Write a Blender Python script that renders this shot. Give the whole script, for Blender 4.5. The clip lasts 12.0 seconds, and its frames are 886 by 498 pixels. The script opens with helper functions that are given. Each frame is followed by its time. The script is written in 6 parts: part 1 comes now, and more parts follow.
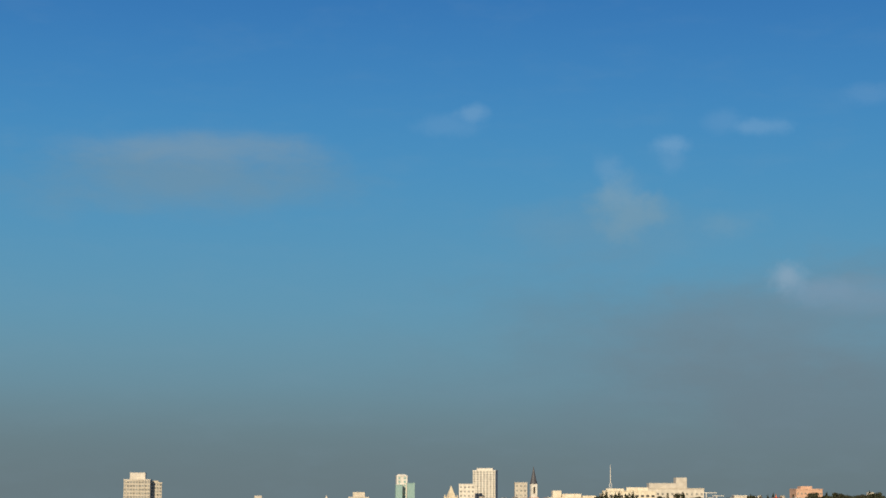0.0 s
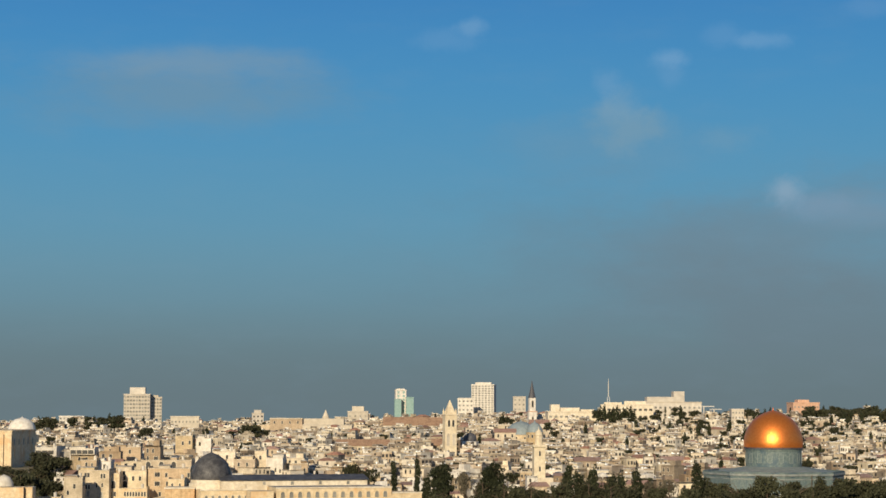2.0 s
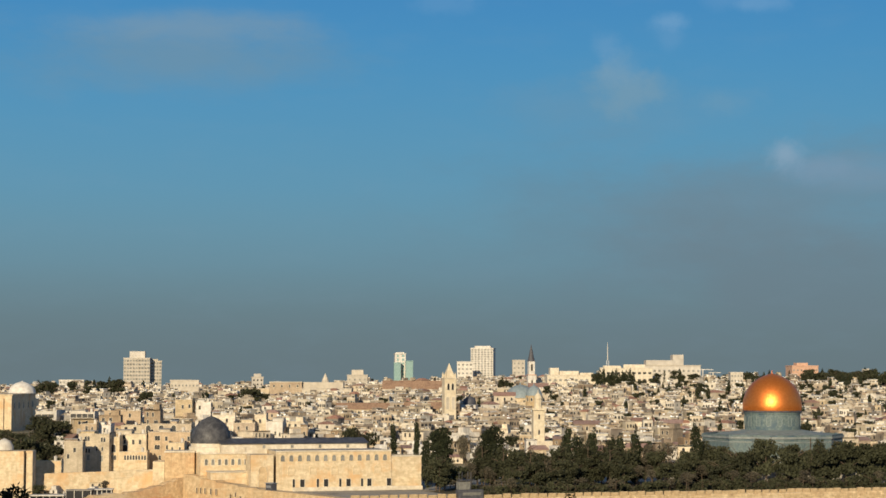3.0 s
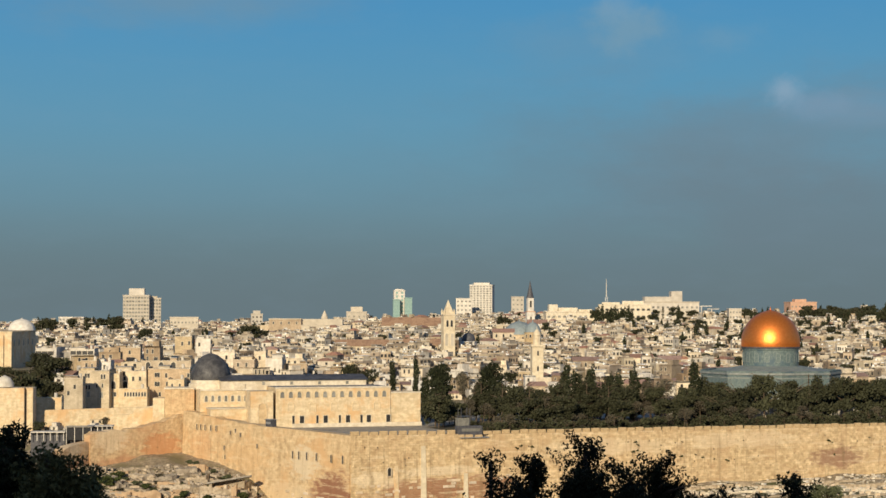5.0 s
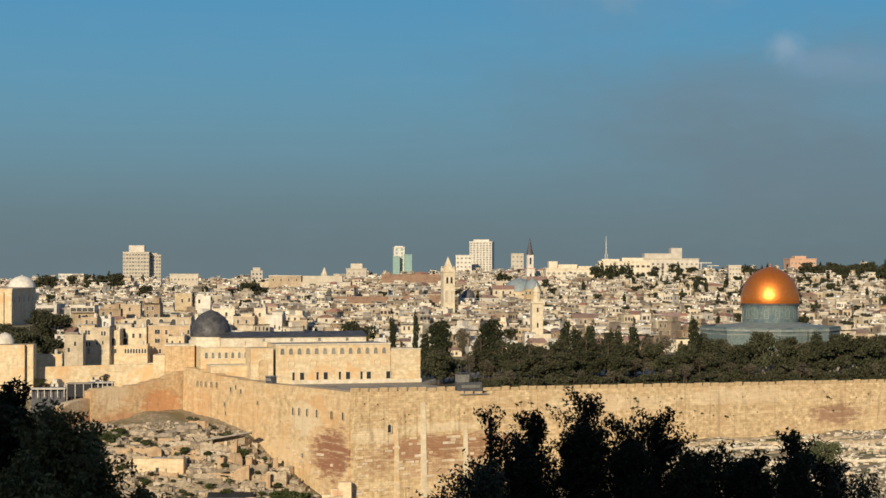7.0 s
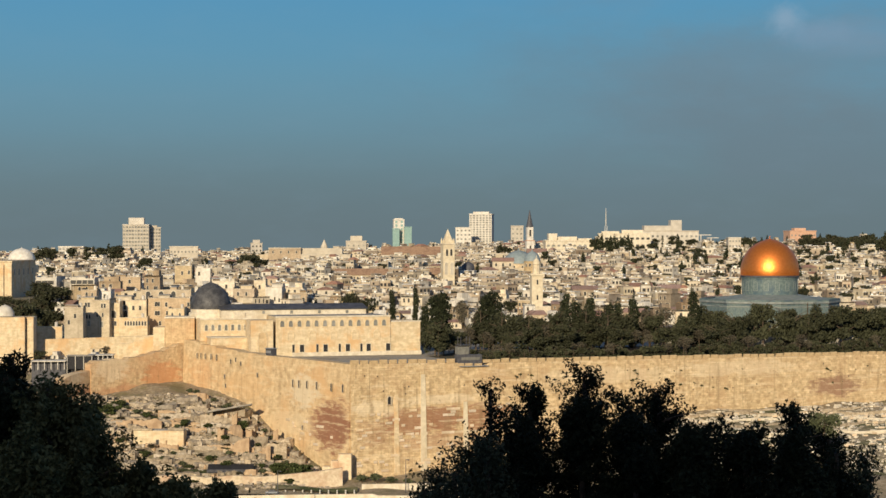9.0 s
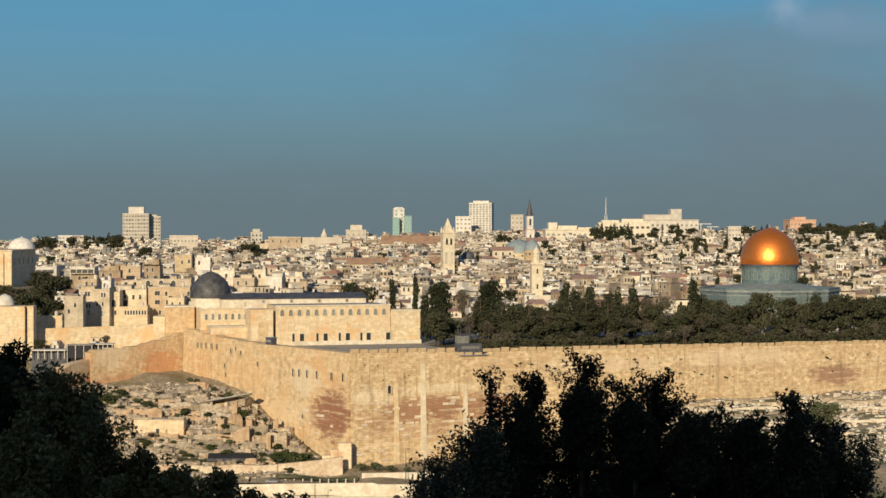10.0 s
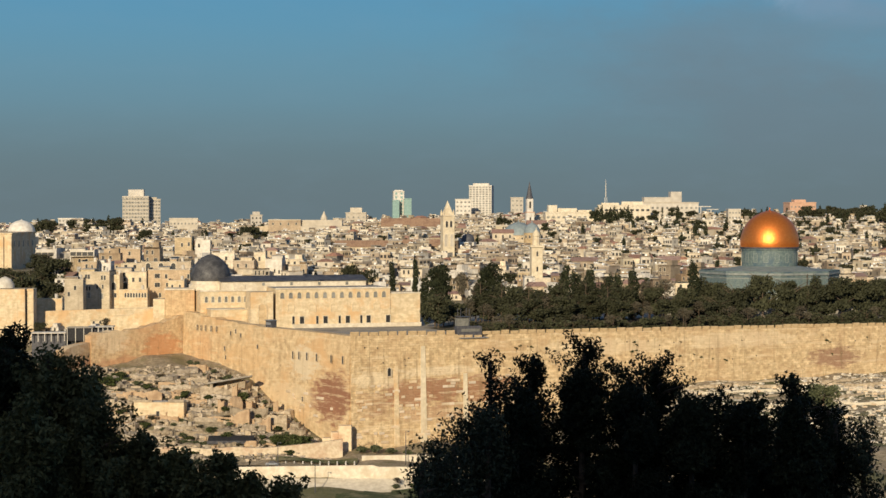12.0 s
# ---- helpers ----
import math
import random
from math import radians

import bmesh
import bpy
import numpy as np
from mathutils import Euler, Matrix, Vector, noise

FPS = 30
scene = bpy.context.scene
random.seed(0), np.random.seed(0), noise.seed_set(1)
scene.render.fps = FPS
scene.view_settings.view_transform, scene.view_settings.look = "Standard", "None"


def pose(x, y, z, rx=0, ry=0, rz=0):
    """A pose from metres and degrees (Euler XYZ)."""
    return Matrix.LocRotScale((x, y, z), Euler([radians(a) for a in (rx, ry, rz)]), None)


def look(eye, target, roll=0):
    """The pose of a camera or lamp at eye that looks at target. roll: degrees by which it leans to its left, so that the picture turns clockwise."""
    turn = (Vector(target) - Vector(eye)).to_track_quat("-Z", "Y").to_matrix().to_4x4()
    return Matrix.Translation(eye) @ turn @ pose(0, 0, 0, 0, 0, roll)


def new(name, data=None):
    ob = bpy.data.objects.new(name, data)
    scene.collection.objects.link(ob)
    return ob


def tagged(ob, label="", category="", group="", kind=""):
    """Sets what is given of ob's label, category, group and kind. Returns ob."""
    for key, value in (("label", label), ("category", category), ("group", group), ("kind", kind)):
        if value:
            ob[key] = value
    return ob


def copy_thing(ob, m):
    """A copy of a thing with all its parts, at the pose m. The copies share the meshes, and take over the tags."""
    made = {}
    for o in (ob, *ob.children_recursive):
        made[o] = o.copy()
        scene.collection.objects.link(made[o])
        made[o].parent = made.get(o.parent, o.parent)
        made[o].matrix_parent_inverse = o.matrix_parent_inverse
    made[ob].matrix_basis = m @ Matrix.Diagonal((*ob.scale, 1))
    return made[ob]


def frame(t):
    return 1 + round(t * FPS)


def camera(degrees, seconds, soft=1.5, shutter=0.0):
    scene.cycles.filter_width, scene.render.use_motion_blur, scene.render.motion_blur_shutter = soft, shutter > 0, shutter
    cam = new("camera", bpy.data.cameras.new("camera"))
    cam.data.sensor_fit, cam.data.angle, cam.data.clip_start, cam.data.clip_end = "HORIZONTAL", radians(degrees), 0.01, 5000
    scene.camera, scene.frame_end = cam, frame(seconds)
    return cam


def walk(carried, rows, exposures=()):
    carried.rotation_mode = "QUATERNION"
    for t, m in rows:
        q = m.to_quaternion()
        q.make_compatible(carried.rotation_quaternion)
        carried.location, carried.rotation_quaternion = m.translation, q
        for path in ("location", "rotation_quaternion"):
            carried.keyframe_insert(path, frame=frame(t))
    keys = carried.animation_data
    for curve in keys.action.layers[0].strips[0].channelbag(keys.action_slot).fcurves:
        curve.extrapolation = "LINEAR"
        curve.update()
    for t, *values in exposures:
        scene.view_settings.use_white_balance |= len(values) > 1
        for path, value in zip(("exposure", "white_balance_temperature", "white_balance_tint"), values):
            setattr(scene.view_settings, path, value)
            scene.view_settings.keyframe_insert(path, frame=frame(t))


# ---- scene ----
cam = camera(26.0, 12.0, 1.5, 0.5)
EYE = 40.0
# seconds, degrees up, degrees to the left, degrees of lean
ROWS = [
    (0.0, 7.271, 0.102, 0.289),
    (0.5, 6.430, 0.081, 0.229),
    (1.0, 5.805, 0.070, 0.201),
    (1.5, 5.270, 0.071, 0.229),
    (2.0, 4.732, 0.065, 0.189),
    (2.5, 4.209, 0.058, 0.164),
    (3.0, 3.649, 0.047, 0.128),
    (5.0, 1.764, 0.018, 0.065),
    (5.5, 1.369, 0.016, 0.065),
    (6.0, 1.033, 0.014, 0.061),
    (6.5, 0.736, 0.012, 0.031),
    (7.0, 0.476, 0.012, 0.044),
    (9.0, -0.353, 0.005, 0.018),
    (9.5, -0.514, 0.003, 0.021),
    (10.0, -0.680, 0.003, -0.003),
    (10.5, -0.838, 0.003, 0.002),
    (11.0, -0.962, 0.003, -0.005),
    (11.5, -1.089, 0.000, -0.008),
    (12.0, -1.198, -0.000, -0.008),
]
walk(cam, [(t, pose(0, 0, EYE, 90 + up, -lean, yaw)) for t, up, yaw, lean in ROWS])

# ---- light ----
SUN_UP, SUN_TURN = 17.0, 194.0   # degrees above the horizon; compass turn, 180 is straight behind the first view
sun_way = Vector((math.sin(radians(SUN_TURN)) * math.cos(radians(SUN_UP)), math.cos(radians(SUN_TURN)) * math.cos(radians(SUN_UP)), math.sin(radians(SUN_UP))))
sun_data = bpy.data.lights.new("sun", "SUN")
sun_data.energy, sun_data.angle, sun_data.color = 4.95, radians(0.6), (1.0, 0.84, 0.59)
sun = new("sun", sun_data)
sun.matrix_world = look((0, -300, 300), Vector((0, -300, 300)) - sun_way * 100)


class Net:
    """Short hand for node trees."""

    def __init__(self, tree):
        self.tree = tree

    def add(self, kind):
        return self.tree.nodes.new(kind)

    def put(self, value, socket):
        if hasattr(value, "is_linked"):
            self.tree.links.new(value, socket)
        else:
            socket.default_value = value

    def math(self, op, a, b=0.0, c=0.0, clamp=False):
        n = self.add("ShaderNodeMath")
        n.operation, n.use_clamp = op, clamp
        for s, v in zip(n.inputs, (a, b, c)):
            self.put(v, s)
        return n.outputs[0]

    def step(self, value, low, high, to_low=0.0, to_high=1.0):
        n = self.add("ShaderNodeMapRange")
        n.interpolation_type = "SMOOTHSTEP"
        for s, v in zip(n.inputs, (value, low, high, to_low, to_high)):
            self.put(v, s)
        return n.outputs[0]

    def mix(self, fac, a, b, blend="MIX"):
        n = self.add("ShaderNodeMix")
        n.data_type, n.blend_type = "RGBA", blend
        self.put(fac, n.inputs["Factor"])
        self.put(a, n.inputs[6])
        self.put(b, n.inputs[7])
        return n.outputs[2]

    def noise(self, vector, scale, detail=4.0, rough=0.55):
        n = self.add("ShaderNodeTexNoise")
        self.put(vector, n.inputs["Vector"])
        self.put(scale, n.inputs["Scale"])
        n.inputs["Detail"].default_value, n.inputs["Roughness"].default_value = detail, rough
        return n.outputs["Fac"]

    def scaled(self, vector, x, y, z, move=(0, 0, 0)):
        n = self.add("ShaderNodeMapping")
        self.put(vector, n.inputs["Vector"])
        n.inputs["Scale"].default_value, n.inputs["Location"].default_value = (x, y, z), move
        return n.outputs[0]


def rgb(r, g, b):
    """Screen colour 0..255 to linear."""
    return tuple(((c / 255 + 0.055) / 1.055) ** 2.4 if c > 10 else c / 255 / 12.92 for c in (r, g, b)) + (1.0,)


world = bpy.data.worlds.new("sky")
scene.world = world
world.use_nodes = True
world.node_tree.nodes.clear()
w = Net(world.node_tree)
way = w.add("ShaderNodeTexCoord").outputs["Generated"]
split = w.add("ShaderNodeSeparateXYZ")
w.put(way, split.inputs[0])
up = split.outputs["Z"]
side = w.math("ARCTAN2", split.outputs["X"], split.outputs["Y"])     # turn from straight ahead, radians
nishita = w.add("ShaderNodeTexSky")
nishita.sky_type, nishita.sun_disc, nishita.air_density, nishita.dust_density = "NISHITA", False, 1.2, 2.5
nishita.sun_elevation, nishita.sun_rotation = radians(SUN_UP), radians(SUN_TURN)
high_sky = w.mix(1.0, nishita.outputs[0], (0.10, 0.10, 0.10, 1), "MULTIPLY")
haze = w.add("ShaderNodeValToRGB")
w.put(w.math("MULTIPLY", up, 2.0), haze.inputs[0])
haze.color_ramp.interpolation = "B_SPLINE"
stops = [(0.0, (104, 120, 126)), (0.055, (105, 126, 133)), (0.11, (107, 142, 157)), (0.19, (99, 152, 178)), (0.31, (77, 146, 190)), (0.42, (66, 134, 190)), (0.56, (48, 108, 174)), (1.0, (40, 92, 160))]
ramp = haze.color_ramp.elements
while len(ramp) < len(stops):
    ramp.new(0.5)
for e, (p, c) in zip(ramp, stops):
    e.position, e.color = p, rgb(*c)
flat_way = w.add("ShaderNodeCombineXYZ")
w.put(w.math("MULTIPLY", side, 1.0), flat_way.inputs[0])
w.put(w.math("MULTIPLY", up, 2.2), flat_way.inputs[1])
billow = w.noise(flat_way.outputs[0], 9.0, 6.0, 0.62)
puffs = w.noise(w.scaled(flat_way.outputs[0], 1, 0.5, 1, (1.7, 0.2, 0)), 55.0, 6.0, 0.6)
wisps = w.noise(w.scaled(flat_way.outputs[0], 1, 1.4, 1, (3.1, 0.4, 0)), 22.0, 5.0, 0.6)


def cloud(x, y, wide, high, strength, ragged, torn):
    """A soft cloud round the direction (x to the right, y up, radians) with a ragged edge."""
    dx = w.math("DIVIDE", w.math("SUBTRACT", side, x), wide)
    dy = w.math("DIVIDE", w.math("SUBTRACT", up, y), high)
    d = w.math("SQRT", w.math("ADD", w.math("MULTIPLY", dx, dx), w.math("MULTIPLY", dy, dy)))
    d = w.math("ADD", d, w.math("MULTIPLY", w.math("SUBTRACT", ragged, 0.5), torn))
    return w.step(d, 1.05, 0.1, 0.0, strength)


sky = haze.outputs[0]
for x, y, wide, high, strength, ragged, c in [
    (-0.145, 0.161, 0.110, 0.027, 0.62, billow, (115, 145, 163)),
    (-0.145, 0.177, 0.100, 0.013, 0.50, billow, (128, 154, 172)),
    (0.150, 0.070, 0.20, 0.060, 0.50, billow, (106, 131, 146)),
    (0.190, 0.085, 0.12, 0.045, 0.45, billow, (112, 134, 148)),
    (0.200, 0.045, 0.16, 0.045, 0.45, billow, (108, 122, 130)),
    (0.094, 0.135, 0.075, 0.024, 0.30, billow, (108, 146, 170)),
    (0.055, 0.138, 0.045, 0.018, 0.22, puffs, (108, 146, 170)),
    (0.095, 0.1445, 0.030, 0.017, 0.55, puffs, (124, 156, 174)),
    (0.092, 0.156, 0.016, 0.013, 0.45, puffs, (120, 158, 184)),
    (0.084, 0.168, 0.011, 0.010, 0.35, puffs, (118, 160, 194)),
    (0.147, 0.139, 0.022, 0.010, 0.35, puffs, (116, 154, 178)),
    (0.117, 0.1795, 0.015, 0.0065, 0.50, puffs, (124, 166, 202)),
    (0.118, 0.172, 0.010, 0.010, 0.25, puffs, (116, 160, 198)),
    (0.1455, 0.191, 0.016, 0.008, 0.25, puffs, (116, 160, 200)),
    (0.165, 0.188, 0.018, 0.0065, 0.40, puffs, (122, 165, 202)),
    (0.220, 0.202, 0.020, 0.007, 0.25, puffs, (112, 156, 198)),
    (0.0125, 0.1965, 0.011, 0.0055, 0.45, puffs, (122, 164, 200)),
    (0.000, 0.190, 0.022, 0.008, 0.28, puffs, (112, 158, 198)),
    (0.1775, 0.1115, 0.0125, 0.0105, 0.75, puffs, (138, 166, 188)),
    (0.190, 0.104, 0.024, 0.010, 0.45, puffs, (126, 154, 178)),
    (0.212, 0.101, 0.045, 0.014, 0.45, billow, (124, 150, 172)),
]:
    sky = w.mix(cloud(x, y, wide, high, strength, ragged, 1.8 if ragged is billow else 1.5), sky, rgb(*c))
sky = w.mix(w.math("MULTIPLY", w.step(wisps, 0.45, 0.8), 0.07), sky, rgb(128, 156, 176))
whole = w.mix(w.step(up, 0.34, 0.75), sky, high_sky)
below = w.mix(w.step(up, -0.01, -0.06), whole, rgb(70, 72, 70))
backing = w.add("ShaderNodeBackground")
w.put(below, backing.inputs[0])
backing.inputs[1].default_value = 1.0
w.put(backing.outputs[0], w.add("ShaderNodeOutputWorld").inputs[0])


# ---- materials ----
def material(name, dark, light, grain=1.0, rough=0.85, bump=0.3, metal=0.0, stain=None, stain_size=0.12, courses=None, vary=0.0, streaks=0.0, bands=None, pits=0.0, patches=(), island=False, palette=()):
    """A surface with grain of that many lumps a metre, large stains, and courses of stone (length, height) along x and z."""
    m = bpy.data.materials.new(name)
    m.use_nodes = True
    n = Net(m.node_tree)
    shade = m.node_tree.nodes["Principled BSDF"]
    at = n.add("ShaderNodeTexCoord").outputs["Object"]
    fine = n.noise(at, grain, 5.0, 0.6)
    colour = n.mix(n.step(fine, 0.3, 0.7), (*dark, 1), (*light, 1))
    relief = fine
    strong = 1.0 if bands and streaks > 0.4 else 0.55
    if courses:
        parts_ = n.add("ShaderNodeSeparateXYZ")
        n.put(at, parts_.inputs[0])
        both = n.add("ShaderNodeCombineXYZ")
        n.put(n.math("ADD", parts_.outputs[0], parts_.outputs[1]), both.inputs[0])
        n.put(parts_.outputs[2], both.inputs[1])
        stones = n.add("ShaderNodeTexBrick")
        n.put(both.outputs[0], stones.inputs["Vector"])
        for key, value in (("Scale", 1.0), ("Brick Width", courses[0]), ("Row Height", courses[1]), ("Mortar Size", 0.035 * courses[1]), ("Mortar Smooth", 0.3), ("Bias", 0.0)):
            stones.inputs[key].default_value = value
        stones.inputs["Color1"].default_value = (0.74, 0.69, 0.63, 1)
        stones.inputs["Color2"].default_value = (1.14, 1.12, 1.08, 1)
        stones.inputs["Mortar"].default_value = (0.72, 0.67, 0.60, 1)
        colour = n.mix(0.75 * strong, colour, n.mix(1.0, colour, stones.outputs["Color"], "MULTIPLY"))
        relief = n.math("SUBTRACT", fine, n.math("MULTIPLY", stones.outputs["Fac"], 0.6))
    if stain:
        big = n.noise(at, stain_size, 6.0, 0.65)
        colour = n.mix(n.step(big, 0.46, 0.66, 0.0, 0.85), colour, (*stain, 1))
    for px, pz, rx, rz, deep, c in patches:
        place_ = n.add("ShaderNodeSeparateXYZ")
        n.put(at, place_.inputs[0])
        dx = n.math("DIVIDE", n.math("SUBTRACT", place_.outputs[0], px), rx)
        dz = n.math("DIVIDE", n.math("SUBTRACT", place_.outputs[2], pz), rz)
        d = n.math("SQRT", n.math("ADD", n.math("MULTIPLY", dx, dx), n.math("MULTIPLY", dz, dz)))
        torn = n.noise(n.scaled(at, 0.18, 0.18, 0.6), 1.0, 6.0, 0.7)
        d = n.math("ADD", d, n.math("MULTIPLY", n.math("SUBTRACT", torn, 0.5), 2.6))
        colour = n.mix(n.step(d, 1.05, 0.55, 0.0, deep), colour, (*c, 1))
    if bands:
        lines = n.noise(n.scaled(at, 0.07, 0.07, 0.75), 1.0, 5.0, 0.65)
        colour = n.mix(n.step(lines, 0.54, 0.64, 0.0, 0.5), colour, (*bands, 1))
    if pits:
        # dark spots in the colour only, without relief
        holes = n.noise(at, 0.8, 3.0, 0.5)
        colour = n.mix(n.step(holes, 0.62, 0.70, 0.0, pits), colour, (dark[0] * 0.42, dark[1] * 0.36, dark[2] * 0.3, 1))
        worn = n.noise(n.scaled(at, 0.25, 0.25, 0.9, (7, 3, 1)), 1.0, 5.0, 0.7)
        colour = n.mix(n.step(worn, 0.55, 0.68, 0.0, pits), colour, (light[0] * 1.08, light[1] * 1.08, light[2] * 1.08, 1))
    if streaks:
        runs = n.noise(n.scaled(at, 0.9, 0.9, 0.05), 1.0, 4.0, 0.6)
        colour = n.mix(n.step(runs, 0.50, 0.75, 0.0, streaks), colour, (dark[0] * 0.45, dark[1] * 0.42, dark[2] * 0.38, 1))
    if palette:
        pick = n.add("ShaderNodeValToRGB")
        pick.color_ramp.interpolation = "CONSTANT"
        tones = pick.color_ramp.elements
        while len(tones) < len(palette):
            tones.new(0.5)
        for k, (e, c) in enumerate(zip(tones, palette)):
            e.position, e.color = k / len(palette), (*c, 1)
        which = n.add("ShaderNodeNewGeometry").outputs["Random Per Island"] if island else n.add("ShaderNodeObjectInfo").outputs["Random"]
        n.put(n.math("FRACT", n.math("MULTIPLY", which, 13.7)), pick.inputs[0])
        colour = n.mix(1.0, colour, pick.outputs[0], "MULTIPLY")
    if vary:
        chance = n.add("ShaderNodeNewGeometry").outputs["Random Per Island"] if island else n.add("ShaderNodeObjectInfo").outputs["Random"]
        hue = n.add("ShaderNodeHueSaturation")
        n.put(n.math("ADD", 1 - vary, n.math("MULTIPLY", chance, 2 * vary)), hue.inputs["Value"])
        n.put(n.math("ADD", 0.68, n.math("MULTIPLY", n.math("FRACT", n.math("MULTIPLY", chance, 7.31)), 0.27)), hue.inputs["Saturation"])
        n.put(colour, hue.inputs["Color"])
        colour = hue.outputs[0]
    n.put(colour, shade.inputs["Base Color"])
    shade.inputs["Roughness"].default_value = rough
    shade.inputs["Metallic"].default_value = metal
    shade.inputs["Specular IOR Level"].default_value = 0.3
    if bump:
        b = n.add("ShaderNodeBump")
        b.inputs["Strength"].default_value, b.inputs["Distance"].default_value = bump, 0.25 / max(grain, 0.2)
        n.put(relief, b.inputs["Height"])
        n.put(b.outputs[0], shade.inputs["Normal"])
    return m


RED_STONE, PALE_PATCH = (0.30, 0.15, 0.085), (0.72, 0.60, 0.42)
RAMPART = material("rampart_stone", (0.46, 0.33, 0.19), (0.68, 0.53, 0.33), 0.45, 0.9, 0.2, stain=(0.58, 0.37, 0.19), stain_size=0.07, courses=(1.5, 0.75), streaks=0.3, pits=0.35, bands=(0.66, 0.53, 0.34),
                   patches=[(87, -19, 12, 9, 0.95, (0.25, 0.115, 0.07)), (72, -9, 9, 6, 0.75, (0.62, 0.53, 0.38)), (40, -9, 16, 6, 0.45, (0.62, 0.40, 0.20)), (62, -20, 16, 5, 0.45, (0.66, 0.54, 0.36)), (12, -8, 9, 7, 0.5, (0.58, 0.34, 0.17))])
RAMPART_SPUR = material("rampart_stone_red", (0.46, 0.32, 0.18), (0.68, 0.51, 0.31), 0.7, 0.9, 0.5, stain=(0.54, 0.32, 0.17), stain_size=0.07, courses=(1.2, 0.6), streaks=0.25, pits=0.4,
                        patches=[(28, -8, 9, 6, 0.8, (0.54, 0.26, 0.12)), (8, -4, 7, 6, 0.5, PALE_PATCH), (14, -13, 18, 3, 0.6, (0.48, 0.24, 0.13))])
RAMPART_EAST = material("rampart_stone_pale", (0.48, 0.35, 0.20), (0.72, 0.57, 0.36), 0.6, 0.9, 0.6, stain=(0.50, 0.34, 0.19), stain_size=0.11, courses=(1.5, 0.75), streaks=0.5, pits=0.45, bands=(0.72, 0.59, 0.40),
                        patches=[(20, -18, 11, 5.5, 0.8, RED_STONE), (31, -17, 9, 5, 0.85, RED_STONE), (46, -17, 12, 5, 0.85, RED_STONE), (30, -24, 20, 3, 0.6, (0.42, 0.26, 0.16)), (8, -21, 7, 5, 0.4, RED_STONE), (8, -13, 10, 3, 0.6, PALE_PATCH), (30, -11, 16, 2.0, 0.6, PALE_PATCH), (178, -11, 12, 4, 0.8, (0.27, 0.15, 0.10)), (90, -5, 30, 3, 0.4, PALE_PATCH), (140, -4, 30, 3, 0.4, PALE_PATCH)])
ASHLAR = material("ashlar", (0.50, 0.38, 0.23), (0.70, 0.57, 0.38), 0.8, 0.9, 0.4, stain=(0.46, 0.27, 0.15), stain_size=0.15, vary=0.14)
MOSQUE = material("mosque_stone", (0.56, 0.45, 0.29), (0.74, 0.62, 0.43), 0.6, 0.85, 0.25, stain=(0.62, 0.39, 0.19), stain_size=0.12, courses=(1.2, 0.6), streaks=0.2)
PALE = material("pale_stone", (0.55, 0.48, 0.37), (0.72, 0.65, 0.52), 0.7, 0.85, 0.2, stain=(0.5, 0.42, 0.30), stain_size=0.2)
STONE_TONES = [(1.10, 1.04, 0.92), (1.0, 0.92, 0.75), (1.24, 1.20, 1.10), (0.88, 0.76, 0.57), (0.54, 0.48, 0.41), (1.02, 0.92, 0.75), (0.92, 0.77, 0.60), (1.34, 1.30, 1.20), (0.66, 0.55, 0.43), (0.46, 0.37, 0.29)]
CREAM = material("cream_stone", (0.56, 0.48, 0.34), (0.71, 0.62, 0.46), 0.7, 0.88, 0.2, stain=(0.54, 0.44, 0.30), stain_size=0.2, streaks=0.2)
HOUSE = material("house_stone", (0.45, 0.385, 0.28), (0.66, 0.575, 0.44), 0.45, 0.9, 0.2, stain=(0.34, 0.28, 0.20), stain_size=0.22, courses=(0.8, 0.4), vary=0.14, streaks=0.3, palette=STONE_TONES)
HOUSE_WHITE = material("house_render", (0.54, 0.49, 0.41), (0.72, 0.67, 0.58), 0.5, 0.9, 0.2, stain=(0.52, 0.47, 0.40), stain_size=0.3, vary=0.15, streaks=0.3)
FAR_STONE = material("far_stone", (0.44, 0.38, 0.29), (0.58, 0.51, 0.40), 0.25, 0.9, 0.1, stain=(0.46, 0.40, 0.32), stain_size=0.1, vary=0.12)
TOWN_STONE = material("town_stone", (0.44, 0.405, 0.345), (0.62, 0.575, 0.50), 0.4, 0.9, 0.2, stain=(0.36, 0.30, 0.22), stain_size=0.2, vary=0.16, streaks=0.3, island=True, palette=STONE_TONES)
TOWN_ROOF = material("town_roof", (0.24, 0.22, 0.19), (0.48, 0.45, 0.40), 0.5, 0.95, 0.2, stain=(0.17, 0.15, 0.13), stain_size=0.3, vary=0.4, island=True)
TOWN_TILE = material("town_tile", (0.25, 0.12, 0.075), (0.40, 0.20, 0.13), 1.0, 0.9, 0.2, vary=0.3, island=True)
TOWN_METAL = material("town_sheet", (0.68, 0.68, 0.67), (0.82, 0.82, 0.80), 1.0, 0.6, 0.0, vary=0.3, island=True)
BROWN_TILE = material("brown_tile", (0.26, 0.16, 0.10), (0.40, 0.26, 0.17), 1.2, 0.9, 0.3, stain=(0.22, 0.13, 0.09), stain_size=0.2, streaks=0.3)
LAWN = material("lawn", (0.03, 0.045, 0.015), (0.08, 0.095, 0.035), 1.5, 0.95, 0.5, stain=(0.22, 0.19, 0.11), stain_size=0.15)
CAR_PAINT = material("silver_paint", (0.45, 0.47, 0.50), (0.5, 0.52, 0.55), 1.0, 0.25, 0.0, metal=0.6)
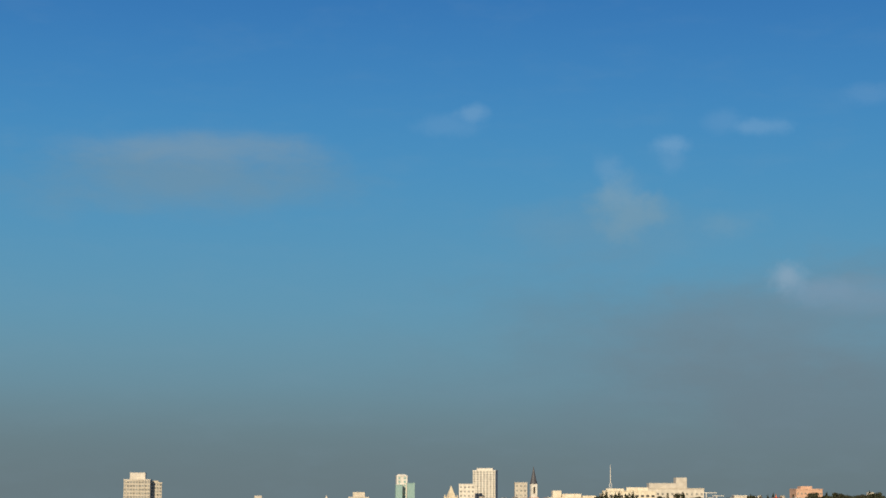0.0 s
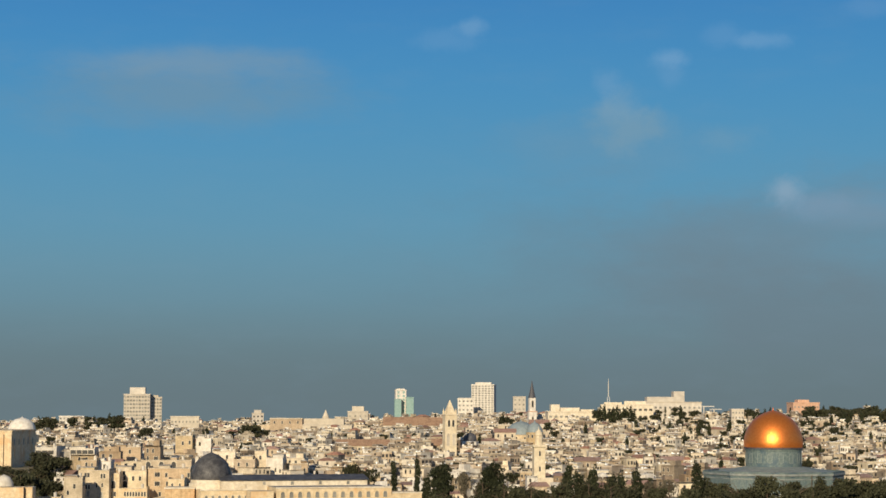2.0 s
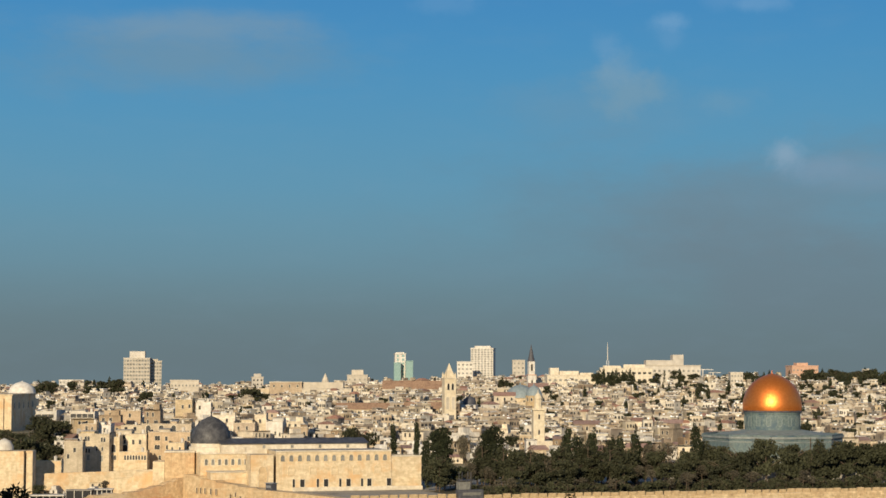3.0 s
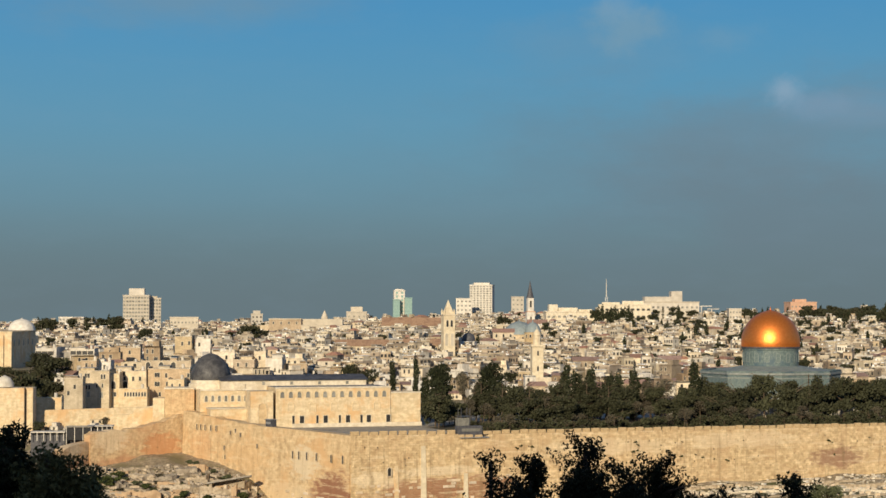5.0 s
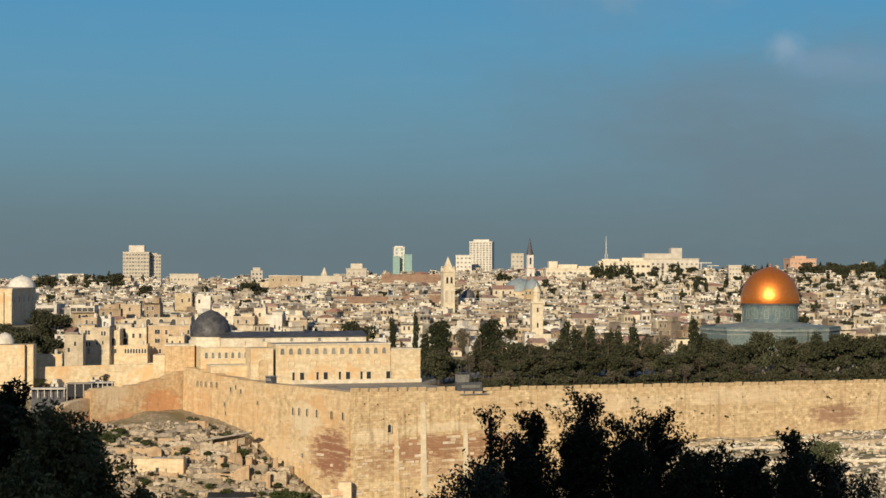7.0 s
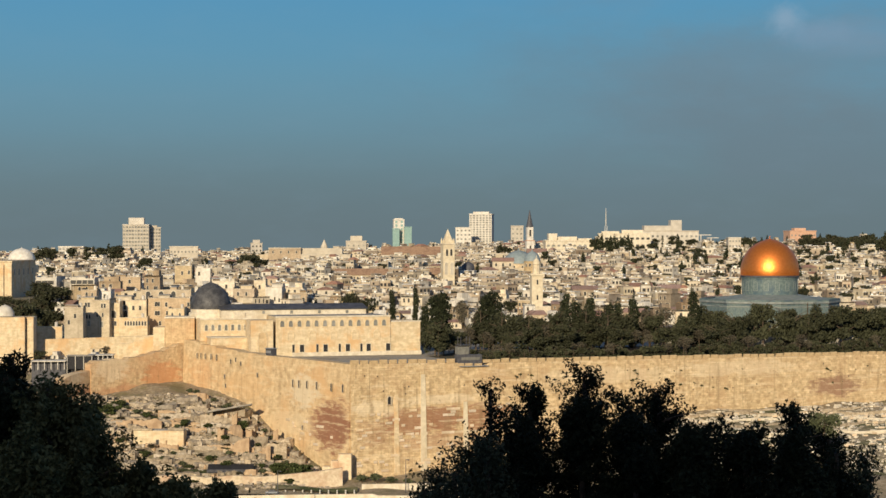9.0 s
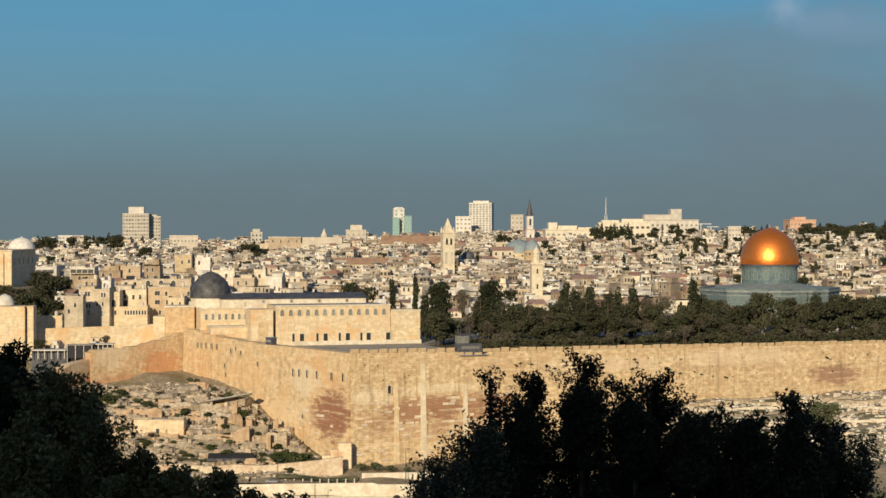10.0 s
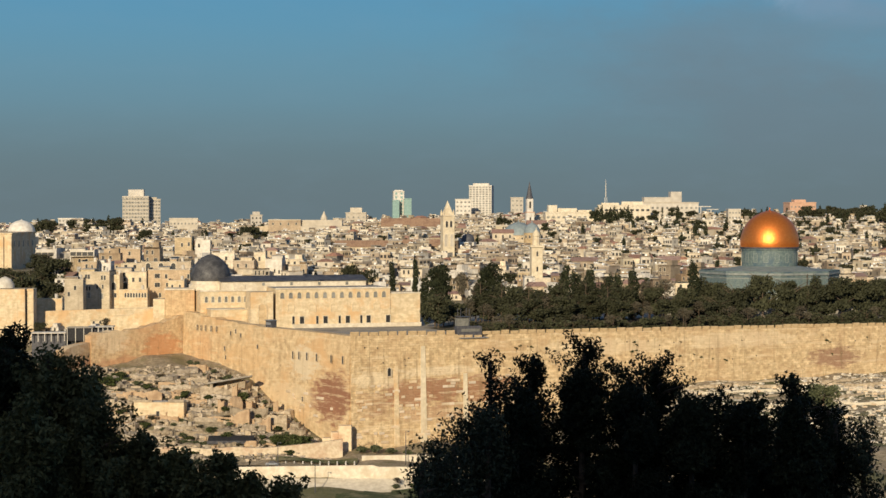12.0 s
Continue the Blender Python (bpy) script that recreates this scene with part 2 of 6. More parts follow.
RED_PIER = material("red_brick_stone", (0.38, 0.26, 0.16), (0.54, 0.40, 0.26), 1.2, 0.95, 0.4, stain=(0.30, 0.2, 0.12), stain_size=0.3)
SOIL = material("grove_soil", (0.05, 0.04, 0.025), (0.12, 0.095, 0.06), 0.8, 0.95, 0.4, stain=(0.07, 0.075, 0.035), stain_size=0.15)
ROOF = material("flat_roof", (0.30, 0.28, 0.25), (0.52, 0.49, 0.44), 0.6, 0.95, 0.3, stain=(0.2, 0.18, 0.16), stain_size=0.3, vary=0.2)
TILE = material("red_tile", (0.25, 0.13, 0.09), (0.38, 0.21, 0.15), 1.5, 0.85, 0.4, stain=(0.22, 0.11, 0.07), stain_size=0.3, vary=0.25)
DARK = material("dark_opening", (0.02, 0.02, 0.022), (0.05, 0.048, 0.045), 1.0, 0.35, 0.0)
SHUTTER = material("shutter", (0.16, 0.16, 0.14), (0.26, 0.25, 0.22), 1.0, 0.6, 0.0, vary=0.3)
LEAD = material("lead_sheet", (0.055, 0.055, 0.06), (0.12, 0.118, 0.12), 0.8, 0.55, 0.15, metal=0.1, stain=(0.04, 0.04, 0.045), stain_size=0.3)
GOLD = material("gilt_copper", (0.90, 0.25, 0.05), (0.97, 0.31, 0.065), 1.1, 0.43, 0.28, metal=0.84)
TILES_BLUE = material("glazed_tile", (0.085, 0.12, 0.12), (0.17, 0.215, 0.205), 1.2, 0.6, 0.05, stain=(0.06, 0.10, 0.13), stain_size=0.25)
MARBLE = material("grey_marble", (0.19, 0.21, 0.20), (0.28, 0.30, 0.28), 0.5, 0.4, 0.05, stain=(0.14, 0.17, 0.18), stain_size=0.2)
ROOF_GREY = material("lead_roof", (0.17, 0.205, 0.20), (0.25, 0.28, 0.27), 0.5, 0.7, 0.05, metal=0.0)
BARK = material("bark", (0.06, 0.045, 0.03), (0.14, 0.10, 0.07), 6.0, 0.95, 0.6)
TARP = material("black_canvas", (0.018, 0.018, 0.02), (0.035, 0.035, 0.038), 1.5, 0.8, 0.1)
SLATE = material("slate", (0.05, 0.05, 0.06), (0.10, 0.10, 0.11), 1.0, 0.6, 0.1)
GREENCOPPER = material("blue_grey_sheet", (0.19, 0.235, 0.25), (0.26, 0.305, 0.32), 0.6, 0.55, 0.1)
GLASS_GREEN = material("green_glazing", (0.20, 0.32, 0.30), (0.32, 0.44, 0.41), 0.3, 0.25, 0.0)
STEEL = material("grey_steel", (0.30, 0.31, 0.32), (0.42, 0.43, 0.44), 2.0, 0.5, 0.05, metal=0.6)
ASPHALT = material("asphalt", (0.14, 0.13, 0.115), (0.22, 0.205, 0.18), 3.0, 0.9, 0.2, stain=(0.1, 0.095, 0.085), stain_size=0.3)
PAVING = material("paving", (0.26, 0.24, 0.21), (0.38, 0.35, 0.30), 0.7, 0.9, 0.2, stain=(0.2, 0.18, 0.15), stain_size=0.12)
PINK = material("pink_stone", (0.50, 0.30, 0.20), (0.60, 0.38, 0.27), 0.4, 0.9, 0.1)
# The pits of the rubble put the shade of hollows into its colour.
RUBBLE = material("rubble_stone", (0.28, 0.215, 0.14), (0.52, 0.42, 0.29), 0.8, 0.95, 0.5, stain=(0.19, 0.14, 0.085), stain_size=0.3, vary=0.3, pits=0.5)


def leaf_material(name, dark, light):
    m = bpy.data.materials.new(name)
    m.use_nodes = True
    n = Net(m.node_tree)
    shade = m.node_tree.nodes["Principled BSDF"]
    island = n.add("ShaderNodeNewGeometry").outputs["Random Per Island"]
    chance = n.add("ShaderNodeObjectInfo").outputs["Random"]
    hue = n.add("ShaderNodeHueSaturation")
    n.put(n.mix(island, (*dark, 1), (*light, 1)), hue.inputs["Color"])
    n.put(n.math("ADD", 0.75, n.math("MULTIPLY", chance, 0.5)), hue.inputs["Value"])
    n.put(hue.outputs[0], shade.inputs["Base Color"])
    shade.inputs["Roughness"].default_value = 0.75
    shade.inputs["Specular IOR Level"].default_value = 0.15
    return m


PINE = leaf_material("pine_needles", (0.034, 0.037, 0.020), (0.060, 0.062, 0.034))
CYPRESS = leaf_material("cypress_leaves", (0.018, 0.024, 0.012), (0.048, 0.054, 0.027))
OLIVE = leaf_material("olive_leaves", (0.05, 0.06, 0.03), (0.12, 0.13, 0.07))
SHRUB = leaf_material("shrub_leaves", (0.028, 0.038, 0.013), (0.07, 0.085, 0.03))
DRY = leaf_material("bare_twigs", (0.06, 0.053, 0.038), (0.115, 0.10, 0.07))


def ground_material():
    m = bpy.data.materials.new("dry_ground")
    m.use_nodes = True
    n = Net(m.node_tree)
    shade = m.node_tree.nodes["Principled BSDF"]
    at = n.add("ShaderNodeTexCoord").outputs["Object"]
    fine, mid, big = n.noise(at, 0.8, 6.0, 0.65), n.noise(at, 0.12, 5.0, 0.6), n.noise(at, 0.025, 4.0, 0.6)
    colour = n.mix(n.step(fine, 0.3, 0.7), (0.21, 0.165, 0.11, 1), (0.41, 0.34, 0.24, 1))
    colour = n.mix(n.step(mid, 0.48, 0.62), colour, (0.22, 0.19, 0.11, 1))
    colour = n.mix(n.step(big, 0.50, 0.62, 0.0, 0.8), colour, (0.09, 0.10, 0.045, 1))
    n.put(colour, shade.inputs["Base Color"])
    shade.inputs["Roughness"].default_value = 0.95
    shade.inputs["Specular IOR Level"].default_value = 0.1
    b = n.add("ShaderNodeBump")
    b.inputs["Strength"].default_value, b.inputs["Distance"].default_value = 0.7, 0.6
    n.put(fine, b.inputs["Height"])
    n.put(b.outputs[0], shade.inputs["Normal"])
    return m


GROUND = ground_material()


# ---- builders ----
def mesh_of(name, bm, *mats):
    me = bpy.data.meshes.new(name)
    bm.to_mesh(me)
    bm.free()
    for m in mats:
        me.materials.append(m)
    return me


PANES = {}


def glazed(name, bm, *mats):
    """A window as two meshes: the surround, and its pane, which part() hangs under it."""
    whole = mesh_of(name, bm, *mats)
    for index, title in ((0, name), (1, "pane")):
        keep = bmesh.new()
        keep.from_mesh(whole)
        bmesh.ops.delete(keep, geom=[f for f in keep.faces if f.material_index != index], context="FACES")
        for f in keep.faces:
            f.material_index = 0
        me = mesh_of(title, keep, mats[index])
        if index == 0:
            surround = me
        else:
            PANES[surround.name] = me
    return surround


def part(name, bm, mat, parent=None, label="", at=None, smooth=False):
    """Links a bmesh, or a mesh already made, as one object under a thing."""
    me = bm if isinstance(bm, bpy.types.Mesh) else mesh_of(name, bm, *(mat if isinstance(mat, tuple) else (mat,)))
    if smooth:
        me.polygons.foreach_set("use_smooth", [True] * len(me.polygons))
    ob = new(name, me)
    ob.parent = parent
    if at is not None:
        ob.matrix_basis = at
    if label:
        ob["label"] = label
    if me.name in PANES:
        new("pane", PANES[me.name]).parent = ob
    return ob


def thing(name, label, category, at, group="", kind=""):
    ob = new(name)
    ob.empty_display_size = 0.5
    ob.matrix_basis = at
    return tagged(ob, label, category, group, kind)


def add_box(bm, x0, x1, y0, y1, z0, z1, bevel=0.0, mat=0):
    start = len(bm.faces)
    vs = [bm.verts.new((x, y, z)) for x in (x0, x1) for y in (y0, y1) for z in (z0, z1)]
    fs = [bm.faces.new([vs[i] for i in f]) for f in ((0, 1, 3, 2), (4, 6, 7, 5), (0, 4, 5, 1), (2, 3, 7, 6), (0, 2, 6, 4), (1, 5, 7, 3))]
    for f in fs:
        f.material_index = mat
    if bevel:
        out = bmesh.ops.bevel(bm, geom=list({e for f in fs for e in f.edges}), offset=bevel, segments=1, affect="EDGES")
        for f in out["faces"]:
            f.material_index = mat
    return bm


def box(x0, x1, y0, y1, z0, z1, bevel=0.0):
    return add_box(bmesh.new(), x0, x1, y0, y1, z0, z1, bevel)


def lathe(profile, steps=32, mat=0, bm=None, x=0.0, y=0.0, turn=0.0):
    """A body of revolution from (radius, height) pairs, from below upwards."""
    bm = bm or bmesh.new()
    rings = []
    for r, z in profile:
        if r < 1e-4:
            rings.append([bm.verts.new((x, y, z))])
        else:
            rings.append([bm.verts.new((x + r * math.cos(turn + 2 * math.pi * i / steps), y + r * math.sin(turn + 2 * math.pi * i / steps), z)) for i in range(steps)])
    for a, b in zip(rings, rings[1:]):
        for i in range(steps):
            j = (i + 1) % steps
            if len(a) == 1 and len(b) == 1:
                continue
            corners = [a[0], b[j], b[i]] if len(a) == 1 else [a[i], a[j], b[0]] if len(b) == 1 else [a[i], a[j], b[j], b[i]]
            bm.faces.new(corners).material_index = mat
    return bm


def gable(x0, x1, y0, y1, z0, rise, over=0.3, thick=0.18):
    """A pitched roof whose ridge runs along x."""
    bm = bmesh.new()
    ym = (y0 + y1) / 2
    out = [(y0 - over, z0), (ym, z0 + rise), (y1 + over, z0)]
    prof = out + [(y, z + thick) for y, z in reversed(out)]
    ends = [[bm.verts.new((x, y, z)) for y, z in prof] for x in (x0 - over, x1 + over)]
    for i in range(6):
        bm.faces.new([ends[0][i], ends[0][(i + 1) % 6], ends[1][(i + 1) % 6], ends[1][i]])
    bm.faces.new(list(reversed(ends[0])))
    bm.faces.new(ends[1])
    # gable ends below the roof
    for x in (x0, x1):
        bm.faces.new([bm.verts.new(p) for p in ((x, y0, z0), (x, y1, z0), (x, ym, z0 + rise))])
    return bm


def window_mesh(width, height, arched=False, surround=0.16, depth=0.14, grid=False):
    """A window of stone surround and dark opening; it sits on a wall whose outside is the plane y = 0, looking to -y."""
    bm = bmesh.new()
    outline = [(-width / 2, 0), (width / 2, 0)]
    if arched:
        spring = height - width / 2
        outline += [(width / 2 * math.cos(a), spring + width / 2 * math.sin(a)) for a in [math.pi * i / 6 for i in range(7)]]
    else:
        outline += [(width / 2, height), (-width / 2, height)]
    cx, cz = 0, height / 2
    outer = [(cx + (x - cx) * (1 + 2 * surround / width), cz + (z - cz) * (1 + 2 * surround / height)) for x, z in outline]
    front_in = [bm.verts.new((x, -depth, z)) for x, z in outline]
    front_out = [bm.verts.new((x, -depth, z)) for x, z in outer]
    wall_out = [bm.verts.new((x, 0.02, z)) for x, z in outer]
    back_in = [bm.verts.new((x, -0.02, z)) for x, z in outline]
    n = len(outline)
    for i in range(n):
        j = (i + 1) % n
        bm.faces.new([front_out[i], front_out[j], front_in[j], front_in[i]])
        bm.faces.new([wall_out[i], wall_out[j], front_out[j], front_out[i]])
        bm.faces.new([front_in[i], front_in[j], back_in[j], back_in[i]])
    bm.faces.new(back_in).material_index = 1
    if grid:
        add_box(bm, -0.04, 0.04, -0.09, -0.03, 0.05, height * 0.9, mat=0)
    return bm


# ---- the ground ----
# Unseen crest behind the camera, set high enough to shade the near trees.
COMMON = [(-4000, 30), (-1200, 60), (-300, 100), (-110, 92), (-45, 60), (-9, 39.2), (0, 38.3), (12, 36), (25, 31), (60, 21), (120, 9), (200, -8), (300, -24)]
CITY = [(800, 2), (900, 3), (1000, 7), (1100, 11), (1300, 17.5), (1500, 23.5), (1700, 27), (1900, 28), (2400, 15), (5200, -60)]
SOUTH = COMMON + [(400, -36), (480, -44.5), (540, -41.3), (556, -40.3), (558, -36.4), (575, -35.4), (592, -31), (612, -20.5), (640, -13.5), (700, -4)] + CITY
MIDDLE = COMMON + [(400, -36), (480, -44.5), (540, -41.3), (556, -40.3), (558, -36.4), (572, -35.9), (592, -34.2), (640, -31), (690, -15), (740, -3)] + CITY
NORTH = COMMON + [(400, -33), (480, -35), (540, -28), (600, -20.5), (674, -16.5), (720, -3)] + CITY


def height_at(x, y):
    """Height of the bare ground."""
    s, m, n = (np.interp(y, [p[0] for p in line], [p[1] for p in line]) for line in (SOUTH, MIDDLE, NORTH))
    z = np.interp(x, [-66, -34], [0, 1]) * (m - s) + s
    z = z + np.interp(x, [5, 75], [0, 1]) * (n - z)
    z = z + 9.5 * np.interp(x, [-110, -50], [1, 0]) * np.interp(y, [772, 835, 950, 1150], [0, 1, 0.75, 0])
    far = np.clip((np.asarray(y) - 900) / 500, 0, 1)
    z = z + far * (2.5 * np.sin(np.asarray(x) / 130.0 + 0.6) + 4.0 * np.clip(np.asarray(x) / 350, -0.6, 1))
    return z + 0.5 * np.sin(np.asarray(x) * 0.21 + np.asarray(y) * 0.13) * np.clip((np.asarray(y) - 20) / 50, 0, 1)


def ground_sheet():
    xs = np.concatenate([np.linspace(-4800, -420, 14), np.linspace(-400, -165, 24), np.linspace(-160, 220, 153), np.linspace(230, 420, 20), np.linspace(440, 4800, 14)])
    ys = np.concatenate([np.linspace(-4000, -400, 10), np.linspace(-380, 60, 40), np.linspace(66, 470, 60), np.linspace(474, 700, 114), np.linspace(712, 2000, 60), np.linspace(2100, 4950, 12)])
    gx, gy = np.meshgrid(xs, ys)
    gz = height_at(gx, gy)
    pts = np.stack([gx, gy, gz], -1).reshape(-1, 3)
    for i in range(len(pts)):
        if 40 < pts[i][1] < 760 and abs(pts[i][0]) < 240 and not 538 < pts[i][1] < 576:
            pts[i][2] += (0.9 if pts[i][0] < -45 or pts[i][1] < 550 or pts[i][0] > 40 else 0.3) * noise.noise((pts[i][0] * 0.12, pts[i][1] * 0.12, 0.3)) + 0.35 * noise.noise((pts[i][0] * 0.5, pts[i][1] * 0.5, 1.3))
    nx = len(xs)
    faces = [(j * nx + i, j * nx + i + 1, (j + 1) * nx + i + 1, (j + 1) * nx + i) for j in range(len(ys) - 1) for i in range(nx - 1)]
    me = bpy.data.meshes.new("ground")
    me.from_pydata(pts.tolist(), [], faces)
    me.materials.append(GROUND)
    me.polygons.foreach_set("use_smooth", [True] * len(me.polygons))
    tagged(new("ground", me), "dry stony hillside and valley with sparse grass", "ground", kind="structure")


ground_sheet()


# ---- the walled mount ----
def run_pose(a, b):
    """A pose whose x runs along the ground line from a to b, with -y outwards to the viewer's right-hand side of that run."""
    d = Vector((b[0] - a[0], b[1] - a[1], 0))
    return pose(a[0], a[1], 0, 0, 0, math.degrees(math.atan2(d.y, d.x))), d.length


CORNER, EAST_END = (-28.59, 592.0), (154.68+46.0, 689.5)
INNER = (-90.02, 666.0)
SPUR = (-118.15, 643.0)

crenel = mesh_of("merlon", add_box(bmesh.new(), -1.35, 1.35, -0.02, 0.85, 0, 1.2, 0.1), RAMPART_EAST)


def rampart(name, label, a, b, low, tops, mat, merlons=False, thick=4.0):
    """A wall from a to b whose top follows (distance, height) pairs; its face is uneven."""
    at, length = run_pose(a, b)
    bm = bmesh.new()
    nx, nz = max(2, int(length / 1.0)), 22
    grid = []
    for i in range(nx + 1):
        x = length * i / nx
        top = float(np.interp(x, [p[0] for p in tops], [p[1] for p in tops]))
        col = []
        for j in range(nz + 1):
            z = low + (top - low) * j / nz
            out = 0.03 * (top - z) + 0.22 * noise.noise((x * 0.13, z * 0.2, 5.0)) + 0.10 * noise.noise((x * 0.6, z * 0.9, 2.0))
            col.append(bm.verts.new((x, -out, z)))
        col.append(bm.verts.new((x, thick, top)))
        col.append(bm.verts.new((x, thick, low)))
        grid.append(col)
    for p, q in zip(grid, grid[1:]):
        for j in range(nz + 2):
            bm.faces.new([p[j], q[j], q[j + 1], p[j + 1]])
    for col, flip in ((grid[0], False), (grid[-1], True)):
        bm.faces.new(col if flip else list(reversed(col)))
    ob = part(name, bm, mat, at=at)
    tagged(ob, label, "wall", kind="structure")
    if merlons:
        x = merlons[0]
        while x < min(merlons[1], length - 1):
            top = float(np.interp(x, [p[0] for p in tops], [p[1] for p in tops]))
            part("merlon", crenel, None, ob, at=pose(x, 0.05, top, 0, 0, 0) @ Matrix.Diagonal((random.uniform(0.92, 1.06), 1, random.uniform(0.8, 1.1), 1)))
            x += merlons[2] * random.uniform(0.93, 1.07)
    return ob, at, length


east, east_at, east_long = rampart("wall_east", "long sunlit rampart of weathered tan stone with merlons along its top", CORNER, EAST_END, -42,
                                   [(0, 0.75), (36, 0.35), (36.5, -1.0), (46, -1.0), (46.5, 0.1), (200, -0.9), (260, -1.2)], RAMPART_EAST, (1.5, 250, 3.2))
south, south_at, south_long = rampart("wall_south", "tall stone rampart turning the corner, patched and stained reddish brown", INNER, CORNER, -42,
                                      [(0, 4.4), (9, 4.1), (9.3, 3.3), (20, 3.0), (20.3, 2.5), (33, 2.2), (33.3, 1.7), (45, 1.7), (45.2, 1.3), (62, 1.2), (96, 0.75)], RAMPART)
rampart("wall_spur", "broken stone wall with a ragged stepped top", SPUR, (INNER[0], INNER[1] + 1.5), -30,
                                   [(0, -2.5), (1.2, -2.3), (1.6, -1.6), (7, -1.7), (7.4, -1.2), (12, -1.3), (12.3, -1.9), (14.5, -1.7), (15, -1.1), (21, -1.0), (21.3, -0.2), (25, -0.2), (25.3, 0.5), (30, 0.7), (30.4, 1.7), (34, 1.9), (34.4, 3.0), (40, 3.2)], RAMPART_SPUR)
rampart("wall_low", "low ruined stretch of reddish stone wall", (-125.75, 628.0), (SPUR[0], SPUR[1] + 1), -30,
                                  [(0, -8.5), (4, -6.4), (7, -5.6), (12, -5.2), (18, -4.8)], RAMPART_SPUR)

# esplanade behind the ramparts: a slab whose edge follows them
bm = bmesh.new()
edge = [(CORNER[0] + 0.9, CORNER[1] + 2.6), (EAST_END[0], EAST_END[1] + 2.6), (EAST_END[0] + 60, 900.0), (-92.0, 800.0), (INNER[0] + 1, INNER[1] + 3.5)]
rim = [bm.verts.new((x, y, -0.9)) for x, y in edge]
foot = [bm.verts.new((x, y, -14.0)) for x, y in edge]
bm.faces.new(rim)
for i in range(len(rim)):
    j = (i + 1) % len(rim)
    bm.faces.new([foot[i], foot[j], rim[j], rim[i]])
tagged(part("pavement_esplanade", bm, PAVING), "grey stone paving of the raised esplanade", "pavement", kind="structure")


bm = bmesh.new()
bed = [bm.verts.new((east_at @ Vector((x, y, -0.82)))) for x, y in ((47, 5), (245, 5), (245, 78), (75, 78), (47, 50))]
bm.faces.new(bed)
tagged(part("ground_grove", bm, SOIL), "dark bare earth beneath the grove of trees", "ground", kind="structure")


# ---- openings and buttress on the ramparts ----
slit = mesh_of("loophole", window_mesh(0.75, 2.4, True, 0.12, 0.12), ASHLAR, DARK)
for x in (66.3, 69.7, 74.0, 79.2, 87.0, 93.0):
    part("loophole", slit, None, south, at=pose(x, -0.62, -8.0))
for x in (9.5, 11.9, 14.6, 18.2, 21.5):
    part("loophole", slit, None, south, at=pose(x, -0.55, -1.6) @ Matrix.Diagonal((0.9, 1, 0.8, 1)))
for x, z in ((26.5, -7.6), (27.2, -10.6), (72.0, -21.2), (30.0, -2.4), (33.0, -1.6), (36.0, -2.8), (46.0, -6.0)):
    part("loophole", slit, None, south, at=pose(x, -0.03 * (1 - z) - 0.28, z) @ Matrix.Diagonal((1.0, 1, 0.6, 1)))
tall = mesh_of("niche", window_mesh(1.1, 2.5, True, 0.25, 0.2), ASHLAR, DARK)
part("niche", tall, None, east, at=pose(12.5, -0.85, -12.0))

# ---- the long mosque ----
MOSQUE_AT = (-57.09, 655.0)
mosque_pose = pose(MOSQUE_AT[0], MOSQUE_AT[1], -0.9, 0, 0, 17.0)
mosque = thing("mosque", "long tan stone mosque with arched windows and a dark lead dome", "mosque", mosque_pose)
L = 51.5
body = part("east_aisle", box(0, 40.5, 0, 16, 0, 13.6, 0.08), MOSQUE, mosque)
porch = part("porch", box(40.5, L, 0.4, 15, 0, 11.6, 0.08), MOSQUE, mosque)
part("plinth", box(5.5, L + 0.2, -0.5, 0.35, 0, 1.35, 0.06), PALE, mosque, "pale plinth course")
part("cornice", box(-0.2, 40.7, -0.28, 0.0, 13.35, 13.85, 0.05), PALE, mosque)
part("cornice", box(40.8, L + 0.2, 0.12, 0.4, 11.4, 11.85, 0.05), PALE, mosque)
part("nave_wall", box(-16, 36, 16, 30, 12, 15.6, 0.06), PALE, mosque, "pale clerestory wall")
part("nave_roof", gable(-16, 36, 15.8, 30.2, 15.6, 1.6, 0.5), LEAD, mosque, "dark lead pitched roof")
part("aisle_roof", box(0.4, 40.0, 0.6, 16, 13.6, 13.75), ROOF, mosque)
hi = glazed("arched_window", window_mesh(1.35, 2.1, True, 0.25, 0.16), MOSQUE, SHUTTER)
for i in range(13):
    part("arched_window", hi, None, mosque, at=pose(2.2 + 3.0 * i, 0, 10.2))
mid = glazed("blind_arch", window_mesh(1.9, 3.0, True, 0.3, 0.2), MOSQUE, MOSQUE)
for i in range(5):
    part("arched_window", mid, None, mosque, at=pose(5.2 + 7.6 * i, 0, 5.7))
door_hole = glazed("lower_window", window_mesh(1.5, 2.5, False, 0.18, 0.12), PALE, DARK)
for x in (9.6, 17.9, 25.8, 33.2, 40.2):
    part("lower_window", door_hole, None, mosque, at=pose(x - 0.5, 0, 1.5))
slot = glazed("lower_slot", window_mesh(0.8, 2.7, False, 0.12, 0.12), PALE, DARK)
for x in (6.6, 15.0, 22.9, 30.6):
    part("lower_slot", slot, None, mosque, at=pose(x - 0.5, 0, 1.4))
wide_hole = glazed("clerestory_window", window_mesh(1.0, 1.1, False, 0.1, 0.1), PALE, SHUTTER)
for i in range(4):
    part("clerestory_window", wide_hole, None, mosque, at=pose(-1 + 10.0 * i, 16, 14.1))
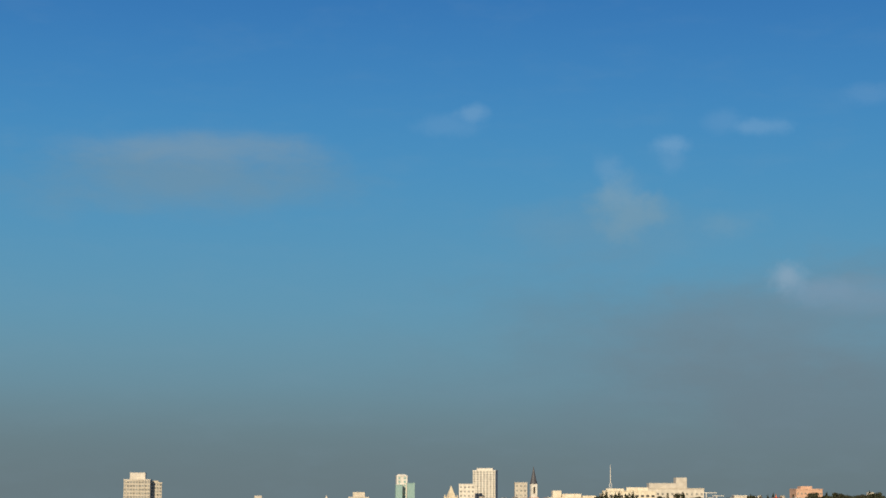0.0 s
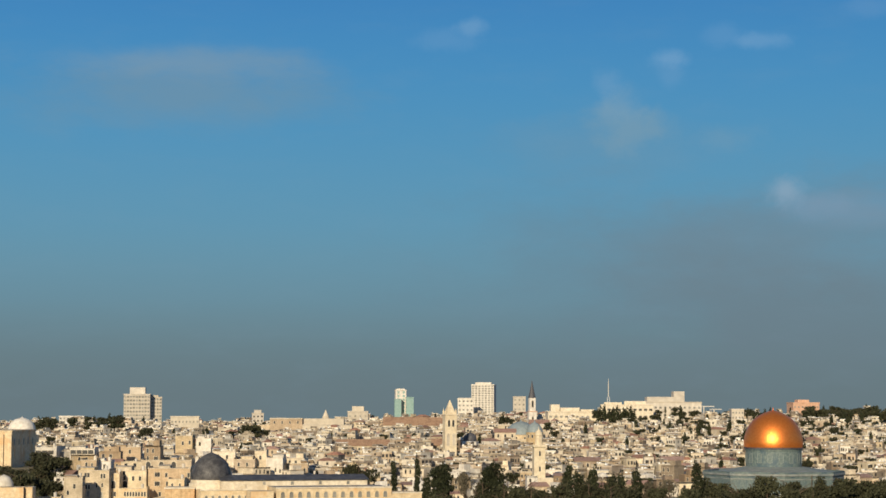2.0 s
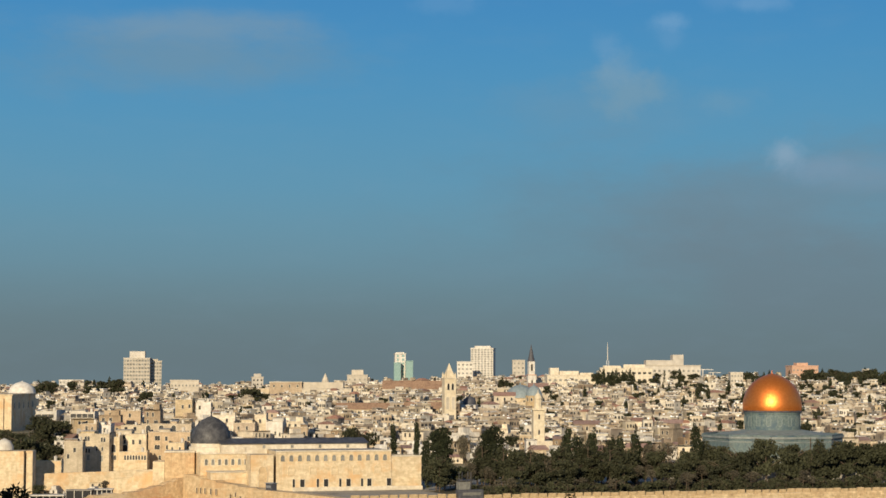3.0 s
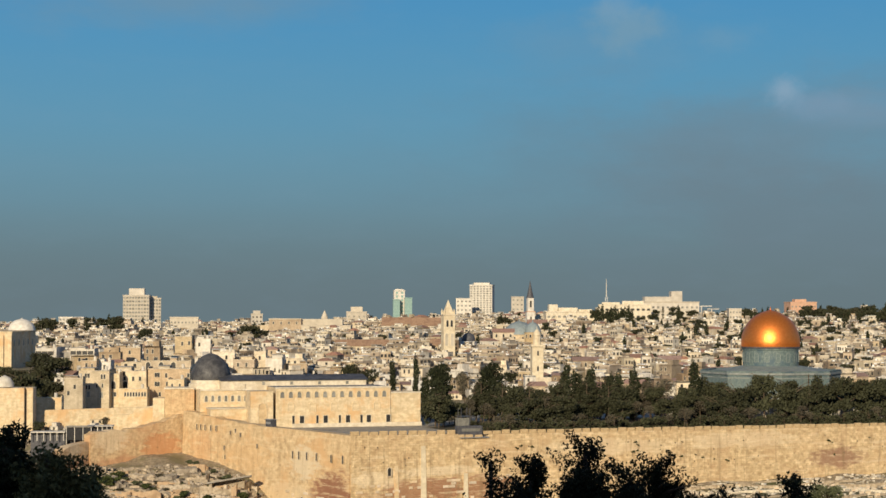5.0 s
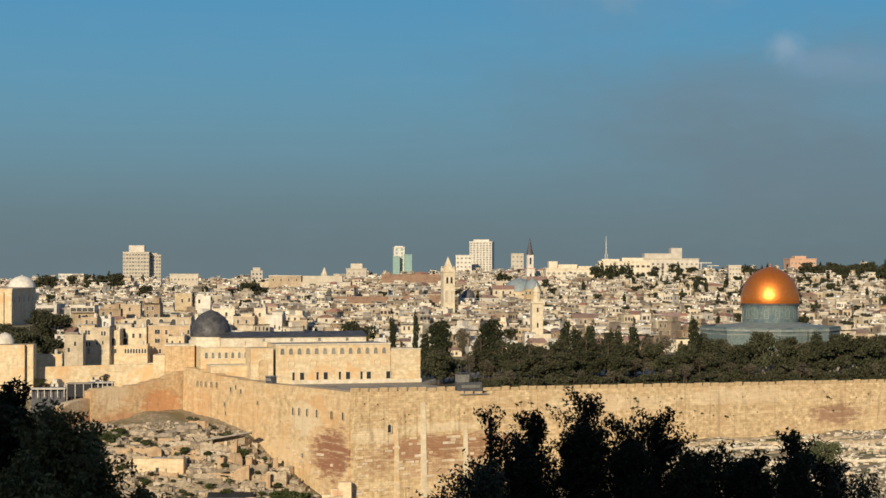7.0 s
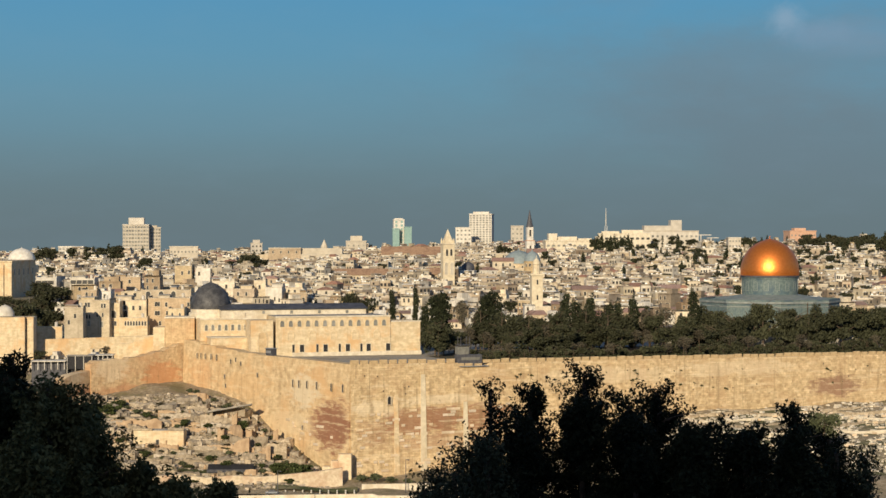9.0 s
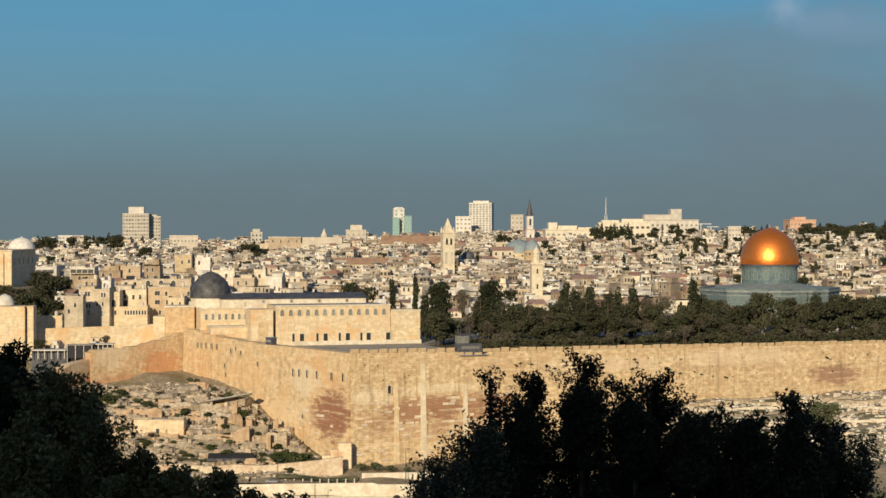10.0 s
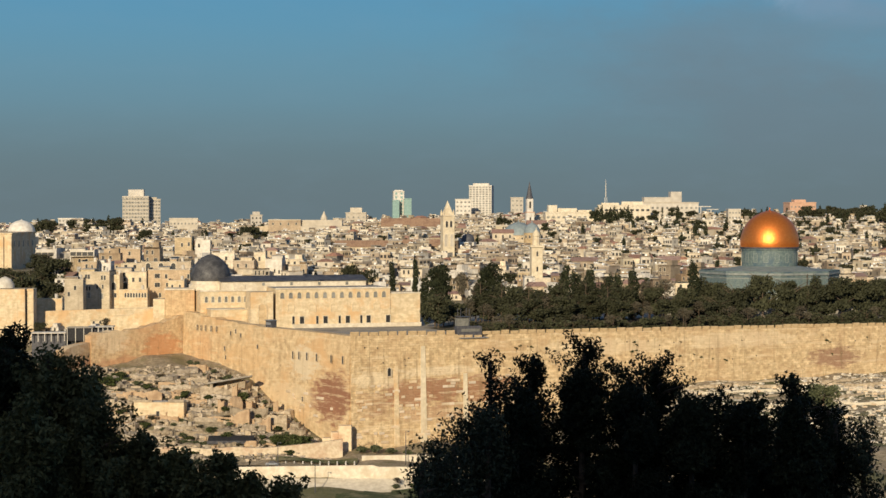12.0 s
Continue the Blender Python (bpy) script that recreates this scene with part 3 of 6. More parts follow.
part("drum", lathe([(8.4, 12), (8.4, 14.2), (8.1, 14.4), (7.7, 14.4), (7.7, 15.6)], 40), PALE, mosque, at=pose(-17.6, 27, 1.3) @ Matrix.Diagonal((0.92, 0.92, 0.92, 1)))
dome_profile = [(7.4, 15.6), (7.6, 16.6), (7.5, 18.2), (7.0, 20.0), (6.1, 21.8), (4.8, 23.3), (3.1, 24.6), (1.4, 25.4), (0.35, 25.8), (0.22, 26.8), (0.4, 27.2), (0, 27.9)]
lead_dome = part("dome", lathe(dome_profile, 56), LEAD, mosque, "dark grey ribbed lead dome", pose(-17.6, 27, 1.3) @ Matrix.Diagonal((0.92, 0.92, 0.92, 1)), smooth=True)
rib_bm = bmesh.new()
for i in range(28):
    a = 2 * math.pi * i / 28
    ring = []
    for r, z in dome_profile[:8]:
        for k in (-0.07, 0.07):
            ring.append(rib_bm.verts.new(((r + 0.05) * math.cos(a + k / max(r, 0.5)), (r + 0.05) * math.sin(a + k / max(r, 0.5)), z)))
    for k in range(0, 14, 2):
        rib_bm.faces.new([ring[k], ring[k + 1], ring[k + 3], ring[k + 2]])
part("seams", rib_bm, LEAD, lead_dome)
# southern wing in front of the dome
part("south_wing", box(-23.5, -3.5, 14, 26, 0, 12.6, 0.08), MOSQUE, mosque)
part("parapet", box(-23.7, -3.3, 13.7, 14.0, 12.3, 12.9, 0.05), PALE, mosque)
wing_win = glazed("wing_window", window_mesh(1.0, 2.0, True, 0.2, 0.15), PALE, SHUTTER)
for i in range(8):
    part("wing_window", wing_win, None, mosque, at=pose(-21.5 + 2.3 * i, 14, 8.6))
part("corner_tower", box(-9.0, -1.2, -1.5, 8, -2, 12.6, 0.1), MOSQUE, mosque)
part("tower_arch", window_mesh(2.6, 7.5, True, 0.5, 0.25), (MOSQUE, RAMPART), mosque, at=pose(-5.0, -1.5, 1.0))
part("lean_to", box(-21.5, -9.0, 5, 14, -3, 6.4, 0.1), MOSQUE, mosque)
part("lean_to_coping", box(-21.7, -8.8, 4.7, 14, 6.4, 6.7, 0.05), PALE, mosque)
hut = mesh_of("roof_hut", add_box(bmesh.new(), -2, 2, -1.5, 1.5, 0, 2.2, 0.05), PALE)
part("roof_hut", hut, None, mosque, "white roof hut", pose(-9.5, 17, 12.4))

# square tower over the inner corner
ct = thing("wall_tower", "square tower of reddish tan stone at the wall's inner corner", "tower", pose(-91.67, 668.5, 0, 0, 0, 3))
part("shaft", box(-5.2, 5.0, 0, 9, -10, 11.67, 0.12), RAMPART_SPUR, ct)
part("coping", box(-5.4, 5.2, -0.25, 9.2, 11.67, 12.26, 0.06), PALE, ct)
part("buttress", box(1.5, 4.8, -1.0, 0.1, -20, 2.5, 0.15), RAMPART_SPUR, ct)
part("side_room", box(-9.5, -5.4, 1.5, 9, -8, 8.53, 0.1), MOSQUE, ct)

# ---- the golden dome ----
SHRINE = (129.02, 758.0)
shrine = thing("shrine", "octagonal blue-tiled shrine under a gleaming golden dome", "shrine", pose(SHRINE[0], SHRINE[1], 3.0, 0, 0, 0))
TURN8 = radians(-90 - 9.6 - 13.8 - 22.5)
part("platform", lathe([(60, -4.5), (60, 0.0), (0, 0.0)], 4, turn=radians(35)), PAVING, shrine, "stone platform")
part("octagon_base", lathe([(27.6, 0), (27.6, 4.6)], 8, turn=TURN8), MARBLE, shrine, "grey veined marble lower walls")
part("octagon", lathe([(27.5, 4.6), (27.5, 11.4), (27.8, 11.6), (27.8, 13.0), (26.9, 13.0), (26.9, 12.2)], 8, turn=TURN8), TILES_BLUE, shrine, "blue glazed tile upper walls")
part("octagon_roof", lathe([(26.9, 12.2), (10.9, 14.6)], 8, turn=TURN8), ROOF_GREY, shrine, "grey sheet roof")
part("band", lathe([(27.9, 11.5), (28.0, 11.55), (28.0, 12.3), (27.9, 12.35)], 8, turn=TURN8), MARBLE, shrine)
part("band", lathe([(27.6, 4.5), (27.75, 4.55), (27.75, 5.0), (27.6, 5.05)], 8, turn=TURN8), MARBLE, shrine)
part("band", lathe([(27.6, 10.1), (27.7, 10.15), (27.7, 10.5), (27.6, 10.55)], 8, turn=TURN8), MARBLE, shrine)
arch = glazed("tiled_arch", window_mesh(2.6, 6.0, True, 0.10, 0.05), TILES_BLUE, TILES_BLUE)
apothem = 27.5 * math.cos(math.pi / 8)
for k in range(8):
    a = TURN8 + math.pi / 8 + k * math.pi / 4
    for s in range(-3, 4):
        m = pose(apothem * math.cos(a), apothem * math.sin(a), 4.9, 0, 0, math.degrees(a) + 90) @ pose(s * 2.85, -0.02, 0)
        part("tiled_arch", arch, None, shrine, at=m)
drum = part("drum", lathe([(10.9, 14.2), (10.9, 20.6), (11.2, 20.8), (11.2, 21.6), (11.0, 21.7)], 64), TILES_BLUE, shrine, "blue and green tiled drum")
drum_win = glazed("drum_window", window_mesh(1.5, 3.4, True, 0.18, 0.1), ROOF_GREY, TILES_BLUE)
for k in range(16):
    a = 2 * math.pi * k / 16 + 0.1
    part("drum_window", drum_win, None, shrine, at=pose(10.92 * math.cos(a), 10.92 * math.sin(a), 16.2, 0, 0, math.degrees(a) + 90))
gold_profile = [(11.2, 21.7), (11.45, 22.6), (11.5, 24.2), (11.25, 26.2), (10.6, 28.4), (9.5, 30.6), (7.9, 32.6), (5.9, 34.2), (3.8, 35.3), (1.9, 36.0), (0.6, 36.35), (0.3, 36.5)]
part("dome_rim", lathe([(11.25, 21.35), (11.6, 21.4), (11.6, 21.9), (11.4, 22.0)], 64), LEAD, shrine, "dark rim below the dome")
gold = part("dome", lathe(gold_profile, 96), GOLD, shrine, "polished gilded copper dome", smooth=True)
part("finial", lathe([(0.2, 36.4), (0.1, 36.8), (0.25, 37.0), (0.25, 37.2), (0.08, 37.4), (0.12, 37.5), (0.0, 37.8)], 12), GOLD, gold)

# pilaster strips and proud blocks on the lower corner
for x, w_, z0, z1 in ((15.0, 1.2, -34, -9), (24.1, 1.5, -34, -3), (38.5, 1.3, -32, -12)):
    shaft = add_box(bmesh.new(), x - w_ / 2, x + w_ / 2, -0.14, 0.3, z0, z1, 0.0)
    for v in shaft.verts:
        v.co.y -= 0.03 * (0.5 - v.co.z) + 0.1
        v.co.x += 0.12 * (1 if v.co.x > x else -1) * (z1 - v.co.z) / (z1 - z0) * 3
    part("pilaster", shaft, CREAM if x > 20 else MOSQUE, east)
blocks = [mesh_of("block", add_box(bmesh.new(), -a / 2, a / 2, -0.25, 0.3, -0.42, 0.42, 0.06), ASHLAR) for a in (1.2, 1.7, 2.4)]
lay = random.Random(3)
for i in range(200):
    x, row = lay.uniform(1.5, 58), lay.randrange(0, 22)
    z = -32.5 + row * 0.92
    if lay.random() < 0.35 + 0.5 * (row in (3, 4, 8, 12, 17, 18, 19)):
        part("block", lay.choice(blocks), None, east, at=pose(x, -0.03 * (0.5 - z) - lay.uniform(-0.08, 0.06), z))
for i in range(16):
    x, row = lay.uniform(60, 94), lay.randrange(0, 14)
    z = -31 + row * 0.95
    part("block", lay.choice(blocks), None, south, at=pose(x, -0.03 * (0.8 - z) - lay.uniform(-0.08, 0.05), z))
hole = mesh_of("putlog_hole", window_mesh(0.35, 0.4, False, 0.06, 0.05), RAMPART_EAST, DARK)
for i in range(46):
    x = lay.uniform(4, 230)
    part("putlog_hole", hole, None, east, at=pose(x, -0.28 - 0.03 * 6, lay.uniform(-11, -3)))

# sentry box on the south rampart
sb = thing("sentry_box", "small grey-blue sentry box on the rampart top", "hut", south_at @ pose(51.0, 0.4, 1.2))
part("cabin", box(-1.6, 1.6, 0, 2.2, -0.6, 2.3, 0.06), SLATE, sb)
part("window_strip", box(-1.3, 1.3, -0.05, 0.02, 0.9, 1.7, 0.02), STEEL, sb)
part("roof", box(-1.9, 1.9, -0.4, 2.5, 2.3, 2.5, 0.04), STEEL, sb)
# watch post on the parapet
post = thing("watch_post", "grey metal and canvas watch post with a tall scaffold", "hut", east_at @ pose(37.2, 0.1, -0.75))
part("cabin", box(-1.2, 7.4, 0, 2.4, 0, 3.5, 0.08), SLATE, post)
part("platform", box(-0.6, 9.2, -0.9, 2.6, -0.25, 0.0, 0.04), STEEL, post)
part("window_strip", box(0.2, 6.6, -0.06, 0.02, 1.8, 2.7, 0.02), SHUTTER, post)
for x in (1.2, 4.2):
    for y in (2.8, 5.2):
        part("scaffold_pole", box(x - 0.08, x + 0.08, y - 0.08, y + 0.08, 0, 9.0), SLATE, post)
part("scaffold_deck", box(0.6, 4.8, 2.4, 5.6, 6.3, 6.45, 0.03), SLATE, post)
part("upper_cabin", box(0.2, 4.0, 2.7, 5.2, 3.4, 5.9, 0.08), SHUTTER, post)


# ---- the town: houses ----
win_small = glazed("window", window_mesh(1.3, 1.9, False, 0.14, 0.12), PALE, DARK)
win_arch = glazed("window", window_mesh(1.3, 2.2, True, 0.16, 0.12), PALE, DARK)
win_wide = glazed("window", window_mesh(2.6, 1.7, False, 0.12, 0.12), PALE, DARK)
door_mesh = glazed("door", window_mesh(1.2, 2.2, False, 0.15, 0.12), PALE, SHUTTER)
tank_mesh = mesh_of("water_tank", lathe([(0, 0.3), (0.6, 0.3), (0.6, 1.7), (0.45, 1.85), (0, 1.9)], 10), HOUSE_WHITE)


def shell(width, deep, high, parapet=0.6, set_back=None):
    """House walls with a parapet round a sunken roof, and maybe a smaller storey set back on it."""
    bm = bmesh.new()
    add_box(bm, -width / 2, width / 2, 0, deep, -4.0, high, 0.0)
    bm.faces.ensure_lookup_table()
    top = max(bm.faces, key=lambda f: f.calc_center_median().z)
    bmesh.ops.inset_region(bm, faces=[top], thickness=0.3)
    bmesh.ops.translate(bm, verts=top.verts, vec=(0, 0, -parapet))
    if set_back:
        x0, x1, y0, y1, h = set_back
        add_box(bm, x0, x1, y0, y1, high - parapet, high + h, 0.05)
    return bm


def house_pattern(i, width, deep, high, mat, windows, roof="flat", set_back=None):
    """One kind of house, built apart and copied into the town."""
    tile = roof == "tile"
    home = new("house", mesh_of("house", shell(width, deep, high, 0.15 if tile else 0.6, set_back), mat))
    tagged(home, "flat-roofed house of pale tan stone with small dark windows" if not tile else "stone house under a red tiled roof", "house", "houses of the old town")
    if tile:
        part("roof", gable(-width / 2, width / 2, 0, deep, high, width * 0.16, 0.4), TILE, home, "red tiled pitched roof")
    elif roof == "dome":
        part("roof", lathe([(deep * 0.36, high - 0.6), (deep * 0.36, high + 0.3), (deep * 0.3, high + 1.3), (deep * 0.18, high + 2.0), (0, high + 2.3)], 16, y=deep / 2), HOUSE_WHITE, home, "low whitewashed dome", smooth=True)
    else:
        part("roof", box(-width / 2 + 0.32, width / 2 - 0.32, 0.32, deep - 0.32, high - 0.58, high - 0.5), ROOF, home)
    for kind, x, z, face in windows:
        me = {"s": win_small, "a": win_arch, "w": win_wide, "d": door_mesh}[kind]
        if face == "f":
            m = pose(x, 0, z)
        elif face == "l":
            m = pose(-width / 2, x, z, 0, 0, -90)
        else:
            m = pose(width / 2, x, z, 0, 0, 90)
        part("door" if kind == "d" else "window", me, None, home, at=m)
    if roof == "flat" and i % 3 == 0:
        part("water_tank", tank_mesh, None, home, at=pose(width * 0.25, deep * 0.6, high - 0.5))
    return home


PATTERNS = [
    house_pattern(0, 9, 8, 6.5, HOUSE, [("s", -2.4, 3.6, "f"), ("s", 1.6, 3.6, "f"), ("s", 3, 3.4, "r")]),
    house_pattern(1, 12, 9, 8, HOUSE, [("a", -3.5, 4.6, "f"), ("a", 0.2, 4.6, "f"), ("w", 3.4, 1.4, "f"), ("s", 4, 5, "l")]),
    house_pattern(2, 7, 8, 9, HOUSE_WHITE, [("s", -1.4, 5.8, "f"), ("s", 1.5, 2.6, "f"), ("s", 4, 6, "r")]),
    house_pattern(3, 14, 10, 6, HOUSE_WHITE, [("w", -4, 3.2, "f"), ("s", 0.5, 3.2, "f"), ("s", 4.4, 3.2, "f")], set_back=(-5, 0, 3, 8, 2.6)),
    house_pattern(4, 11, 9, 6.5, HOUSE, [("a", -2.6, 3.0, "f"), ("a", 2.2, 3.0, "f")], "tile"),
    house_pattern(5, 8, 8, 5, HOUSE, [("s", -1.5, 2.2, "f"), ("d", 2, 0, "f")], "dome"),
    house_pattern(6, 10, 8, 10.5, HOUSE, [("s", -3, 7.2, "f"), ("s", 0.4, 7.2, "f"), ("s", -2.8, 3.8, "f"), ("w", 2.4, 3.8, "f")], set_back=(0, 4, 2, 7, 2.4)),
    house_pattern(7, 16, 11, 7, HOUSE, [("a", -5.5, 3.8, "f"), ("a", -2, 3.8, "f"), ("a", 2, 3.8, "f"), ("w", 5.4, 3.6, "f")]),
    house_pattern(8, 6, 7, 7, HOUSE_WHITE, [("s", 0.4, 4.4, "f"), ("s", 3, 4, "l")], set_back=(-2, 1.5, 1, 5, 2.2)),
    house_pattern(9, 13, 9, 5, HOUSE, [("s", -3.5, 2.2, "f"), ("w", 1.0, 2.2, "f")], "flat"),
]
PATTERNS_USED = [False] * len(PATTERNS)


def place_house(k, x, y, turn, sx, sz, lift=0.0):
    m = Matrix.LocRotScale((x, y, float(height_at(x, y)) + lift), Euler((0, 0, radians(turn))), (sx, 1.0, sz))
    if not PATTERNS_USED[k]:
        PATTERNS_USED[k] = True
        PATTERNS[k].matrix_basis = m
    else:
        s_ = PATTERNS[k].scale
        copy_thing(PATTERNS[k], m @ Matrix.Diagonal((1 / s_.x, 1 / s_.y, 1 / s_.z, 1)))


def clear_of(x, y):
    """True where no landmark stands."""
    for cx, cy, r in LANDMARKS:
        if (x - cx) ** 2 + (y - cy) ** 2 < r * r:
            return False
    return True


LANDMARKS = [(-200, 868, 30), (-188, 828, 22), (-23, 1455, 26), (-44, 1183, 20), (-13.2, 1153, 13), (14.9, 1150, 8), (-128, 1484, 24), (104, 1012, 8), (118, 1002, 8), (71, 962, 8), (-210, 930, 26), (37, 1188, 9), (55, 1200, 16), (-277.76, 1750, 50), (2.64, 1110, 12), (50.66, 1215, 18), (43.02, 870, 12), (65.33, 1445, 14), (-246.04, 1115, 22),
             (SHRINE[0], SHRINE[1], 70), (116.09, 1520, 36), (143.68, 1500, 30), (184.21, 1540, 34), (-104.16, 1470, 40), (-37.1, 1490, 34), (-210.86, 1550, 20), (309.51, 1640, 22)]


def town_pattern(seed):
    """One far house with its parapet, upper room, openings, awning and roof clutter: points, faces and slots (stone, roof, tile, dark, sheet)."""
    rnd = random.Random(seed)
    width, deep, storeys = rnd.uniform(4.5, 11.0), rnd.uniform(7, 10), rnd.choice((1, 1, 2, 2, 2))
    high = 3.3 * storeys + rnd.uniform(0.4, 1.2)
    bm = bmesh.new()
    tiled = seed % 6 == 1
    add_box(bm, -width / 2, width / 2, 0, deep, -6.0, high)
    bm.faces.ensure_lookup_table()
    top = max(bm.faces, key=lambda f: f.calc_center_median().z)
    top.material_index = 1
    if tiled:
        lathe([(0.78, 0.0), (0.76, 0.12), (0.25, 1.0), (0, 1.05)], 4, 2, bm, turn=math.pi / 4)
        bm.verts.ensure_lookup_table()
        for v in bm.verts[8:]:
            v.co = Vector((v.co.x * width, deep / 2 + v.co.y * deep, high + v.co.z * rnd.uniform(1.7, 1.9)))
    else:
        for x0, x1, y0, y1 in ((-width / 2, width / 2, 0, 0.3), (-width / 2, -width / 2 + 0.3, 0.3, deep), (width / 2 - 0.3, width / 2, 0.3, deep)):
            add_box(bm, x0, x1, y0, y1, high, high + 0.8)
        if rnd.random() < 0.75:
            a, b = sorted((rnd.uniform(-0.5, 0.1), rnd.uniform(0.0, 0.5)))
            lift = rnd.uniform(1.9, 3.1)
            add_box(bm, a * width, max(b, a + 0.3) * width, deep * 0.35, deep * 0.95, high, high + lift)
            add_box(bm, a * width - 0.3, max(b, a + 0.3) * width + 0.3, deep * 0.35 - 0.5, deep * 0.95, high + lift, high + lift + 0.22, mat=rnd.choice((1, 0, 4)))
            add_box(bm, a * width + 0.4, a * width + 1.4, deep * 0.35 - 0.03, deep * 0.35 + 0.1, high + 0.1, high + 1.8, mat=3)
        for k in range(rnd.randrange(3, 8)):
            x, y, q = rnd.uniform(-0.45, 0.35) * width, rnd.uniform(0.05, 0.3) * deep, rnd.uniform(0.35, 0.7)
            add_box(bm, x - q, x + q, y, y + 2 * q, high, high + rnd.uniform(0.8, 1.9), mat=rnd.choice((4, 4, 3, 3, 0, 1)))
    for r in range(storeys):
        n = rnd.randrange(1, 5)
        z = 1.0 + 3.3 * r
        for k in range(n):
            x = width * ((k + rnd.uniform(0.3, 0.7)) / n - 0.5)
            style = rnd.random()
            w_, h_ = (rnd.uniform(2.2, 3.0), 1.9) if style < 0.2 and n < 4 else (rnd.uniform(0.9, 1.3), rnd.uniform(1.6, 2.1))
            w_ = min(w_, 0.7 * width / n)
            add_box(bm, x - w_ / 2, x + w_ / 2, -0.02, 0.2, z, z + h_, mat=3)
            add_box(bm, x - w_ / 2 - 0.15, x + w_ / 2 + 0.15, -0.22, 0.1, z - 0.2, z)
            if style > 0.7 or w_ > 1.6:
                add_box(bm, x - w_ / 2 - 0.2, x + w_ / 2 + 0.2, -0.7, 0.1, z + h_, z + h_ + 0.18, mat=rnd.choice((0, 1, 2, 4)))
        for side_x in (-width / 2, width / 2):
            y = deep * rnd.uniform(0.2, 0.7)
            add_box(bm, side_x - 0.03, side_x + 0.03, y, y + 1.1, z, z + 1.8, mat=3)
    if rnd.random() < 0.4:
        w_ = rnd.uniform(3, 5)
        x = rnd.uniform(-0.3, 0.3) * width
        add_box(bm, x - w_ / 2, x + w_ / 2, -3.0, 0, -6, 2.7)
        add_box(bm, x - w_ / 2 - 0.2, x + w_ / 2 + 0.2, -3.3, -0.05, 2.7, 2.95, mat=rnd.choice((1, 4, 2)))
        add_box(bm, x - w_ * 0.3, x + w_ * 0.2, -3.03, -2.9, 0.6, 2.2, mat=3)
    bm.verts.index_update()
    out = np.array([tuple(v.co) for v in bm.verts]), [[v.index for v in f.verts] for f in bm.faces], [f.material_index for f in bm.faces]
    bm.free()
    return out


TOWN_KINDS = [town_pattern(k) for k in range(24)]
TOWN_POINTS, TOWN_FACES, TOWN_MATS = [], [], []
TOWN_COUNT = [0]


def town_house(k, x, y, turn, sx, sy, sz, lift):
    pts, faces, mats = TOWN_KINDS[k]
    c, s_ = math.cos(radians(turn)), math.sin(radians(turn))
    q = pts * (sx, sy, sz)
    z = float(height_at(x, y)) + lift
    TOWN_POINTS.append(np.stack([x + c * q[:, 0] - s_ * q[:, 1], y + s_ * q[:, 0] + c * q[:, 1], z + q[:, 2]], 1))
    TOWN_FACES.extend([[TOWN_COUNT[0] + i for i in f] for f in faces])
    TOWN_MATS.extend(mats)
    TOWN_COUNT[0] += len(pts)


town = random.Random(7)
for i in range(60):
    xx, y = town.uniform(-158, -62), town.uniform(782, 800)
    place_house(town.choice((0, 2, 3, 5, 6, 8, 9)), xx, y, town.uniform(-25, 25), town.uniform(0.5, 0.85), town.uniform(0.5, 0.75), town.uniform(-1.5, 1.0))
yy = 805.0
while yy < 1720:
    half = 0.243 * yy + 12
    xx = -half + town.uniform(0, 8)
    near = yy < 925
    while xx < half:
        k = town.choice((0, 0, 1, 2, 3, 3, 4, 4, 5, 6, 7, 8, 8, 9, 9))
        y = yy + town.uniform(-7, 7)
        turn = town.choice((0, 5, 12, -12, 25, -25, 40, -40)) + town.uniform(-5, 5)
        if clear_of(xx, y) and town.random() > 0.1:
            if near:
                place_house(k, xx, y, turn, town.uniform(0.55, 1.0), town.uniform(0.55, 0.95), town.uniform(-1.2, 1.6))
            else:
                lift = town.uniform(-3.6, 0.6) + 1.6 * noise.noise((xx * 0.02, y * 0.02, 4.0)) - (0.8 if yy > 1300 else 0)
                town_house(town.randrange(24), xx, y, turn, town.uniform(0.75, 1.05), town.uniform(0.7, 1.0), town.uniform(0.62, 0.95), lift)
        xx += town.uniform(7.5, 13) if near else town.uniform(5.0, 10.5)
    yy += 15 + (yy - 800) * 0.004
me = bpy.data.meshes.new("town")
me.from_pydata(np.concatenate(TOWN_POINTS).tolist(), [], TOWN_FACES)
for m in (TOWN_STONE, TOWN_ROOF, TOWN_TILE, DARK, TOWN_METAL):
    me.materials.append(m)
me.polygons.foreach_set("material_index", TOWN_MATS)
tagged(new("town", me), "crowded slope of pale stone houses with flat roofs", "town", kind="stuff")


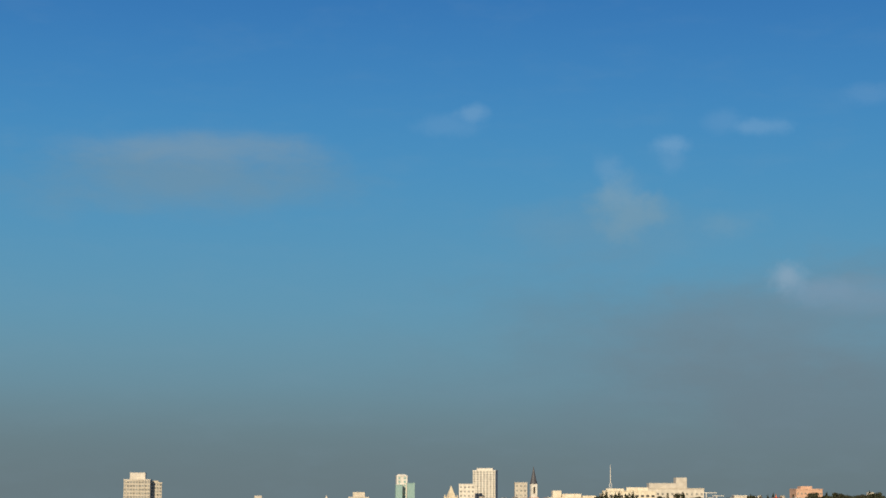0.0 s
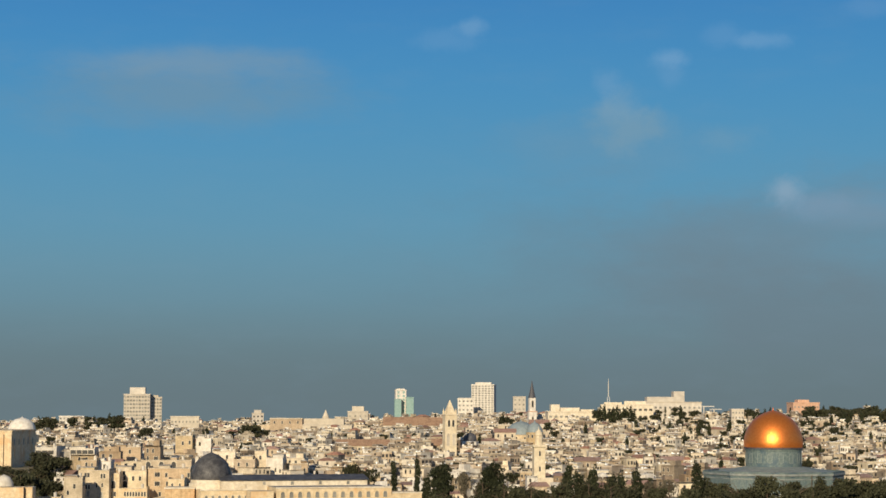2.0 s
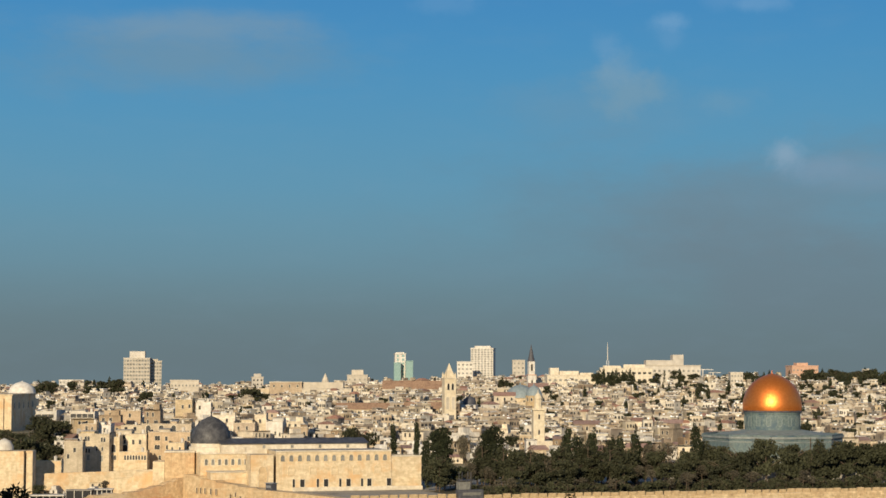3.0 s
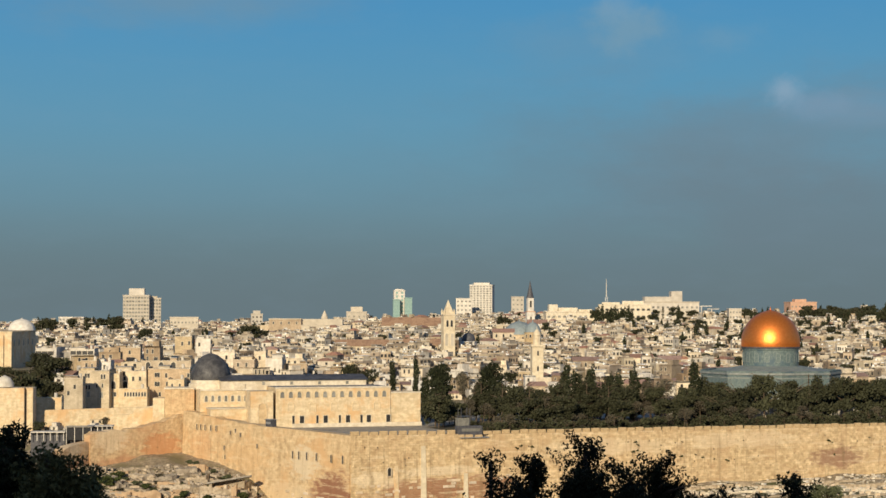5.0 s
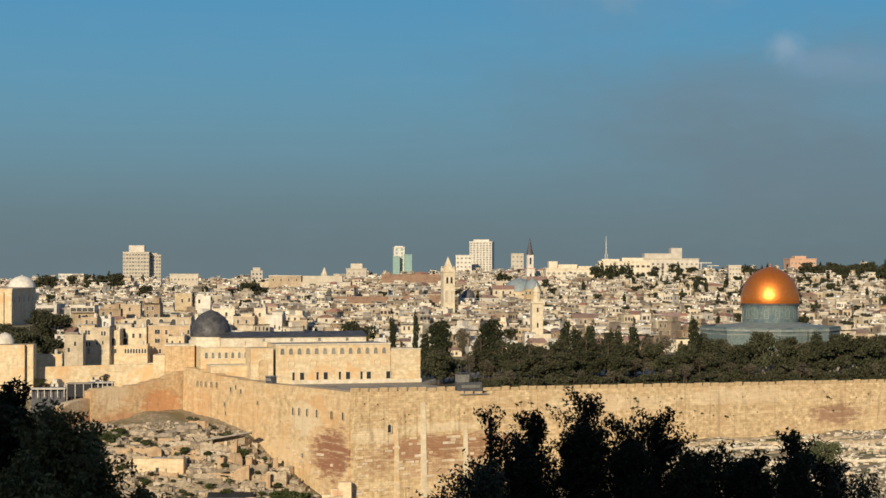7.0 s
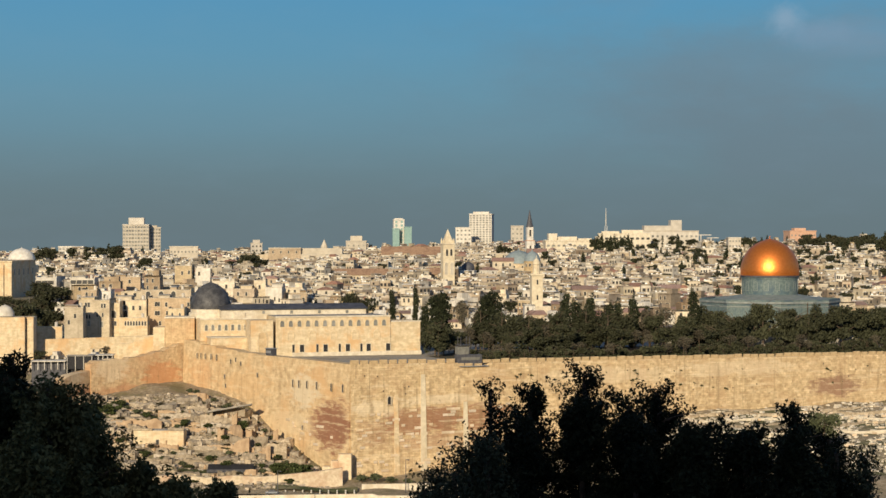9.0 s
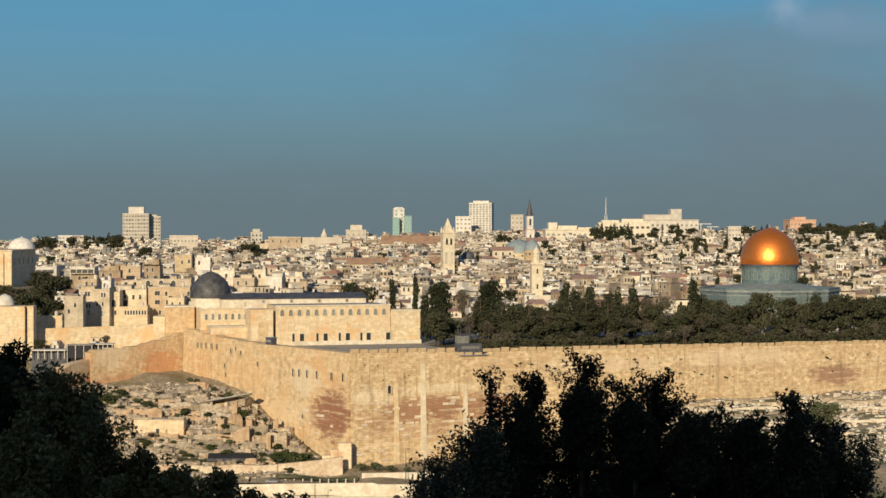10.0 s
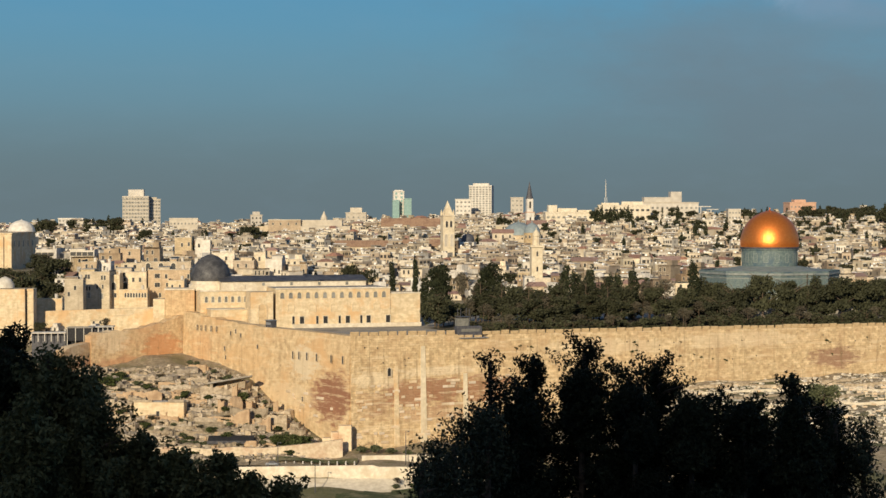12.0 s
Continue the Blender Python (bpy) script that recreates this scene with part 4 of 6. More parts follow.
# ---- skyline ----
def block(name, label, category, x, y, width, deep, base, top, columns, storeys, mat, win=(1.5, 1.6), turn=0.0, pane=DARK, crown=None):
    """A tall building: walls, a grid of windows, a parapet, and roof boxes (x0, x1, height) on it."""
    b = thing(name, label, category, pose(x, y, base, 0, 0, turn))
    high = top - base
    part("wall", box(-width / 2, width / 2, 0, deep, -6, high, 0.1), mat, b)
    part("parapet", box(-width / 2 - 0.3, width / 2 + 0.3, -0.3, deep + 0.3, high, high + 0.9, 0.1), mat, b)
    make = glazed if y < 900 else mesh_of
    me = make("window", window_mesh(win[0], win[1], False, 0.12, 0.12), mat, pane)
    if columns:
        for r in range(storeys):
            for c in range(columns):
                part("window", me, None, b, at=pose(-width / 2 + width * (c + 0.5) / columns, 0, high * (r + 0.25) / storeys))
    for x0, x1, h in crown or ():
        part("roof_block", box(x0, x1, deep * 0.25, deep * 0.75, high + 0.9, high + 0.9 + h, 0.1), mat, b)
    return b


block("hotel", "broad tan hotel tower with rows of windows and a roof block", "tower", -280.34, 1750, 23.71, 22, 24, 50.82, 9, 8, FAR_STONE, (1.9, 1.6), 4, SHUTTER, [(-7, 7, 6.0)])
block("hotel_wing", "lower tan wing of the ridge hotel", "tower", -265.66, 1762, 12.45, 16, 24, 48.3, 5, 8, FAR_STONE, (1.7, 1.7), 10, SHUTTER, [(-3, 3, 1.5)])
block("office_tower", "pale high-rise tower with vertical rows of windows", "tower", 36.93, 1900, 22.38, 20, 28, 62.38, 7, 15, HOUSE_WHITE, (1.9, 1.3), -8, SHUTTER, [(-8, 8, 2.0)])
block("white_tower", "slim white tower with green glazing beside it", "tower", -42.49, 1850, 10.35, 12, 28, 56.34, 2, 8, HOUSE_WHITE, (2.0, 2.2), 6, GLASS_GREEN, [(-4, 4, 1.0)])
block("glass_block", "low block with pale green glazing", "office", -45.09, 1840, 6.52, 8, 28, 47.61, 2, 6, GLASS_GREEN, (2.2, 2.2), 6, GLASS_GREEN)
block("glass_block", "low block with pale green glazing", "office", -33.68, 1842, 7.06, 8, 28, 49.24, 2, 6, GLASS_GREEN, (2.2, 2.2), 6, GLASS_GREEN)
block("office", "pale office block beside the high tower", "office", 19.72, 1860, 15.34, 12, 28, 48.76, 4, 5, HOUSE_WHITE, (1.8, 1.6), 0, SHUTTER)
block("office", "small pale office block on the ridge", "office", 71.75, 1860, 12.05, 12, 28, 50.41, 3, 5, FAR_STONE, (1.8, 1.6), 0, SHUTTER)
block("apartment_block", "long white stepped building on the ridge", "building", 116.09, 1540, 68.02, 20, 20, 36.6, 16, 3, PALE, (2.2, 1.6), 4, SHUTTER, [(-31, -24, 5.5), (-23.5, -8, 3.0), (-7, 4, 1.6), (8, 22, 3.4)])
block("apartment_block", "long white stepped building on the ridge", "building", 143.68, 1520, 41.18, 20, 20, 42.3, 10, 4, PALE, (2.4, 1.7), -3, DARK, [(-18, -4, 1.6), (-2, 15, 2.6)])
block("apartment_block", "pale stepped hotel building with a higher middle", "building", 184.21, 1560, 47.78, 20, 20, 44.59, 12, 4, FAR_STONE, (1.8, 1.6), 5, SHUTTER, [(-20, 2, 4.0), (2, 11, 8.5)])
block("red_building", "square building of reddish stone", "building", 309.51, 1650, 23.32, 18, 24, 44.86, 7, 4, PINK, (1.5, 1.4), 8, SHUTTER, [(-6, 4, 2.2)])
block("long_house", "long low tan building on the ridge", "building", -210.86, 1560, 22.97, 14, 20, 31.73, 8, 2, FAR_STONE, (1.2, 1.4), 6, SHUTTER)
block("long_house", "long tan monastery wall with buttresses", "building", -104.16, 1480, 65.37, 14, 18, 26.05, 14, 2, FAR_STONE, (1.0, 1.2), -3, SHUTTER, [(-6, 26, 4.5)])
block("small_tower", "small square stone tower house", "building", -155.48, 1600, 9.42, 8, 20, 34.35, 3, 4, FAR_STONE, (1.3, 1.4), 10, DARK, [(-3, 3, 2.5)])
block("small_tower", "stepped stone building with a domed corner", "building", -73.47, 1620, 17.17, 10, 20, 36.18, 4, 3, FAR_STONE, (1.3, 1.4), 0, SHUTTER, [(-5, 5, 4.0)])
block("apartment_block", "pale apartment block on the far ridge", "building", -329.9, 1700, 22.03, 12, 22, 30.99, 7, 3, HOUSE_WHITE, (1.5, 1.4), 0, SHUTTER)
block("apartment_block", "pale apartment block on the far ridge", "building", 395.42, 1800, 15.9, 12, 24, 39.47, 5, 3, FAR_STONE, (1.5, 1.4), 0, SHUTTER, [(-3, 3, 3.0)])
block("apartment_block", "pale apartment block on the far ridge", "building", 227.92, 1500, 9.72, 12, 20, 39.12, 4, 5, FAR_STONE, (1.2, 1.4), 0, SHUTTER)

# bell tower with a pyramid top
ch = thing("bell_tower", "square tan bell tower with a pointed stone roof", "tower", pose(2.64, 1120, 10, 0, 0, 14))
cw = 3.46
ctop = 35.71 - 10
part("shaft", box(-cw, cw, -cw, cw, -4, ctop, 0.15), CREAM, ch)
part("roof", lathe([(cw * 1.25, ctop + 0.6), (cw * 0.95, ctop + 2.4), (0.15, ctop + 9.0)], 4, turn=math.pi / 4), CREAM, ch)
for dx, dy in ((-1, -1), (1, -1), (1, 1), (-1, 1)):
    part("pinnacle", lathe([(0.7, ctop + 0.5), (0.6, ctop + 2.2), (0.05, ctop + 4.0)], 6, x=dx * cw * 0.85, y=dy * cw * 0.85), CREAM, ch)
part("cornice", box(-cw - 0.3, cw + 0.3, -cw - 0.3, cw + 0.3, ctop, ctop + 0.6, 0.1), PALE, ch)
bell_win = glazed("belfry_window", window_mesh(1.3, 3.8, True, 0.25, 0.2), PALE, DARK)
blind_win = glazed("blind_arch", window_mesh(1.6, 7.0, True, 0.3, 0.3), PALE, FAR_STONE)
for s in (-1.7, 1.7):
    part("belfry_window", bell_win, None, ch, at=pose(s * 0.75, -cw, ctop - 6.5))
    part("blind_arch", blind_win, None, ch, at=pose(s, -cw, ctop - 17.5))
    part("belfry_window", bell_win, None, ch, at=pose(cw, s, ctop - 7.5, 0, 0, 90))

# slender church spire
sp = thing("church_tower", "slender white church tower with a dark pointed spire", "tower", pose(65.33, 1450, 18, 0, 0, 10))
sw = 2.99
stop_ = 47.69 - 18
part("shaft", box(-sw, sw, -sw, sw, -4, stop_ - 10, 0.1), HOUSE_WHITE, sp)
part("belfry", box(-sw * 0.8, sw * 0.8, -sw * 0.8, sw * 0.8, stop_ - 10, stop_, 0.1), HOUSE_WHITE, sp)
part("balcony", box(-sw - 0.4, sw + 0.4, -sw - 0.4, sw + 0.4, stop_ - 10.5, stop_ - 9.9, 0.08), PINK, sp)
part("spire", lathe([(sw * 1.0, stop_), (sw * 0.75, stop_ + 2.5), (0.1, stop_ + 13.0)], 8), SLATE, sp, "dark slate spire")
part("window", window_mesh(1.4, 5.0, True, 0.2, 0.15), (PALE, DARK), sp, at=pose(0, -sw * 0.8, stop_ - 7))
part("window", window_mesh(1.2, 3.0, True, 0.2, 0.15), (PALE, DARK), sp, at=pose(0, -sw, stop_ - 17))

# twin grey-blue church domes
range_win = mesh_of("window", window_mesh(1.2, 2.0, True, 0.2, 0.15), PALE, DARK)
cd = thing("domed_church", "stone church with two grey-blue domes", "church", pose(49.0, 1220, 13))
part("nave", box(-13, 17, -2, 24, -4, 7.6, 0.1), HOUSE, cd)
part("chapel", box(-15, -4, -12, -2.1, -4, 5.0, 0.1), HOUSE, cd)
for dx, dy, r, base_z, k_ in ((-0.6, 10, 9.9, 9.8, 0.92), (7.6, -1, 5.2, 11.4, 1.35)):
    drum_ = part("drum", lathe([(r * 1.02, 4), (r * 1.02, base_z), (r * 1.06, base_z + 0.2), (r * 0.98, base_z + 0.5)], 32), HOUSE, cd, at=pose(dx, dy, 0))
    part("dome", lathe([(r, base_z + 0.3), (r * 0.97, base_z + 0.25 * r * k_), (r * 0.85, base_z + 0.5 * r * k_), (r * 0.62, base_z + 0.74 * r * k_), (r * 0.33, base_z + 0.9 * r * k_), (0.5, base_z + 0.97 * r * k_), (0.25, base_z + 0.97 * r * k_ + 1.2), (0, base_z + 0.97 * r * k_ + 1.4)], 40), GREENCOPPER, cd, "weathered grey-blue sheet dome", pose(dx, dy, 0), smooth=True)
    for k in range(12):
        a = 2 * math.pi * k / 12 + 0.2
        part("window", range_win, None, drum_, at=pose(r * 1.02 * math.cos(a), r * 1.02 * math.sin(a), base_z - 3, 0, 0, math.degrees(a) + 90))

# minaret
mn = thing("minaret", "square cream stone minaret with a balcony and small cupola", "minaret", pose(42.76, 880, 2, 0, 0, 8))
mw = 2.59
mt = 22.38 - 2
part("shaft", box(-mw, mw, -mw, mw, -4, mt, 0.1), CREAM, mn)
part("balcony", box(-mw - 0.7, mw + 0.7, -mw - 0.7, mw + 0.7, mt, mt + 0.9, 0.1), CREAM, mn)
part("lantern", lathe([(1.7, mt + 0.9), (1.7, mt + 5.0), (2.0, mt + 5.2)], 8), CREAM, mn)
part("cupola", lathe([(1.8, mt + 5.2), (1.7, mt + 6.2), (1.0, mt + 7.4), (0.2, mt + 8.0), (0.1, mt + 9.2), (0, mt + 9.4)], 16), CREAM, mn, smooth=True)
part("base", box(-mw - 2.5, mw + 3.5, -mw - 1, mw + 4, -4, 6.5, 0.1), HOUSE, mn)
mnw = glazed("window", window_mesh(0.8, 2.2, True, 0.15, 0.12), PALE, DARK)
for z in (mt - 4, mt - 11):
    part("window", mnw, None, mn, at=pose(0, -mw, z))

# white domed synagogue-like hall
hv = thing("white_dome_hall", "white dome with ribs over a tall stone hall", "hall", pose(-246.04, 1120, 9, 0, 0, 0))
hr = 7.92
hz = 25.49 - 9
part("hall", box(-hr * 1.05, hr * 1.05, -hr * 0.9, hr, -4, hz - 2, 0.2), HOUSE, hv)
part("drum", lathe([(hr * 0.98, hz - 2), (hr * 0.98, hz + 1.0), (hr * 1.02, hz + 1.2)], 24), HOUSE_WHITE, hv)
part("dome", lathe([(hr, hz + 1.0), (hr * 0.96, hz + 3.0), (hr * 0.8, hz + 5.4), (hr * 0.5, hz + 7.0), (hr * 0.2, hz + 7.8), (0.5, hz + 8.0), (0, hz + 8.8)], 36), HOUSE_WHITE, hv, "whitewashed dome", smooth=True)
hvw = mesh_of("window", window_mesh(2.2, 6.0, True, 0.3, 0.2), PALE, DARK)
for s in (-4.5, 0, 4.5):
    part("window", hvw, None, hv, at=pose(s, -hr * 0.9, hz - 11))

# long tiled ranges in the town
for x, y, wide, deep, base, eaves, rise, n in ((-23.0, 1450, 47.0, 16, 18, 26.6, 6.2, 10), (-44.3, 1180, 44.0, 12, 10, 16.6, 3.8, 8), (-13.2, 1150, 22.4, 12, 9, 17.6, 3.9, 5), (104.0, 1010, 12.0, 9, 6, 14.0, 1.8, 3), (118.0, 1000, 11.0, 9, 6, 13.3, 1.8, 3), (71.0, 960, 12.5, 9, 5, 13.8, 1.8, 3), (68.5, 1400, 14.0, 10, 18, 28.5, 3.0, 3), (37.0, 1185, 13.0, 10, 10, 25.0, 2.2, 3)):
    rg = thing("tiled_range", "long stone range under a brown tiled roof", "building", pose(x, y, base), "tiled ranges of the town")
    part("wall", box(-wide / 2, wide / 2, 0, deep, -6, eaves - base, 0.1), FAR_STONE if y > 1300 else HOUSE, rg)
    part("roof", gable(-wide / 2, wide / 2, 0, deep, eaves - base, rise, 0.5), BROWN_TILE if wide > 20 else TILE, rg, "brown tiled pitched roof")
    for k in range(n):
        part("window", range_win, None, rg, at=pose(wide * ((k + 0.5) / n - 0.5), 0, eaves - base - 3.0))
sd = thing("domed_chapel", "small white chapel with a dark dome", "chapel", pose(14.9, 1150, 9))
part("wall", lathe([(5.0, -4), (5.0, 10.5), (5.3, 10.7), (5.3, 11.2)], 8), HOUSE_WHITE, sd)
part("dome", lathe([(4.0, 11.2), (4.0, 12.6), (3.5, 14.3), (2.3, 15.6), (0.5, 16.3), (0.2, 17.2), (0, 17.3)], 24), SLATE, sd, "dark sheet dome", smooth=True)
cn = thing("pointed_church", "stone church gable with a pointed turret on the ridge", "church", pose(-99.2, 1600, 20))
part("wall", box(-5, 14, 0, 10, -4, 10.5, 0.1), FAR_STONE, cn)
part("turret", lathe([(2.9, 8), (2.9, 12.0), (0.1, 18.2)], 8), FAR_STONE, cn)
mo = thing("monastery", "plain tan monastery block on the ridge", "building", pose(-122.2, 1480, 18))
part("wall", box(-12.4, 12.4, 0, 12, -6, 13.2, 0.1), HOUSE, mo)
part("wall_low", box(-31, -12.6, 1, 12, -6, 8.6, 0.1), HOUSE, mo)
for k in range(4):
    part("window", range_win, None, mo, at=pose(-9 + 6 * k, 0, 9.5))
part("coping", box(-12.7, 12.7, -0.3, 12.3, 13.2, 13.8, 0.1), PALE, mo)

# radio mast and cranes
ma = thing("radio_mast", "tall red and white lattice radio mast", "mast", pose(161.14, 1900, 26))
m0, m1 = 37.2 - 26, 69.09 - 26
mast_bm = bmesh.new()
for sx, sy in ((-1, -1), (1, -1), (1, 1), (-1, 1)):
    add_box(mast_bm, sx * 1.1 - 0.2, sx * 1.1 + 0.2, sy * 1.1 - 0.2, sy * 1.1 + 0.2, 0, m0 + 14)
for i in range(16):
    z = (m0 + 14) * i / 16
    add_box(mast_bm, -1.2, 1.2, -1.2, 1.2, z, z + 0.35)
part("lattice", mast_bm, STEEL, ma)
part("aerial", lathe([(0.5, m0 + 14), (0.35, m1 - 6), (0.15, m1)], 8), HOUSE_WHITE, ma)
for x, y, jib in ((268.56, 2000, 12.0), (286.14, 2050, 9.0)):
    cr = thing("tower_crane", "distant pale tower crane", "crane", pose(x, y, 25, 0, 0, 20), "cranes on the ridge")
    top = 17.0 if y < 2010 else 14.0
    part("mast", box(-0.5, 0.5, -0.5, 0.5, -5, top), HOUSE_WHITE, cr)
    part("jib", box(-5, jib, -0.4, 0.4, top, top + 0.8), HOUSE_WHITE, cr)
    part("counterweight", box(-5, -3, -0.7, 0.7, top - 1.6, top), STEEL, cr)


# ---- trees ----
def leaf_cloud(blobs, count, size, seed, flat=0.7, even=False):
    """Many small leaf clumps spread through (x, y, z, rx, rz) bodies, thick near their skins."""
    rnd = np.random.default_rng(seed)
    vol = np.array([b[3] ** (1.4 if even else 2) * (1 if even else b[4]) for b in blobs])
    pick = rnd.choice(len(blobs), count, p=vol / vol.sum())
    b = np.array(blobs)[pick]
    d = rnd.normal(size=(count, 3))
    d /= np.linalg.norm(d, axis=1, keepdims=True)
    rad = rnd.uniform(0.25, 1.0, (count, 1)) ** 0.5 * rnd.uniform(0.85, 1.12, (count, 1))
    c = b[:, :3] + d * rad * np.stack([b[:, 3], b[:, 3], b[:, 4]], 1)
    a1 = rnd.normal(size=(count, 3))
    a1 /= np.linalg.norm(a1, axis=1, keepdims=True)
    a2 = np.cross(a1, rnd.normal(size=(count, 3)))
    a2 /= np.linalg.norm(a2, axis=1, keepdims=True)
    s = size * rnd.uniform(0.5, 1.3, (count, 1))
    quad = np.stack([c - a1 * s, c + a2 * s * flat, c + a1 * s, c - a2 * s * flat], 1).reshape(-1, 3)
    me = bpy.data.meshes.new("crown")
    me.from_pydata(quad.tolist(), [], np.arange(count * 4).reshape(-1, 4).tolist())
    return me


def limbs(height, spread, thick, seed, boughs=7, low=0.35):
    """A tapered trunk with limbs."""
    rnd = random.Random(seed)
    bm = bmesh.new()

    def rod(a, b, r0, r1):
        d = (b - a)
        q = d.to_track_quat("Z", "Y").to_matrix()
        ends = [[bm.verts.new(p + q @ Vector((r * math.cos(k * math.pi / 3), r * math.sin(k * math.pi / 3), 0))) for k in range(6)] for p, r in ((a, r0), (b, r1))]
        for k in range(6):
            bm.faces.new([ends[0][k], ends[0][(k + 1) % 6], ends[1][(k + 1) % 6], ends[1][k]])

    p, r = Vector((0, 0, -1.0)), thick
    pts = [p]
    for i in range(1, 6):
        q = Vector((rnd.uniform(-1, 1) * spread * 0.05, rnd.uniform(-1, 1) * spread * 0.05, height * i / 5))
        rod(p, q, r, r * 0.8)
        p, r = q, r * 0.8
        pts.append(q)
    for i in range(boughs):
        z = height * rnd.uniform(low, 0.95)
        a = rnd.uniform(0, 2 * math.pi)
        s = Vector((0, 0, z))
        m = s + Vector((math.cos(a), math.sin(a), 0.5)) * spread * 0.45
        e = m + Vector((math.cos(a + 0.3), math.sin(a + 0.3), 0.35)) * spread * 0.4
        rod(s, m, thick * 0.4, thick * 0.22)
        rod(m, e, thick * 0.22, thick * 0.06)
    return bm


def tree_pattern(name, label, category, group, height, spread, thick, blobs, count, size, leaf, seed):
    t = thing(name, label, category, pose(0, 0, 0), group)
    part("trunk", limbs(height * 0.9, spread, thick, seed), BARK, t)
    me = leaf_cloud(blobs, count, size, seed)
    me.materials.append(leaf)
    part("crown", me, None, t)
    return t


def round_blobs(height, spread, seed, n=9, low=0.35):
    rnd = random.Random(seed)
    out = []
    for i in range(n):
        a, d = rnd.uniform(0, 6.28), rnd.uniform(0.1, 0.75) * spread
        z = rnd.uniform(low, 0.88) * height
        d *= 1.0 - 0.5 * abs(z / height - 0.6)
        out.append((d * math.cos(a), d * math.sin(a), z, spread * rnd.uniform(0.28, 0.48), height * rnd.uniform(0.09, 0.17)))
    return out


def cone_blobs(height, spread, seed, n=9):
    rnd = random.Random(seed)
    out = []
    for i in range(n):
        f = i / (n - 1)
        wide = spread * (0.55 + 0.9 * f) * (1 - f) ** 0.45 if f < 1 else 0.12 * spread
        out.append((rnd.uniform(-.15, .15) * spread, rnd.uniform(-.15, .15) * spread, height * (0.10 + 0.86 * f), max(wide, 0.18 * spread), height * 0.085))
    return out


def column_blobs(height, spread, seed, n=16):
    """A full upright crown with a rounded top."""
    rnd = random.Random(seed)
    out = []
    for i in range(n):
        f = i / (n - 1)
        wide = spread * (0.62 + 0.45 * f) * (1 - f ** 4) ** 0.5 + 0.16 * spread
        for k in range(3):
            a = rnd.uniform(0, 6.28)
            out.append((0.4 * wide * math.cos(a), 0.4 * wide * math.sin(a), height * (0.08 + 0.86 * f), wide * rnd.uniform(0.55, 0.75), height * 0.07))
    return out


GROVE = "trees of the esplanade"
pine_a = tree_pattern("pine_tree", "broad dark green pine tree", "tree", GROVE, 12, 6.5, 0.35, round_blobs(12, 6.5, 1, 14, 0.2), 2100, 0.46, PINE, 1)
pine_b = tree_pattern("pine_tree", "tall dark green pine tree", "tree", GROVE, 17, 5.5, 0.35, round_blobs(17, 5.5, 2, 15, 0.15), 2400, 0.46, PINE, 2)
pine_c = tree_pattern("pine_tree", "low spreading dark green pine tree", "tree", GROVE, 9, 7.5, 0.35, round_blobs(9, 7.5, 3, 15, 0.16), 2100, 0.46, PINE, 3)
cyp_a = tree_pattern("cypress_tree", "slender dark green cypress tree", "tree", GROVE, 15, 1.9, 0.25, cone_blobs(15, 1.9, 4), 2600, 0.27, CYPRESS, 4)
cyp_b = tree_pattern("cypress_tree", "broad dark green cypress tree", "tree", GROVE, 17, 3.4, 0.3, cone_blobs(17, 3.4, 5), 4200, 0.29, CYPRESS, 5)
mass = tree_pattern("cypress_tree", "broad full dark green cypress tree", "tree", GROVE, 20, 5.4, 0.4, column_blobs(20, 4.9, 15), 9500, 0.36, CYPRESS, 15)
bare = tree_pattern("bare_tree", "leafless grey-brown tree with thin twigs", "tree", GROVE, 8, 3.5, 0.2, round_blobs(8, 3.5, 6, 9), 900, 0.22, DRY, 6)
pine_far = tree_pattern("pine_tree", "small dark green pine among the houses", "tree", "trees of the town", 10, 5.5, 0.3, round_blobs(10, 5.5, 7, 11, 0.2), 520, 0.7, PINE, 7)
cyp_far = tree_pattern("cypress_tree", "slender dark cypress among the houses", "tree", "trees of the town", 13, 2.0, 0.25, cone_blobs(13, 2.0, 8), 380, 0.55, CYPRESS, 8)
under = tree_pattern("shrub", "low dark green shrub behind the parapet", "bush", "shrubs of the esplanade", 5, 3.6, 0.15, round_blobs(5, 3.6, 9, 11, 0.12), 650, 0.45, PINE, 9)
USED = set()


def plant(kind, x, y, z, scale=1.0, tall=1.0, turn=0.0):
    m = Matrix.LocRotScale((x, y, z), Euler((0, 0, turn)), (scale, scale, scale * tall))
    if kind.name in USED:
        s_ = kind.scale
        return copy_thing(kind, m @ Matrix.Diagonal((1 / s_.x, 1 / s_.y, 1 / s_.z, 1)))
    USED.add(kind.name)
    kind.matrix_basis = m
    return kind


grove = random.Random(11)
